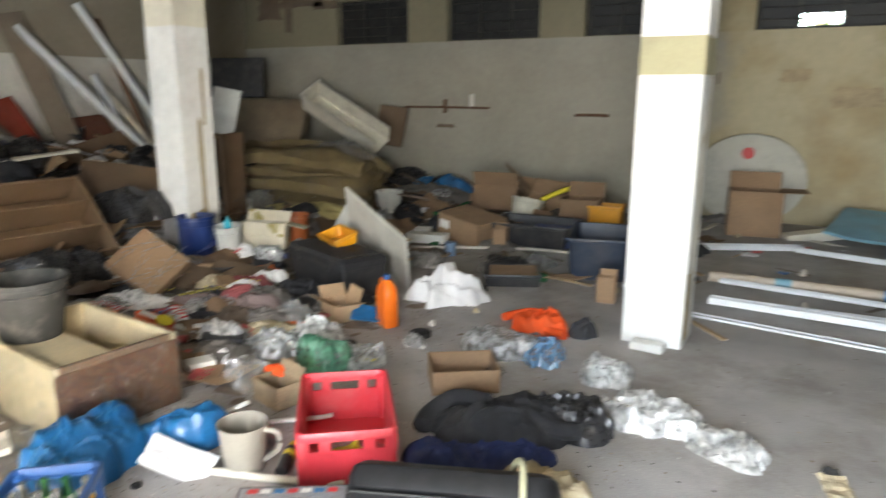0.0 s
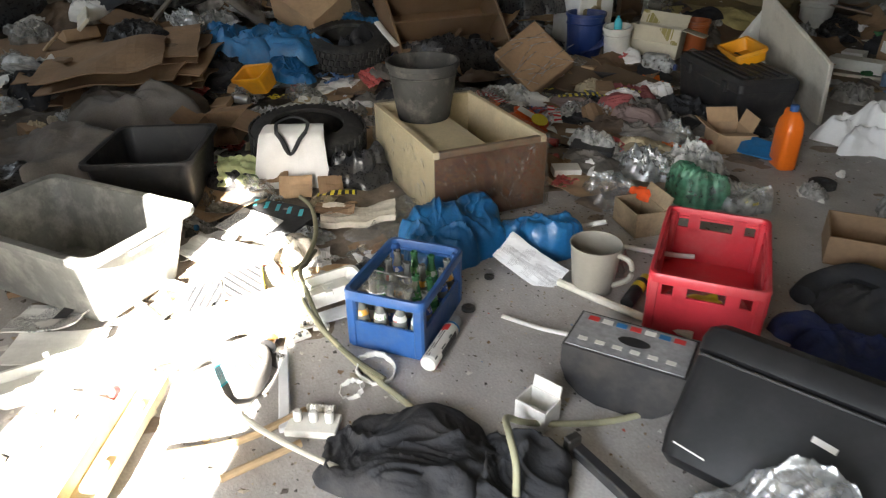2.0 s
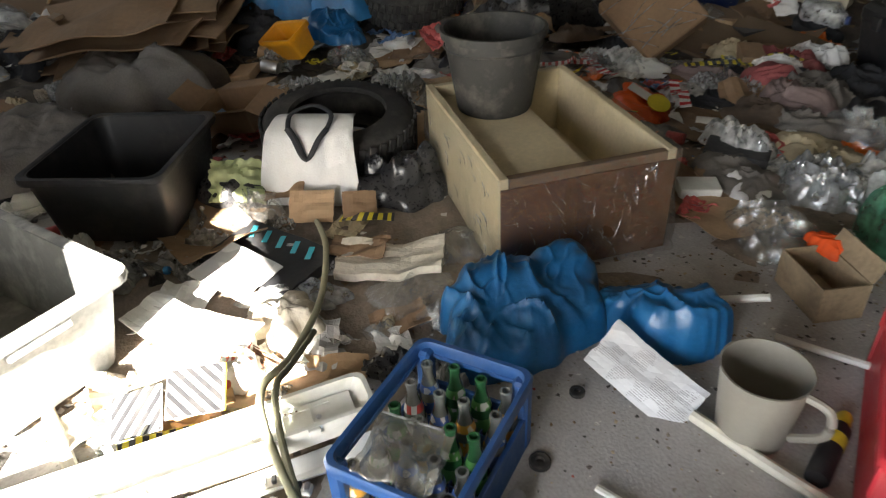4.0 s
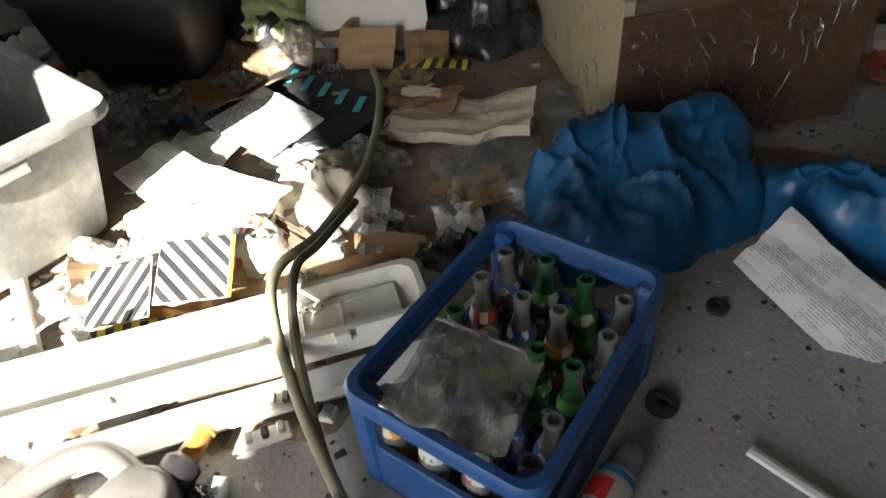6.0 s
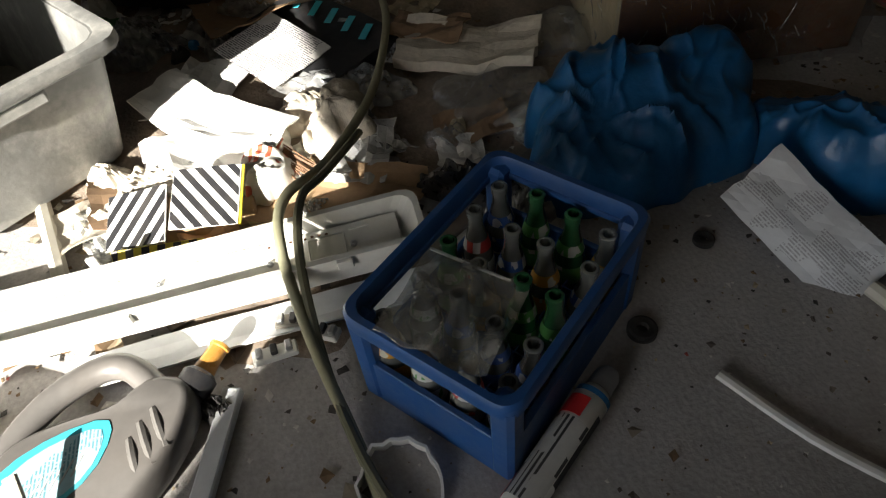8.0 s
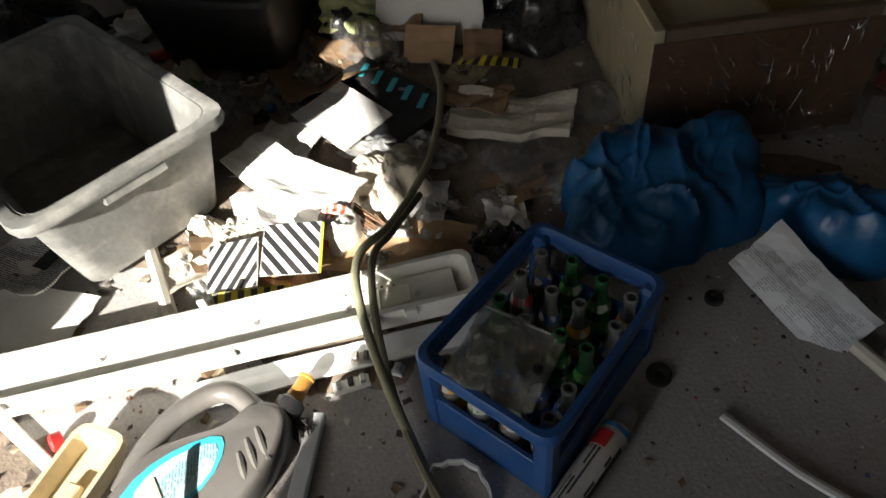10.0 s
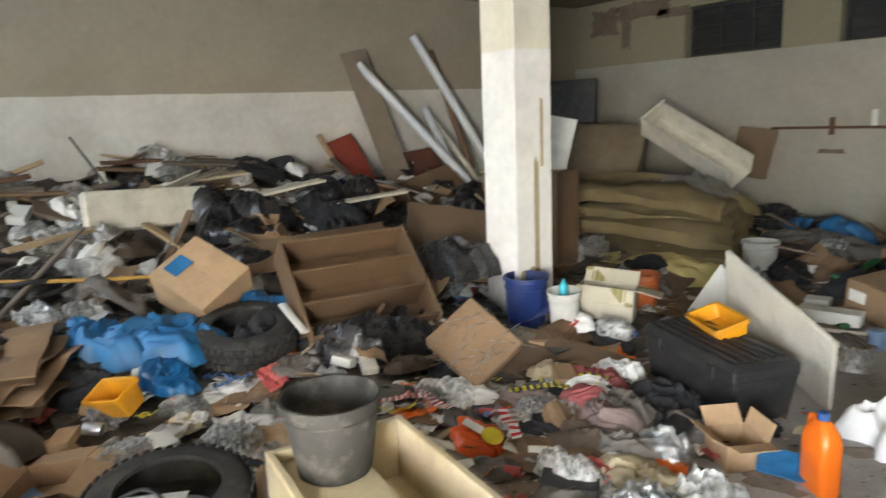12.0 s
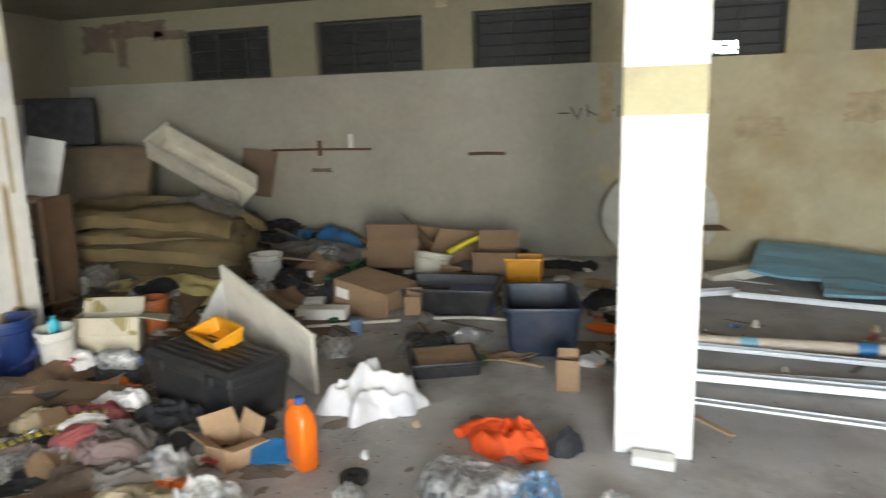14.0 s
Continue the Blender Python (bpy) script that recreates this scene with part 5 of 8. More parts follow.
    ("plaster_lump", pose(-1.72, 1.19, 0.0, 0, 0, 50), 0.13, 0.09, 0.07, 168, PLASTER, "pale broken plaster chunk by the grey tub", "plaster", dict(folds=0.8, sharp=0.8, crumple=0.22, rough=0.35)),
    ("plaster_lump", pose(-1.60, 1.22, 0.0, 0, 0, 110), 0.12, 0.07, 0.05, 169, PLASTER, "white plaster crumb in the sun", "plaster", dict(folds=0.8, sharp=0.8, crumple=0.22, rough=0.35)),
    ("plaster_lump", pose(-1.66, 1.32, 0.0, 0, 0, 70), 0.2, 0.1, 0.07, 170, PLASTER, "flaked plaster beside the striped box", "plaster", dict(folds=0.8, sharp=0.8, crumple=0.22, rough=0.35)),
    ("burnt_lump", pose(-1.05, 1.422, 0.0, 0, 0, 30), 0.07, 0.055, 0.03, 180, BLACK, "charred black lump on the concrete", "debris", dict(folds=3, sharp=0.9)),
    ("black_rag", pose(-1.42, 1.98, 0.0, 0, 0, 60), 0.24, 0.1, 0.05, 69, BLACKBAG, "torn black plastic strip", "plastic", dict(folds=3)),
    ("cement_bag", pose(-1.61, 1.54, 0.0, 0, 0, -22), 0.26, 0.12, 0.10, 70, printed("printed sack", (0.74, 0.72, 0.66), (0.55, 0.12, 0.06), 45, 20, 12, 0.35), "white printed paper sack, half empty", "sack", dict(folds=1.2)),
    ("clear_bag", pose(0.33, 2.19, 0.0, 0, 0, 20), 0.50, 0.34, 0.32, 72, film("glinting film", (0.7, 0.71, 0.72), 0.34, 0.30, 0.09), "crumpled silvery clear plastic bag against the cushion", "bag", dict(knot=(-0.12, -0.06))),
    ("crumpled_film", pose(-0.98, 2.85, 0.0, 0, 0, 0), 0.2, 0.18, 0.1, 73, CLEAR, "clear film beside the jug", "plastic film", dict(folds=2)),
    ("glove", pose(-1.28, 3.34, 0.1, 0, 0, 0), 0.18, 0.1, 0.05, 74, ORANGEC, "orange work glove on the small box", "glove", dict(folds=2)),
    ("detergent_bag", pose(-2.56, 3.58, 0.06, 14, 22, 30), 0.34, 0.22, 0.07, 75, mat("orange foil bag", (0.72, 0.10, 0.01), 0.35, var=0.2), "empty orange detergent bag with a yellow sun print", "bag", dict(folds=1)),
    ("blanket", pose(-3.3, 8.6, 0.1, 0, 0, 0), 1.4, 0.7, 0.25, 76, CLOTHG, "heap of grey brown rags by the wall", "rags", dict(folds=2)),
    ("black_bag", pose(-2.42, 2.3, 0.0, 0, 0, 62), 0.3, 0.24, 0.27, 78, BLACKBAG, "shiny black bag hanging over the tyre", "bag", dict(knot=(0.05, 0.02))),
    ("white_cloth", pose(-2.66, 4.46, 0.06, 8, 0, 15), 0.40, 0.26, 0.11, 171, CLOTHW, "folded white cloth on the trampled rags", "cloth", dict(folds=1, drape=0.5, rough=0.3)),
    ("rag", pose(-2.48, 4.30, 0.05, 8, 0, 20), 0.34, 0.22, 0.11, 172, CLOTHR, "folded dusky red cloth on the rags", "rag", dict(folds=1, drape=0.4)),
    ("rag", pose(-2.28, 4.22, 0.02, 0, 0, -20), 0.5, 0.36, 0.12, 173, mat("mauve rag", (0.22, 0.16, 0.15), 0.95, var=0.3, bump=0.4), "trampled mauve grey sweater on the floor", "rag", dict(folds=2, drape=0.7)),
    ("rag", pose(-2.8, 4.08, 0.02, 0, 0, 20), 0.46, 0.24, 0.1, 174, mat("mauve rag"), "dirty mauve rag beside the wrapped board", "rag", dict(folds=2, drape=0.7)),
    ("plastic_sheet", pose(-2.06, 3.70, 0.03, 0, 0, 10), 0.36, 0.22, 0.1, 175, film("white film"), "crumpled white wrapper in the litter", "plastic sheet", dict(folds=2, sharp=0.8)),
    ("plastic_sheet", pose(-1.56, 4.0, 0.0, 0, 0, 0), 0.42, 0.3, 0.14, 176, film("white film"), "torn whitish plastic bag by the orange jug", "bag", dict(folds=2, sharp=0.8)),
    ("plastic_sheet", pose(-3.14, 3.80, 0.06, 0, 0, 30), 0.4, 0.18, 0.09, 177, film("white film"), "white plastic strip under the wrapped board", "plastic sheet", dict(folds=2, sharp=0.8)),
    ("tan_paper", pose(-2.95, 4.42, 0.06, 0, 0, 10), 0.24, 0.2, 0.1, 178, TAN, "crumpled tan paper bag on the rags", "paper", dict(folds=2, sharp=0.8)),
]
for name, m, w, d, h, seed, material, label, cat, kw in B:
    heap_thing(name, m, w, d, h, seed, material, label, cat, **kw)

# layered mats of mineral wool
for k in range(4):
    solo("insulation_mat", sheet(2.35 - 0.14 * k, 0.95 - 0.08 * k, 0.13, 51 + k, 0.10, -0.10 - 0.03 * (k % 2), 26, 12, 2.6, 0.05, 0.035), FOAM, pose(-4.75 - 0.05 * k, 7.45 + 0.12 * k, 0.10 + 0.125 * k, 7 - k, -2 + k, 14 + 3 * (k % 3)), "slumped yellow brown mineral wool mat in a stack", "insulation", "stacked insulation mats", smooth=60)

# the crest of the heap
solo("white_packet", bx(1.05, 0.14, 0.34, 0.015), WOODW, pose(-6.35, 2.98, 0.80, -14, 3, 98), "long white panel packet wrapped in film on the heap", "panel packet")
for x, y, z, ln, w, a, material, label in ((-5.9, 4.9, 0.88, 0.8, 0.12, 75, WOODW, "long white board strip on the heap"), (-6.3, 4.3, 1.02, 0.7, 0.14, 100, WOODW, "white skirting strip on the heap"), (-6.9, 3.6, 1.12, 0.9, 0.16, 85, TAN, "tan board on the crest of the heap"), (-6.8, 4.7, 1.0, 0.5, 0.14, 60, WHITE, "white plastic board on the heap"), (-6.0, 2.2, 0.84, 0.7, 0.1, 110, WOOD, "raw batten on the heap")):
    solo("board_strip", sheet(ln, w, 0.025, 3, 0.006, 0, 8, 3), material, pose(x, y, max(z, heap(x, y) + 0.05), 4, -5, a), label, "board")
for x, y, w, d, h, sd, material, label in ((-6.75, 3.35, 0.6, 0.4, 0.22, 401, CLOTHW, "crumpled white cloth on the heap"), (-6.1, 3.55, 0.7, 0.5, 0.3, 402, BLACKBAG, "shiny black sack on the heap"), (-6.55, 4.1, 0.42, 0.3, 0.18, 403, CLOTHW, "white cloth bundle between black sacks"), (-5.6, 4.45, 0.6, 0.4, 0.26, 404, CLOTHK, "dark coat thrown on the heap"), (-6.9, 2.4, 0.5, 0.4, 0.2, 405, CLOTHG, "grey blanket on the crest of the heap")):
    if material is BLACKBAG:
        solo("black_bag", film_bag(w, d, h, sd, (0.12, 0.05), 80, 36), material, pose(x, y, heap(x, y) + 0.06, 0, 0, sd), label, "bag", smooth=85)
    else:
        solo("cloth_bundle", cloth_heap(w, d, h, sd), material, pose(x, y, heap(x, y) + 0.06, 0, 0, sd), label, "cloth", smooth=80)


def shirt():
    bm = bmesh.new()
    nx, ny = 18, 22
    g = {}
    for i in range(nx + 1):
        for j in range(ny + 1):
            u, v = i / nx - 0.5, j / ny
            if v < 0.35:
                out, z = -0.16 + 0.45 * v, 0.285 + 0.02 * math.sin(v * 9)
            else:
                q = (v - 0.35) / 0.65
                out, z = 0.0 + 0.13 * q ** 0.6, 0.29 - 0.27 * q
            wv = 0.016 * noise.noise((u * 7, v * 2, 4)) + 0.006 * noise.noise((u * 18, v * 6, 5))
            x = u * (0.30 + 0.12 * v)
            for k in (0, 1):
                g[i, j, k] = bm.verts.new((x, -(out + wv) + 0.006 * k, z + wv * 0.5 - 0.003 * k))
    for i in range(nx):
        for j in range(ny):
            bm.faces.new([g[p] for p in ((i, j, 0), (i + 1, j, 0), (i + 1, j + 1, 0), (i, j + 1, 0))])
            bm.faces.new([g[p] for p in ((i, j, 1), (i, j + 1, 1), (i + 1, j + 1, 1), (i + 1, j, 1))])
    for i in range(nx):
        for j in (0, ny):
            bm.faces.new([g[p] for p in ((i, j, 0), (i, j, 1), (i + 1, j, 1), (i + 1, j, 0))])
    for j in range(ny):
        for i in (0, nx):
            bm.faces.new([g[p] for p in ((i, j, 0), (i, j + 1, 0), (i, j + 1, 1), (i, j, 1))])
    return bm


sh = thing("shirt", axes((-2.56, 2.00, 0.0), (0.47, 0.88, 0), (0, 0, 1)), "white mesh sports shirt with black collar draped over the tyre", "shirt")
part("cloth", shirt(), CLOTHW, sh, smooth=70)
part("collar", tube([(-0.075, -0.03, 0.302), (-0.045, -0.055, 0.27), (0.0, -0.088, 0.2), (0.05, -0.055, 0.27), (0.08, -0.03, 0.302)], 0.016, 8, 5, 0.5), CLOTHK, sh, "black V-shaped collar")
part("neck_loop", tube([(-0.075, -0.03, 0.302), (-0.08, 0.05, 0.33), (0.0, 0.1, 0.345), (0.08, 0.05, 0.33), (0.08, -0.03, 0.302)], 0.010, 8, 5, 0.6), CLOTHK, sh, "black neck band")

for key, off, material in (("jacket", 0.0, CLOTHK), ("orange_jacket", 0.0, ORANGEC)):
    ob = bpy.data.objects[key]
    s = 1.0 if key == "jacket" else 0.7
    part("sleeve", tube([(-0.05 * s, 0.05 * s, 0.12 * s), (-0.2 * s, 0.14 * s, 0.1 * s), (-0.32 * s, 0.08 * s, 0.05), (-0.36 * s, -0.04 * s, 0.045)], 0.05 * s, 10, 5, 0.8), material, ob, smooth=True)
    part("sleeve", tube([(0.1 * s, -0.05 * s, 0.12 * s), (0.22 * s, -0.14 * s, 0.08 * s), (0.34 * s, -0.12 * s, 0.05)], 0.05 * s, 10, 5, 0.8), material, ob, smooth=True)

# ---------------------------------------------------------------- black cushion, games box, small floor things
cu = thing("seat_cushion", axes((0.275, 2.33, 0.048), (0.935, 0.355, 0), (-0.27, 0.64, 0.72)), "black leatherette seat cushion leaning back on its edge", "cushion")
part("pad", loft([(loop_rect(0.60, 0.10, 0.04, 4), 0.0), (loop_rect(0.65, 0.15, 0.05, 4), 0.02), (loop_rect(0.67, 0.16, 0.05, 4), 0.08), (loop_rect(0.67, 0.16, 0.05, 4), 0.305), (loop_rect(0.655, 0.14, 0.05, 4), 0.312)]), GLOSSK, cu, smooth=True)
part("bolster", loft([(loop_rect(0.64, 0.12, 0.05, 5), 0.308), (loop_rect(0.68, 0.18, 0.07, 5), 0.325), (loop_rect(0.69, 0.19, 0.08, 5), 0.36), (loop_rect(0.67, 0.17, 0.07, 5), 0.395), (loop_rect(0.62, 0.11, 0.05, 5), 0.415), (loop_rect(0.54, 0.04, 0.02, 5), 0.42)]), GLOSSK, cu, "padded glossy top roll", smooth=True)
part("piping", tube([(-0.32, -0.083, 0.309), (0, -0.088, 0.309), (0.32, -0.083, 0.309)], 0.005, 6), GLOSSK, cu)
part("tag", bx(0.06, 0.002, 0.016, 0.0005), PAPER, cu, "small white sewn label", m=pose(0.03, -0.0835, 0.2, 0, 8, 0))
part("scuff", bx(0.09, 0.002, 0.004, 0.0005), PAPER, cu, "pale scuffed seam", m=pose(-0.25, -0.0815, 0.05, 0, 6, 0))
gb = thing("wheel_box", pose(-0.33, 2.36, 0, 0, 0, 32), "black and grey printed games box with a rounded front", "box")
DEE = [(-0.19, 0.2), (-0.19, 0.12), (-0.165, 0.06), (-0.12, 0.02), (-0.06, 0.0), (0.06, 0.0), (0.12, 0.02), (0.165, 0.06), (0.19, 0.12), (0.19, 0.2)]
part("carton", join((loft([(DEE, -0.105), (DEE, 0.105)]), Matrix(((1, 0, 0, 0), (0, 0, -1, 0), (0, 1, 0, 0), (0, 0, 0, 1))))), BLACK, gb)
part("emblem", join((loft([(loop_round(0.03, 20), 0), (loop_round(0.03, 20), 0.001)]), Matrix.Diagonal((1.7, 0.8, 1, 1)))), BLACK, gb, "dark oval emblem", m=pose(0.01, 0.0, 0.2032))
part("printed_top", bx(0.365, 0.19, 0.003, 0), SKIN, gb, "grey printed lid", m=pose(0, 0.0, 0.2))
for k in range(6):
    part("print_mark", bx(0.03, 0.02, 0.001, 0), WHITE, gb, m=pose(-0.14 + 0.055 * k, -0.05, 0.2035))
for k in range(7):
    part("print_mark", bx(0.035, 0.025, 0.001, 0), (REDP, WHITE, BLUET)[k % 3], gb, m=pose(-0.14 + 0.046 * k, 0.07, 0.2035))
jug = thing("measuring_jug", pose(-0.875, 2.685, 0, 0, 0, 20), "translucent beige plastic measuring jug", "jug")
part("body", lathe([(0, 0), (0.075, 0), (0.082, 0.01), (0.1, 0.2), (0.105, 0.215), (0.1, 0.215), (0.08, 0.014), (0, 0.012)], 28), BEIGEP, jug, smooth=True)
part("handle", tube([(0.095, 0, 0.19), (0.15, 0, 0.18), (0.155, 0, 0.11), (0.088, 0, 0.05)], 0.011, 8), BEIGEP, jug)


def can_lying(m, r, ln, body, label, cap=WHITE, name="spray_can"):
    ob = thing(name, m @ pose(0, 0, r, 0, 90, 0), label, "can")
    part("body", lathe([(0, 0), (r - 0.002, 0), (r, 0.003), (r, ln - 0.02), (r * 0.7, ln - 0.004), (0, ln - 0.004)], 18), body, ob, smooth=True)
    part("cap", lathe([(0, 0), (r * 0.75, 0), (r * 0.7, 0.035), (r * 0.5, 0.045), (0, 0.045)], 14), cap, ob, m=pose(0, 0, ln - 0.004), smooth=True)
    if cap is not LEMON and r < 0.03 and ln > 0.2:
        arc = lambda rr, a0, a1: [(rr * math.cos(a0 + (a1 - a0) * q / 9), rr * math.sin(a0 + (a1 - a0) * q / 9)) for q in range(10)] + [((rr - 0.001) * math.cos(a1 + (a0 - a1) * q / 9), (rr - 0.001) * math.sin(a1 + (a0 - a1) * q / 9)) for q in range(10)]
        part("print_panel", loft([(arc(r + 0.001, 1.9, 4.1), 0.012), (arc(r + 0.001, 1.9, 4.1), ln * 0.68)]), CANPRINT, ob, "pale panel of fine print")
        part("dark_panel", loft([(arc(r + 0.0008, -2.1, 1.8), ln * 0.25), (arc(r + 0.0008, -2.1, 1.8), ln * 0.8)]), BLACK, ob, "dark printed half")
        part("red_panel", loft([(arc(r + 0.0012, 1.6, 3.3), ln * 0.7), (arc(r + 0.0012, 1.6, 3.3), ln * 0.85)]), REDP, ob, "red printed field")
        part("red_panel", loft([(arc(r + 0.0012, -1.4, 1.85), 0.006), (arc(r + 0.0012, -1.4, 1.85), ln * 0.2)]), REDP, ob, "red printed field")
        part("collar", loft([(loop_round(r + 0.0005, 18), ln - 0.026), (loop_round(r + 0.0005, 18), ln - 0.016)], (False, False)), BLUET, ob, "blue collar band")
        return ob
    part("print_band", loft([(loop_round(r + 0.0006, 18), ln * 0.55), (loop_round(r + 0.0006, 18), ln * 0.75)], (False, False)), REDP if cap is not LEMON else LEMON, ob)
    return ob


can_lying(pose(-0.745, 1.855, 0, 0, 0, 129), 0.0295, 0.245, WHITE, "white and red spray can lying by the crate", cap=mat("grey plastic", (0.3, 0.3, 0.3), 0.4))
can_lying(pose(-0.69, 2.70, 0, 0, 0, 118), 0.027, 0.2, BLACK, "black and yellow spray can by the red crate", cap=LEMON)
can_lying(pose(-4.3, 2.35, 0.2, 10, -10, 60), 0.03, 0.16, WHITE, "white can with red print in the litter", name="drink_can", cap=REDP)

sticks = [
    ([(-0.96, 2.58, 0.02), (-0.70, 2.66, 0.02), (-0.42, 2.77, 0.02)], 0.016, WOODW, "long white stick on the floor", 1),
    ([(-4.32, 3.31, 0.46), (-4.2, 3.32, 0.40), (-4.02, 3.33, 0.33)], 0.03, WHITE, "white plastic slat leaning in the tyre", 0.4),
    ([(-0.60, 2.79, 0.015), (-0.35, 2.84, 0.015)], 0.014, WOOD, "wooden batten under the white stick", 1),
    ([(-0.88, 2.25, 0.012), (-0.74, 2.33, 0.012), (-0.63, 2.42, 0.012)], 0.011, WHITE, "white plastic strip on the floor", 0.6),
    ([(-1.10, 2.98, 0.02), (-0.86, 3.10, 0.05), (-0.78, 3.16, 0.06)], 0.011, WHITE, "white stick beside the red crate", 1),
    ([(-1.30, 2.92, 0.03), (-1.18, 3.02, 0.09)], 0.012, WHITE, "short white tube by the blue bag", 1),
    ([(-1.69, 1.04, 0.02), (-1.42, 1.12, 0.018)], 0.018, WOODW, "short white rod by the grey tub", 1),
    ([(-0.95, 1.16, 0.13), (-0.7, 1.26, 0.06), (-0.39, 1.47, 0.02)], 0.011, WOODW, "thin white moulding strip", 0.5),
    ([(-0.78, 0.98, 0.02), (-0.72, 1.2, 0.02), (-0.75, 1.42, 0.02)], 0.012, WOOD, "thin pale batten on the floor", 1),
    ([(-0.60, 1.12, 0.02), (-0.62, 1.36, 0.02)], 0.012, WOOD, "short batten on the floor", 1),
    ([(-5.9, 1.1, 0.75), (-5.4, 2.0, 0.66), (-5.0, 2.9, 0.62)], 0.014, mat("ochre stick", (0.5, 0.28, 0.05), 0.6), "long ochre stick on the heap", 1),
    ([(-0.65, 7.05, 0.02), (-1.3, 7.0, 0.03), (-2.4, 6.5, 0.03)], 0.014, WOODW, "long pale rod on the floor", 1),
    ([(-1.0, 6.2, 0.02), (-0.4, 6.05, 0.02)], 0.02, WOOD, "wood offcut on the floor", 0.5),
]
for pts, r, material, label, flat in sticks:
    solo("stick", tube(pts, r, 8, 4, flat), material, Matrix(), label, "stick")


def plank(a, b, w, th, material, label, name="plank", tilt=0):
    a, b = Vector(a), Vector(b)
    return solo(name, join((bx((b - a).length, w, th, 0.003), pose((b - a).length / 2, 0, 0, tilt))), material, axes(a, b - a, (0, 0, 1)), label, "plank")


plank((-1.28, 0.72, 0.004), (-0.98, 1.0, 0.004), 0.03, 0.012, WOODW, "white painted batten in the sun")
plank((-1.08, 1.452, 0.004), (-0.70, 1.335, 0.004), 0.035, 0.02, RAIL, "white plastic strip beside the fluid bottle")

# hose in loops over the floor and the cushion
solo("hose", tube([(-2.30, 1.93, 0.03), (-2.05, 1.91, 0.07), (-1.75, 1.82, 0.08), (-1.52, 1.69, 0.10), (-1.40, 1.60, 0.135), (-1.28, 1.58, 0.13), (-1.12, 1.60, 0.06), (-0.93, 1.645, 0.02), (-0.79, 1.675, 0.013), (-0.61, 1.717, 0.013), (-0.46, 1.75, 0.013)], 0.0105, 10, 8), HOSE, Matrix(), "grey green rubber hose looping over the floor", "hose", smooth=True)
solo("hose", tube([(-0.10, 2.62, 0.013), (-0.175, 2.49, 0.013), (-0.235, 2.23, 0.013), (-0.305, 2.08, 0.013), (-0.335, 1.965, 0.05), (-0.315, 1.885, 0.12), (-0.24, 1.84, 0.15), (-0.16, 1.81, 0.12), (-0.11, 1.78, 0.06)], 0.0105, 10, 8), HOSE, Matrix(), "grey green rubber hose curving from cushion to trousers", "hose", smooth=True)
solo("hose", tube([(0.32, 2.72, 0.30), (0.35, 2.69, 0.38), (0.405, 2.61, 0.42), (0.45, 2.50, 0.30), (0.485, 2.38, 0.17), (0.51, 2.29, 0.08), (0.52, 2.24, 0.014)], 0.0115, 10, 8), HOSE, Matrix(), "grey green hose end hanging over the cushion", "hose", smooth=True)
solo("cable", tube([(-1.61, 1.77, 0.085), (-1.46, 1.68, 0.12), (-1.38, 1.63, 0.14), (-1.25, 1.61, 0.12), (-1.08, 1.615, 0.04), (-0.9, 1.65, 0.03), (-0.76, 1.70, 0.02)], 0.009, 8, 8), mat("dark olive cable", (0.15, 0.145, 0.09), 0.6), Matrix(), "dark braided cable beside the hose", "cable", smooth=True)

arm = thing("bracket_bar", axes((-0.18, 2.04, 0.02), (0.40, 0.02, 0.0), (0, 0, 1)), "black metal bracket arm on the concrete", "bracket")
part("bar", bx(0.46, 0.035, 0.035, 0.004), BLACK, arm, m=pose(0.22, 0, 0))
part("end_bracket", bx(0.03, 0.05, 0.08, 0.005), DARKMET, arm, m=pose(-0.01, -0.01, -0.015))

# fluorescent lamp housing lying on the floor
lamp = thing("lamp_housing", pose(-1.295, 1.19, 0.03, 0, -2, 90), "empty white fluorescent lamp housing lying upturned", "lamp housing")
part("tray", tub(1.30, 0.12, 0.07, 0.95, 0.004, 0.008, 0.03), WHITE, lamp)
part("gear_plate", bx(1.22, 0.098, 0.006, 0.002), WHITE, lamp, m=pose(0, 0, 0.03))
for x in (-0.5, -0.2, 0.15, 0.36, 0.52):
    part("screw", lathe([(0, 0), (0.007, 0), (0.007, 0.003), (0.003, 0.004), (0.003, 0.008), (0, 0.008)], 10), METAL, lamp, m=pose(x, 0.012 - 0.02 * (x > 0.3), 0.036))
for x, y, sx, sy in ((0.47, -0.027, 0.07, 0.003), (0.47, 0.027, 0.07, 0.003), (0.435, 0, 0.003, 0.054), (0.505, 0, 0.003, 0.054), (0.535, -0.03, 0.04, 0.003), (0.535, 0.03, 0.04, 0.003)):
    part("ridge", bx(sx, sy, 0.004, 0.001), WHITE, lamp, m=pose(x, y, 0.036))
for k in range(9):
    part("rust_spot", lathe([(0, 0), (0.0035, 0), (0.002, 0.001), (0, 0.001)], 7), RUST, lamp, m=pose(0.36 + 0.014 * k, 0.036 - 0.001 * (k % 3), 0.0362))
for x in (-0.4, 0.1, 0.5):
    part("latch", bx(0.03, 0.012, 0.02, 0.002), WHITE, lamp, m=pose(x, -0.073, 0.05))
    part("latch", bx(0.02, 0.008, 0.035, 0.002), WHITE, lamp, m=pose(x - 0.06, 0.073, 0.055))
lamp2 = thing("lamp_housing", axes((-0.88, 0.885, 0.02), (0.86, -0.5, 0.0), (0, 0, 1)), "cream lamp cover piece with fittings", "lamp housing")
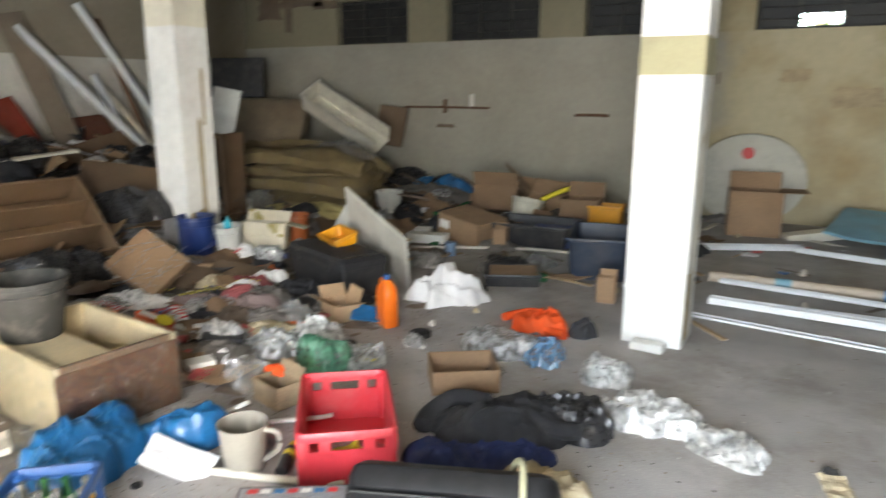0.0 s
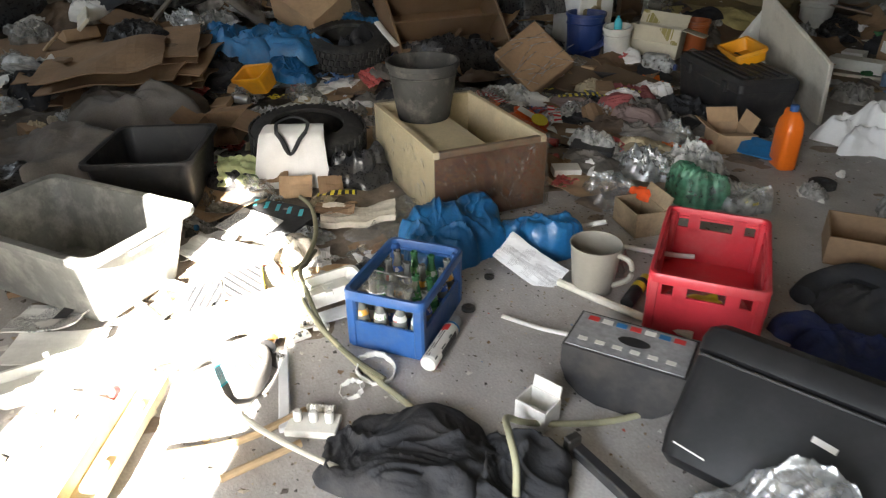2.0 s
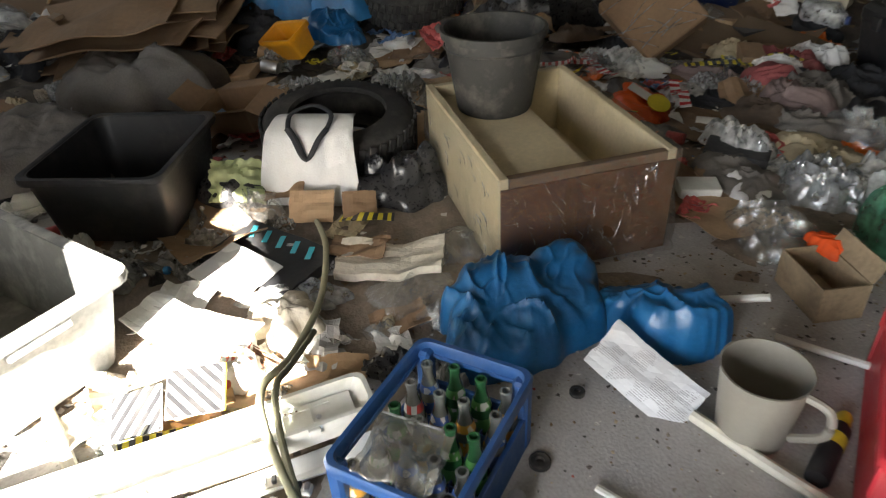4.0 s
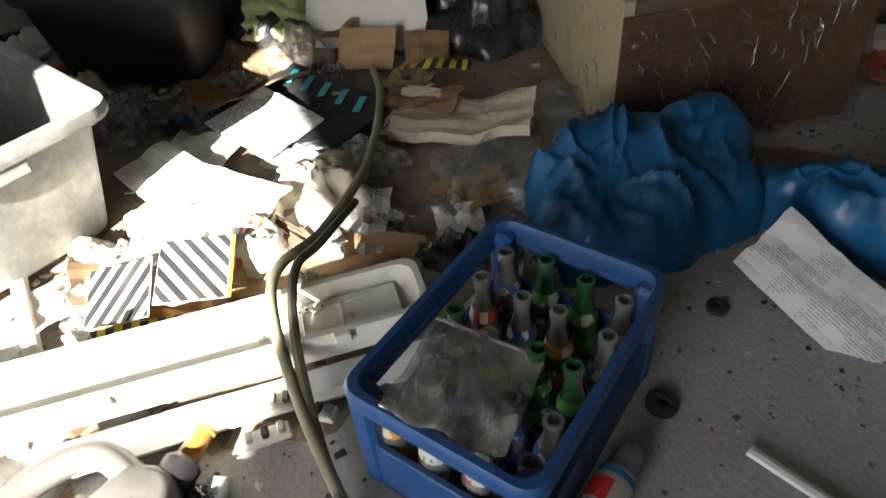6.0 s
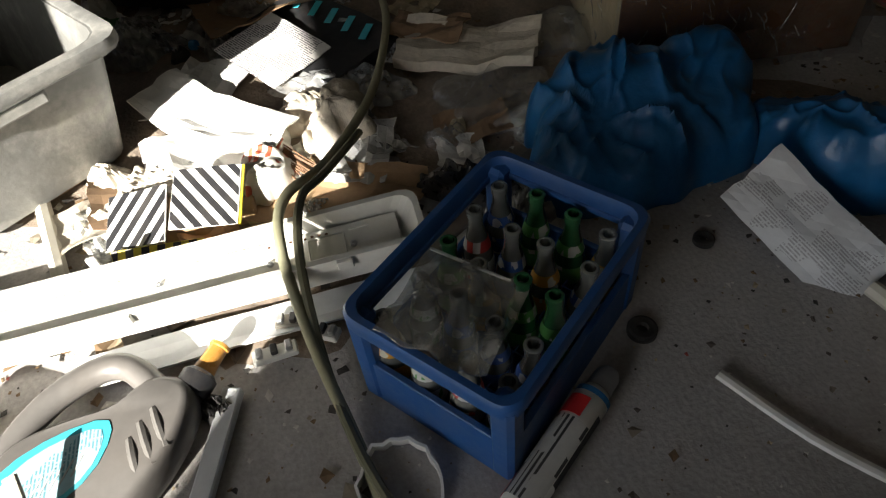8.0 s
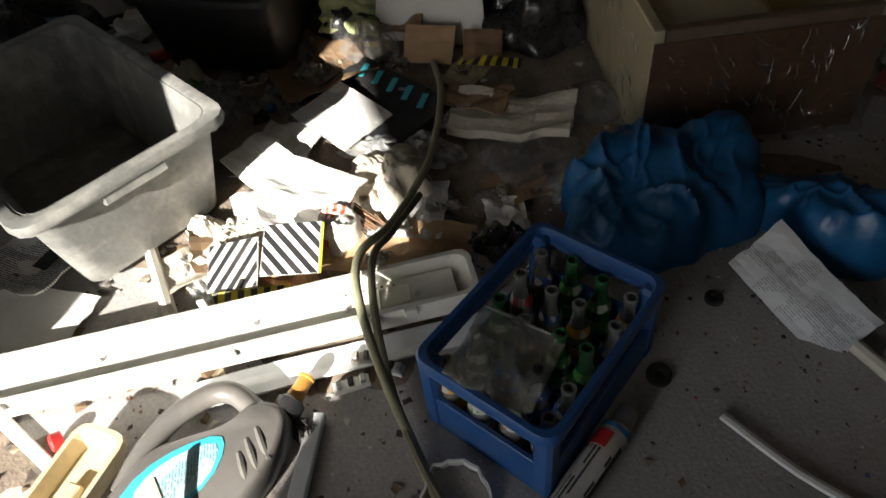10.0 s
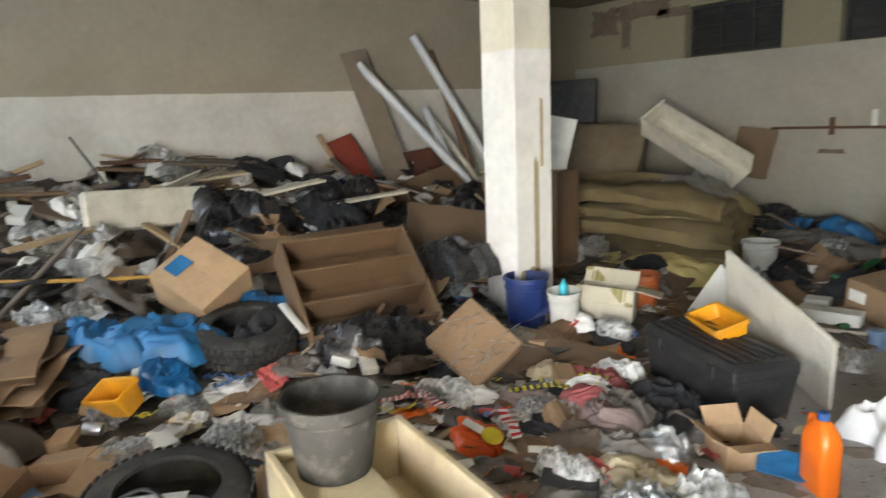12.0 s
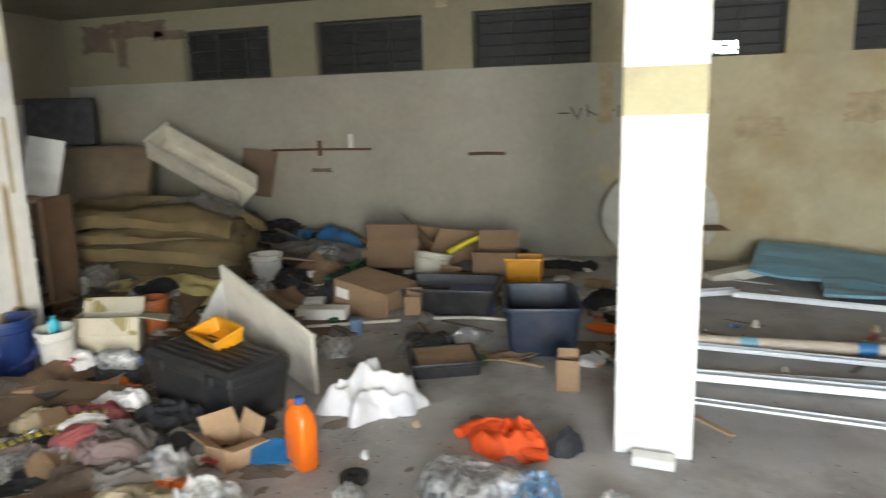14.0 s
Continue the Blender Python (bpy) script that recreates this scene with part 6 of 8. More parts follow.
part("tray", tub(0.55, 0.11, 0.05, 0.95, 0.004, 0.006, 0.03), CREAM, lamp2)
for x in (-0.15, 0.1):
    part("clip", bx(0.04, 0.03, 0.02, 0.003), CREAM, lamp2, m=pose(x, 0, 0.005))
solo("plastic_strip", sheet(0.7, 0.07, 0.006, 5, 0.008, 0, 12, 3), RAIL, pose(-1.2, 1.52, 0.01, 0, 0, 92), "flat white plastic strip under the hose", "plastic strip")

for k, (x, y, a, ln) in enumerate(((-1.19, 1.57, 80, 0.07), (-1.15, 1.62, 60, 0.06), (-1.13, 1.53, 95, 0.08))):
    tb = thing("terminal_block", pose(x, y, 0.012, 0, 0, a), "broken white lamp holder fitting on the floor", "fitting")
    part("base", bx(ln, 0.028, 0.014, 0.002), WHITE if k else BEIGEP, tb)
    for q in range(3):
        part("contact", bx(0.012, 0.02, 0.012, 0.002), (METAL, BLACK)[q % 2], tb, m=pose(-ln / 3 + q * ln / 3, 0, 0.014))

# grey fluid bottle lying in the sun
fb = thing("fluid_bottle", pose(-1.0, 1.22, 0.002), "grey washer fluid bottle with turquoise label, lying on the floor", "bottle")
outline = [(-0.09, 0.18), (-0.05, 0.185), (0.03, 0.155), (0.10, 0.10), (0.19, -0.02), (0.23, -0.13), (0.15, -0.22), (0.07, -0.2), (0.0, -0.145), (-0.05, -0.105), (-0.066, -0.02), (-0.07, 0.065), (-0.115, 0.115)]


def rounder(points, times=2):
    for _ in range(times):
        points = [q for (x0, y0), (x1, y1) in zip(points, points[1:] + points[:1]) for q in ((0.75 * x0 + 0.25 * x1, 0.75 * y0 + 0.25 * y1), (0.25 * x0 + 0.75 * x1, 0.25 * y0 + 0.75 * y1))]
    return points


def inset(points, f, cx=0.03, cy=0.0):
    return [(cx + (x - cx) * f, cy + (y - cy) * f) for x, y in points]


ring = rounder(outline)
part("body", loft([(inset(ring, 0.9), 0.0), (inset(ring, 0.98), 0.012), (ring, 0.03), (ring, 0.045), (inset(ring, 0.985), 0.062), (inset(ring, 0.95), 0.072), (inset(ring, 0.89), 0.077)]), GREYB, fb, smooth=True)
leaf = rounder([(-0.045, 0.05), (-0.01, 0.06), (0.05, 0.035), (0.09, -0.02), (0.11, -0.11), (0.06, -0.15), (0.0, -0.105), (-0.035, -0.03)], 1)
label = part("label", loft([(leaf, 0.0765), (leaf, 0.0785)]), TEAL, fb, "turquoise label with fine print")
part("label_field", loft([(inset(leaf, 0.8), 0.0786), (inset(leaf, 0.8), 0.0792)]), printed("pale turquoise label", (0.42, 0.62, 0.68), (0.12, 0.3, 0.36), 170, 90, 18, 0.6, 0.4), label, "pale printed field")
for k in range(7):
    part("print_line", bx(0.05 - 0.005 * abs(k - 3), 0.003, 0.0006, 0), mat("print grey"), label, m=pose(0.03 + 0.006 * k, 0.01 - 0.015 * k, 0.0793, 0, 0, -25))
part("handle", tube([(0.02, -0.15, 0.045), (-0.05, -0.115, 0.052), (-0.115, -0.06, 0.055), (-0.155, 0.015, 0.055), (-0.145, 0.07, 0.052), (-0.085, 0.12, 0.045)], 0.024, 10, 6), GREYB, fb, smooth=True)
tip = axes((-0.075, 0.165, 0.04), (-0.05, 0.036, 0.004), (0, 0, 1))
part("collar", lathe([(0, 0), (0.03, 0), (0.031, 0.006), (0.031, 0.034), (0.022, 0.042), (0, 0.042)], 20), BLACK, fb, "black ribbed collar", m=tip @ pose(0, 0, 0, 0, 90, 0), smooth=True)
part("neck", lathe([(0, 0), (0.02, 0), (0.017, 0.03), (0.0165, 0.05), (0.019, 0.052), (0.019, 0.058), (0.014, 0.06), (0, 0.055)], 18), mat("amber plastic", (0.55, 0.27, 0.06), 0.3), fb, "amber neck", m=tip @ pose(0.04, 0, 0, 0, 90, 0), smooth=True)
for a, b in (((-0.04, 0.12), (0.03, 0.14)), ((-0.02, 0.10), (0.055, 0.122)), ((0.005, 0.085), (0.07, 0.1))):
    part("grip_rib", tube([(a[0], a[1], 0.072), ((a[0] + b[0]) / 2, (a[1] + b[1]) / 2, 0.075), (b[0], b[1], 0.068)], 0.0075, 8, 3), GREYB, fb, smooth=True)

# sheets of paper and card
S = [
    ("paper_sheet", axes((-1.095, 2.53, 0.05), (0.225, 0.115, -0.105), (0.5, -0.22, 0.83)), 0.29, 0.15, 0.002, 81, 0.01, 0.008, INKFINE, "white printed leaflet, creased, on the concrete", "paper"),
    ("clipboard", axes((-2.05, 1.604, 0.062), (0.192, 0.139, -0.023), (0.1, 0.0, 1)), 0.24, 0.20, 0.004, 82, 0.003, 0.0, INKED, "white printed card on the litter", "card"),
    ("striped_box_lid", pose(-2.12, 1.72, 0.01, 3, 0, 34), 0.42, 0.26, 0.04, 83, 0.004, 0.0, BLACK, "black box lid with turquoise stripes", "box lid"),
    ("foam_board", pose(-1.92, 2.10, 0.005, 0, 0, 66), 0.36, 0.2, 0.03, 84, 0.03, 0.02, PLASTER, "broken plasterboard piece with torn paper", "plasterboard"),
    ("cardboard_sheet", pose(-2.36, 1.93, 0.06, 40, 0, 66), 0.17, 0.13, 0.004, 85, 0.01, 0.0, CARD2, "tan cardboard piece leaning by the shirt", "cardboard"),
    ("cardboard_sheet", pose(-2.30, 2.10, 0.05, 35, 10, 80), 0.13, 0.12, 0.004, 86, 0.01, 0.0, CARD, "torn brown cardboard scrap by the tyre", "cardboard"),
    ("cardboard_sheet", pose(-2.55, 1.85, 0.08, 30, -10, 60), 0.22, 0.14, 0.004, 87, 0.02, 0.0, CARD, "brown cardboard scrap by the shirt", "cardboard"),
    ("magazine", pose(-0.311, 1.574, 0.002, 0, 0, 25), 0.26, 0.16, 0.006, 88, 0.01, 0.01, printed("printed page", (0.62, 0.62, 0.62), (0.5, 0.06, 0.04), 40, 16, 14, 0.45), "crumpled printed brochure under the trousers", "magazine"),
    ("magazine", pose(-1.70, 0.745, 0.01, 0, -6, 55), 0.34, 0.22, 0.005, 89, 0.02, 0.04, INKED, "open printed booklet by the grey tub", "magazine"),
    ("paper_sheet", pose(-1.53, 0.74, 0.006, 0, 0, 62), 0.34, 0.20, 0.003, 189, 0.01, 0.01, PAPER, "plain white sheet under the booklet", "paper"),
    ("white_board", pose(-1.80, 1.42, 0.05, 6, 8, 36), 0.40, 0.15, 0.006, 92, 0.02, 0.01, PAPER, "bent white sheet in the sun", "sheet"),
    # The next four pale sheets are added to widen the overexposed sun patch.
    ("paper_sheet", pose(-1.96, 1.40, 0.02, 3, 5, -30), 0.26, 0.18, 0.003, 193, 0.03, 0.02, PAPER, "crumpled white sheet in the sun", "paper"),
    ("paper_sheet", pose(-1.70, 1.36, 0.02, -4, 4, 12), 0.22, 0.16, 0.003, 194, 0.03, 0.02, PAPER, "white wrapping paper beside the striped box", "paper"),
    ("paper_sheet", pose(-1.63, 1.66, 0.012, 3, -3, 10), 0.18, 0.12, 0.004, 196, 0.02, 0.01, PAPER, "torn white card under the twine", "card"),
    ("paper_sheet", pose(-1.60, 1.17, 0.004, 0, 2, 120), 0.2, 0.14, 0.004, 197, 0.02, 0.01, PLASTER, "flake of plasterboard paper by the tub", "plasterboard"),
    ("white_board", pose(-1.74, 1.50, 0.075, 4, 4, 52), 0.26, 0.13, 0.005, 192, 0.02, 0.01, PAPER, "creased white card in the sun", "card"),
    ("brown_board", pose(-3.02, 4.62, 0.06, 14, 8, 22), 0.85, 0.5, 0.02, 93, 0.006, 0.0, BROWNP, "brown hardboard lying before the pillar", "board"),
    ("brown_board", pose(-5.0, 5.2, 0.62, 38, 10, 60), 0.75, 0.6, 0.02, 94, 0.006, 0.0, BROWNP, "dark brown board leaning on the heap", "board"),
    ("white_plate", pose(-2.38, 6.78, 0.03, 0, 0, 12), 0.42, 0.16, 0.09, 95, 0.0, 0.0, WHITE, "white plastic strip box", "strip"),
    ("cardboard_sheet", pose(-3.75, 4.55, 0.1, 70, 0, 25), 0.16, 0.3, 0.006, 96, 0.004, 0.0, CARD2, "tan cardboard strip before the barrel", "cardboard"),
]
made = {}
for name, m, w, d, th, seed, wave, curl, material, label, cat in S:
    made[seed] = solo(name, sheet(w, d, th, seed, wave, curl, ragged=0.04), material, m, label, cat)
for k in range(5):
    part("stripe", bx(0.02, 0.07, 0.001, 0), TEAL, made[83], "turquoise stripe", m=pose(-0.15 + 0.07 * k, 0.075, 0.046, 0, 0, 28))
part("picture", bx(0.055, 0.08, 0.0006, 0), BLACK, made[89], "dark printed picture", m=pose(0.05, 0.02, 0.036))


def clip_band(points, axis, limit, keep_above):
    """Cut a convex outline along one line."""
    out = []
    inside = lambda q: (q[axis] >= limit) == keep_above or q[axis] == limit
    for a, b in zip(points, points[1:] + points[:1]):
        if inside(a):
            out.append(a)
        if inside(a) != inside(b):
            f = (limit - a[axis]) / (b[axis] - a[axis])
            out.append(tuple(a[k] + (b[k] - a[k]) * f for k in (0, 1)))
    return out


def striped_panel(parent, m, w, d, wide, slant, base, ink, name="panel"):
    """A stiff card panel with slanting printed bands, cut to its outline."""
    card = part(name, bx(w, d, 0.004, 0.001), base, parent, m=m)
    lean = d * slant
    x = -w / 2 - abs(lean)
    while x < w / 2 + abs(lean):
        band = [(x, -d / 2), (x + wide, -d / 2), (x + wide + lean, d / 2), (x + lean, d / 2)]
        band = clip_band(clip_band(band, 0, -w / 2 + 0.002, True), 0, w / 2 - 0.002, False) if band else band
        if len(band) > 2:
            part("stripe", loft([(band, 0.0), (band, 0.0008)]), ink, card, "dark hazard stripe", m=pose(0, 0, 0.0042))
        x += 2 * wide
    return card


hz = thing("hazard_box", pose(-1.50, 1.40, 0.0, 0, 0, 0), "crushed white box with black hazard stripes and yellow edge", "box")
HZ = Matrix.Translation((1.50, -1.40, 0.0))
part("core", bx(0.10, 0.20, 0.05, 0.004), CARD2, hz, m=pose(-0.03, 0.02, 0))
striped_panel(hz, HZ @ axes((-1.508, 1.431, 0.085), (0.037, 0.144, 0.01), (0.4, 0.0, 1.0)), 0.15, 0.135, 0.018, -0.9, PAPER, BLACK)
striped_panel(hz, HZ @ axes((-1.515, 1.28, 0.06), (0.03, 0.14, 0.03), (0.35, -0.1, 1.0)), 0.14, 0.13, 0.018, 0.7, PAPER, BLACK, "flap")
striped_panel(hz, HZ @ axes((-1.425, 1.32, 0.03), (0.02, 0.19, 0.0), (0.85, 0.0, 0.5)), 0.19, 0.05, 0.016, 0.25, LEMON, BLACK, "edge")
part("yellow_edge", bx(0.006, 0.135, 0.005, 0.001), LEMON, hz, m=HZ @ axes((-1.49, 1.506, 0.086), (0.037, 0.144, 0.01), (0.4, 0.0, 1.0)))
jar = thing("jar", pose(-1.395, 1.50, 0.027, 0, 90, 75), "small white jar with a green label, lying", "jar")
part("body", lathe([(0, 0), (0.024, 0), (0.026, 0.004), (0.026, 0.06), (0.02, 0.066), (0, 0.066)], 18), WHITE, jar, smooth=True)
part("label", loft([(loop_round(0.0265, 18), 0.012), (loop_round(0.0265, 18), 0.05)], (False, False)), printed("jar label", (0.5, 0.62, 0.4), (0.05, 0.25, 0.06), 90, 50, 30, 0.6), jar, "green printed label", smooth=True)


def twine_bundle():
    r = random.Random(15)
    pieces = []
    for k in range(16):
        o = r.gauss(0, 0.011)
        pts = [(-0.15 + 0.06 * j, o * (0.5 + 0.25 * j) + 0.012 * noise.noise((j * 0.7, k * 3.1, 1)) - 0.03 * math.sin(j * 0.7), 0.012 + 0.03 * math.sin(0.6 * j + 0.4) + 0.004 * r.random()) for j in range(6)]
        pieces.append((tube(pts, 0.0018, 5, 3), Matrix()))
    return join(*pieces)


solo("twine_bundle", twine_bundle(), mat("sisal twine", (0.20, 0.11, 0.06), 0.9, var=0.4, scale=30), axes((-1.70, 1.585, 0.02), (0.27, 0.12, 0.0), (0, 0, 1)), "frayed bundle of brown sisal twine", "twine", smooth=True)


def lettering(name, words, size, material, parent, m, label):
    """Flat printed letters in the built-in font, as a mesh."""
    curve = bpy.data.curves.new(name, "FONT")
    curve.body, curve.size, curve.extrude, curve.align_x = words, size, 0.0004, "CENTER"
    ghost = bpy.data.objects.new(name, curve)
    me = bpy.data.meshes.new_from_object(ghost)
    bpy.data.objects.remove(ghost)
    me.materials.append(material)
    ob = new(name, me)
    ob.parent = parent
    ob.matrix_basis = m
    tagged(ob, label)
    return ob


egg = thing("egg_bag", axes((-2.625, 1.70, 0.085), (0.24, 0.97, -0.12), (0.69, -0.17, 0.70)), "crumpled pale green printed food bag", "bag")
egg_film = part("film", sheet(0.21, 0.17, 0.012, 64, 0.03, -0.02, 22, 18, 3.0, 0.12, 0.022), mat("pale green bag", (0.42, 0.47, 0.24), 0.42, var=0.25, scale=14, dirt=0.25), egg, smooth=50)
DARKPRINT = mat("dark green print", (0.03, 0.08, 0.03), 0.6)
egg_print = part("print_field", bx(0.15, 0.05, 0.001, 0), mat("green bag print"), egg_film, "green printed field", m=pose(0.02, -0.045, 0.049))
lettering("lettering", "NA WOLNYM", 0.021, DARKPRINT, egg_film, pose(0.0, 0.02, 0.052), "dark printed words")
lettering("lettering", "WYBIEGU", 0.021, DARKPRINT, egg_film, pose(0.0, -0.002, 0.052), "dark printed words")
for x in (-0.01, 0.045, 0.075):
    part("egg_print", lathe([(0, 0), (0.012, 0), (0.012, 0.001), (0, 0.001)], 14), mat("printed egg", (0.6, 0.25, 0.12), 0.6), egg_film, "small printed egg", m=pose(x, -0.045, 0.0502))
part("back_film", cloth_heap(0.2, 0.14, 0.07, 640, 44, 20), GREENB, egg, m=pose(0.03, 0.0, -0.05), smooth=60)
pet = thing("plastic_bottle", pose(-2.215, 1.377, 0.03, 0, 84, 60), "crushed clear plastic bottle with a blue cap", "bottle")
part("bottle_body", lathe([(0, 0), (0.028, 0), (0.032, 0.01), (0.030, 0.07), (0.032, 0.12), (0.015, 0.165), (0.012, 0.17), (0.012, 0.18), (0, 0.18)], 22, 0.01, 4), CLEAR, pet, m=pose(0, 0, -0.18), smooth=50)
part("cap", lathe([(0, 0), (0.0145, 0), (0.0145, 0.014), (0.012, 0.017), (0, 0.017)], 18), BLUET, pet, "blue screw cap", m=pose(0, 0, 0.0), smooth=40)
solo("stick", tube([(-2.533, 2.207, 0.02), (-2.470, 2.326, 0.021), (-2.407, 2.445, 0.02)], 0.014, 8, 4, 0.6), WHITE, Matrix(), "white plastic strip by the cabinet", "stick")
solo("cardboard_sheet", sheet(0.2, 0.14, 0.004, 287, 0.02, 0.01, 12, 8, 3, 0.1), CARD, pose(-2.02, 2.02, 0.045, 0, 0, 60), "torn brown cardboard on the plasterboard", "cardboard")

# film-wrapped cardboard packet, tilted
PK = axes((-3.2, 4.06, 0.29), (0.79, 0.27, -0.55), (0.6, -0.45, 0.66)) @ pose(-0.28, -0.22, -0.05)
pk = thing("wrapped_packet", PK, "film-wrapped brown cardboard packet leaning on the litter", "packet")
part("cardboard", bx(0.44, 0.40, 0.1, 0.01), CARD, pk, m=pose(0.28, 0.22, 0))
rc = random.Random(6)
# Highlights of the packet's film, put in as pale strips on its top.
for k in range(16):
    ln = rc.uniform(0.05, 0.3)
    part("film_crease", tube([(-ln / 2, 0, 0), (0, 0.006, 0.003), (ln / 2, 0, 0)], rc.uniform(0.0015, 0.003), 5, 3), FOILM, pk, "silvery strip laid in as a glint on a film crease", m=pose(0.28 + rc.uniform(-0.18, 0.18), 0.22 + rc.uniform(-0.18, 0.18), 0.102, 0, 0, rc.gauss(60, 25)))

# flattened cardboard in layers
rnd = random.Random(9)
for k in range(9):
    solo("cardboard_sheet", sheet(rnd.uniform(0.8, 1.25), rnd.uniform(0.6, 0.9), 0.007, 100 + k, 0.06, -0.03, 14, 10, 2.2, 0.03), CARD if k % 3 else CARDD, pose(-4.45 + rnd.uniform(-0.2, 0.2), 1.42 + rnd.uniform(-0.2, 0.2), 0.16 + 0.03 * k, 3, -7, rnd.uniform(60, 90)), "flattened brown cardboard sheet in a loose stack", "cardboard", "flattened cardboard stack")

# yellow box, small round things
container("tray", pose(-3.95, 2.22, 0.17, 25, -10, 30), 0.26, 0.16, 0.14, YELLOW, "orange yellow plastic storage bin in the litter", "bin", 0.85, 0.02, 0.01)
container("tray", pose(-0.86, 8.05, 0.02, 0, 0, 5), 0.34, 0.26, 0.34, YELLOW, "bright yellow plastic crate behind the tub", "crate", 0.95, 0.02, 0.01)
for x, y, r, label in ((-1.16, 2.37, 0.021, "black rubber ring on the floor"), (-1.0, 2.17, 0.027, "black plastic cap on the floor"), (-1.05, 4.42, 0.07, "round dark drain cover lid on the floor"), (-1.36, 4.05, 0.05, "dark round cap on the floor")):
    solo("ring", loft([(loop_round(r, 24), 0.0), (loop_round(r, 24), r * 0.4), (loop_round(r * 0.8, 24), r * 0.5), (loop_round(r * 0.4, 24), r * 0.5), (loop_round(r * 0.35, 24), 0.004)]), RUBBER, pose(x, y, 0.0), label, "cap")
solo("screw_top", lathe([(0, 0), (0.02, 0), (0.02, 0.02), (0.015, 0.024), (0, 0.024)], 18), REDP, pose(-1.15, 0.91, 0.02, 70, 0, 30), "red screw cap in the sun", "cap")
solo("tape_ring", loft([(loop_round(0.055, 28, 0.01, 2), 0), (loop_round(0.055, 28, 0.01, 2), 0.03), (loop_round(0.051, 28, 0.01, 2), 0.03), (loop_round(0.051, 28, 0.01, 2), 0)], (False, False)), PAPER, pose(-0.835, 1.70, 0.0, 0, 8, 0) @ Matrix.Diagonal((1.4, 1.2, 0.8, 1)), "torn white paper ring by the crate", "paper ring")
solo("tape_ring", loft([(loop_round(0.04, 28, 0.01, 5), 0), (loop_round(0.04, 28, 0.01, 5), 0.02), (loop_round(0.037, 28, 0.01, 5), 0.02), (loop_round(0.037, 28, 0.01, 5), 0)], (False, False)), PAPER, pose(-0.78, 1.59, 0.0, 20), "white paper ring by the crate", "paper ring")
ef = thing("fuse_holder", pose(-0.68, 1.42, 0.0, 0, 0, 55), "white plastic electrical fittings on the floor", "fitting")
part("base", bx(0.16, 0.09, 0.025, 0.003), WHITE, ef)
for k in range(3):
    part("terminal", lathe([(0, 0), (0.014, 0), (0.014, 0.03), (0.01, 0.035), (0, 0.035)], 12), WHITE, ef, m=pose(-0.05 + 0.05 * k, 0.01, 0.025))
part("coil", lathe([(0.013 + 0.003 * (k % 2), 0.006 * k) for k in range(16)], 12), WHITE, ef, "ribbed white sleeve", m=pose(-0.04, 0.07, 0.016, 0, 90, 0))

# ---------------------------------------------------------------- along the far wall and on the right
dish = thing("satellite_dish", pose(0.38, 9.70, 0.0, 0, 0, 0), "large white satellite dish leaning on the wall", "satellite dish")
prof = [(0.0008, 0.0), (0.2, 0.012), (0.4, 0.05), (0.55, 0.1), (0.62, 0.13), (0.63, 0.125), (0.55, 0.09), (0.4, 0.04), (0.2, 0.002), (0.0008, -0.01)]
part("reflector", lathe(prof, 48), mat("dish paint", (0.50, 0.49, 0.42), 0.5, var=0.12, dirt=0.35), dish, m=pose(0, 0.10, 0.525, 80, 0, 0) @ Matrix.Diagonal((1, 0.85, 1, 1)), smooth=True)
part("emblem", lathe([(0, 0), (0.07, 0), (0.07, 0.004), (0, 0.004)], 24), REDP, dish, "round red emblem", m=pose(-0.03, 0.0, 0.85, 80, 0, 0))
solo("blue_board", sheet(1.9, 0.9, 0.03, 3, 0.05, 0.02, 14, 8), BLUEPANEL, pose(2.25, 9.0, 0.12, 10, 4, -14), "pale blue panels stacked on the floor", "panel")
solo("blue_board", sheet(1.6, 0.7, 0.03, 4, 0.05, 0.02, 14, 8), BLUEPANEL, pose(2.6, 8.45, 0.05, 4, 0, -8), "pale blue panel on the floor", "panel")
solo("white_board", bx(0.72, 0.2, 0.1, 0.005), WOODW, pose(1.2, 9.1, 0.0, 0, -8, 22), "short white board leaning by the dish", "board")


def rail_profile(a, b, w, h, label):
    a, b = Vector(a), Vector(b)
    n = (b - a).length
    ob = thing("metal_rail", axes(a, b - a, (0, 0, 1)), label, "rail")
    part("web", bx(n, w, 0.006, 0.001), RAIL, ob, m=pose(n / 2, 0, 0))
    for s in (-1, 1):
        part("flange", bx(n, 0.006, h, 0.001), RAIL, ob, m=pose(n / 2, s * (w / 2 + 0.004), 0))
    return ob


for a, b, w, h, label in (((0.5, 6.03, 0.03), (3.6, 5.95, 0.0), 0.07, 0.05, "long white window profile on the floor"), ((0.5, 6.12, 0.0), (3.8, 6.2, 0.0), 0.06, 0.05, "white window profile beside another"), ((0.5, 6.62, 0.04), (3.5, 6.42, 0.0), 0.05, 0.03, "narrow white rail on the floor"), ((-0.4, 7.72, 0.0), (1.06, 8.3, 0.03), 0.08, 0.05, "short white rail by the dish"), ((1.0, 8.1, 0.05), (3.6, 7.6, 0.02), 0.05, 0.04, "white rail on the blue panels"), ((0.4, 5.75, 0.0), (3.5, 5.35, 0.0), 0.06, 0.015, "flat grey strip on the floor")):
    rail_profile(a, b, w, h, label)
ct = thing("cardboard_tube", axes((0.4, 6.74, 0.05), (3.1, 0.1, 0), (0, 0, 1)), "long cardboard tube with blue and white bands", "tube")
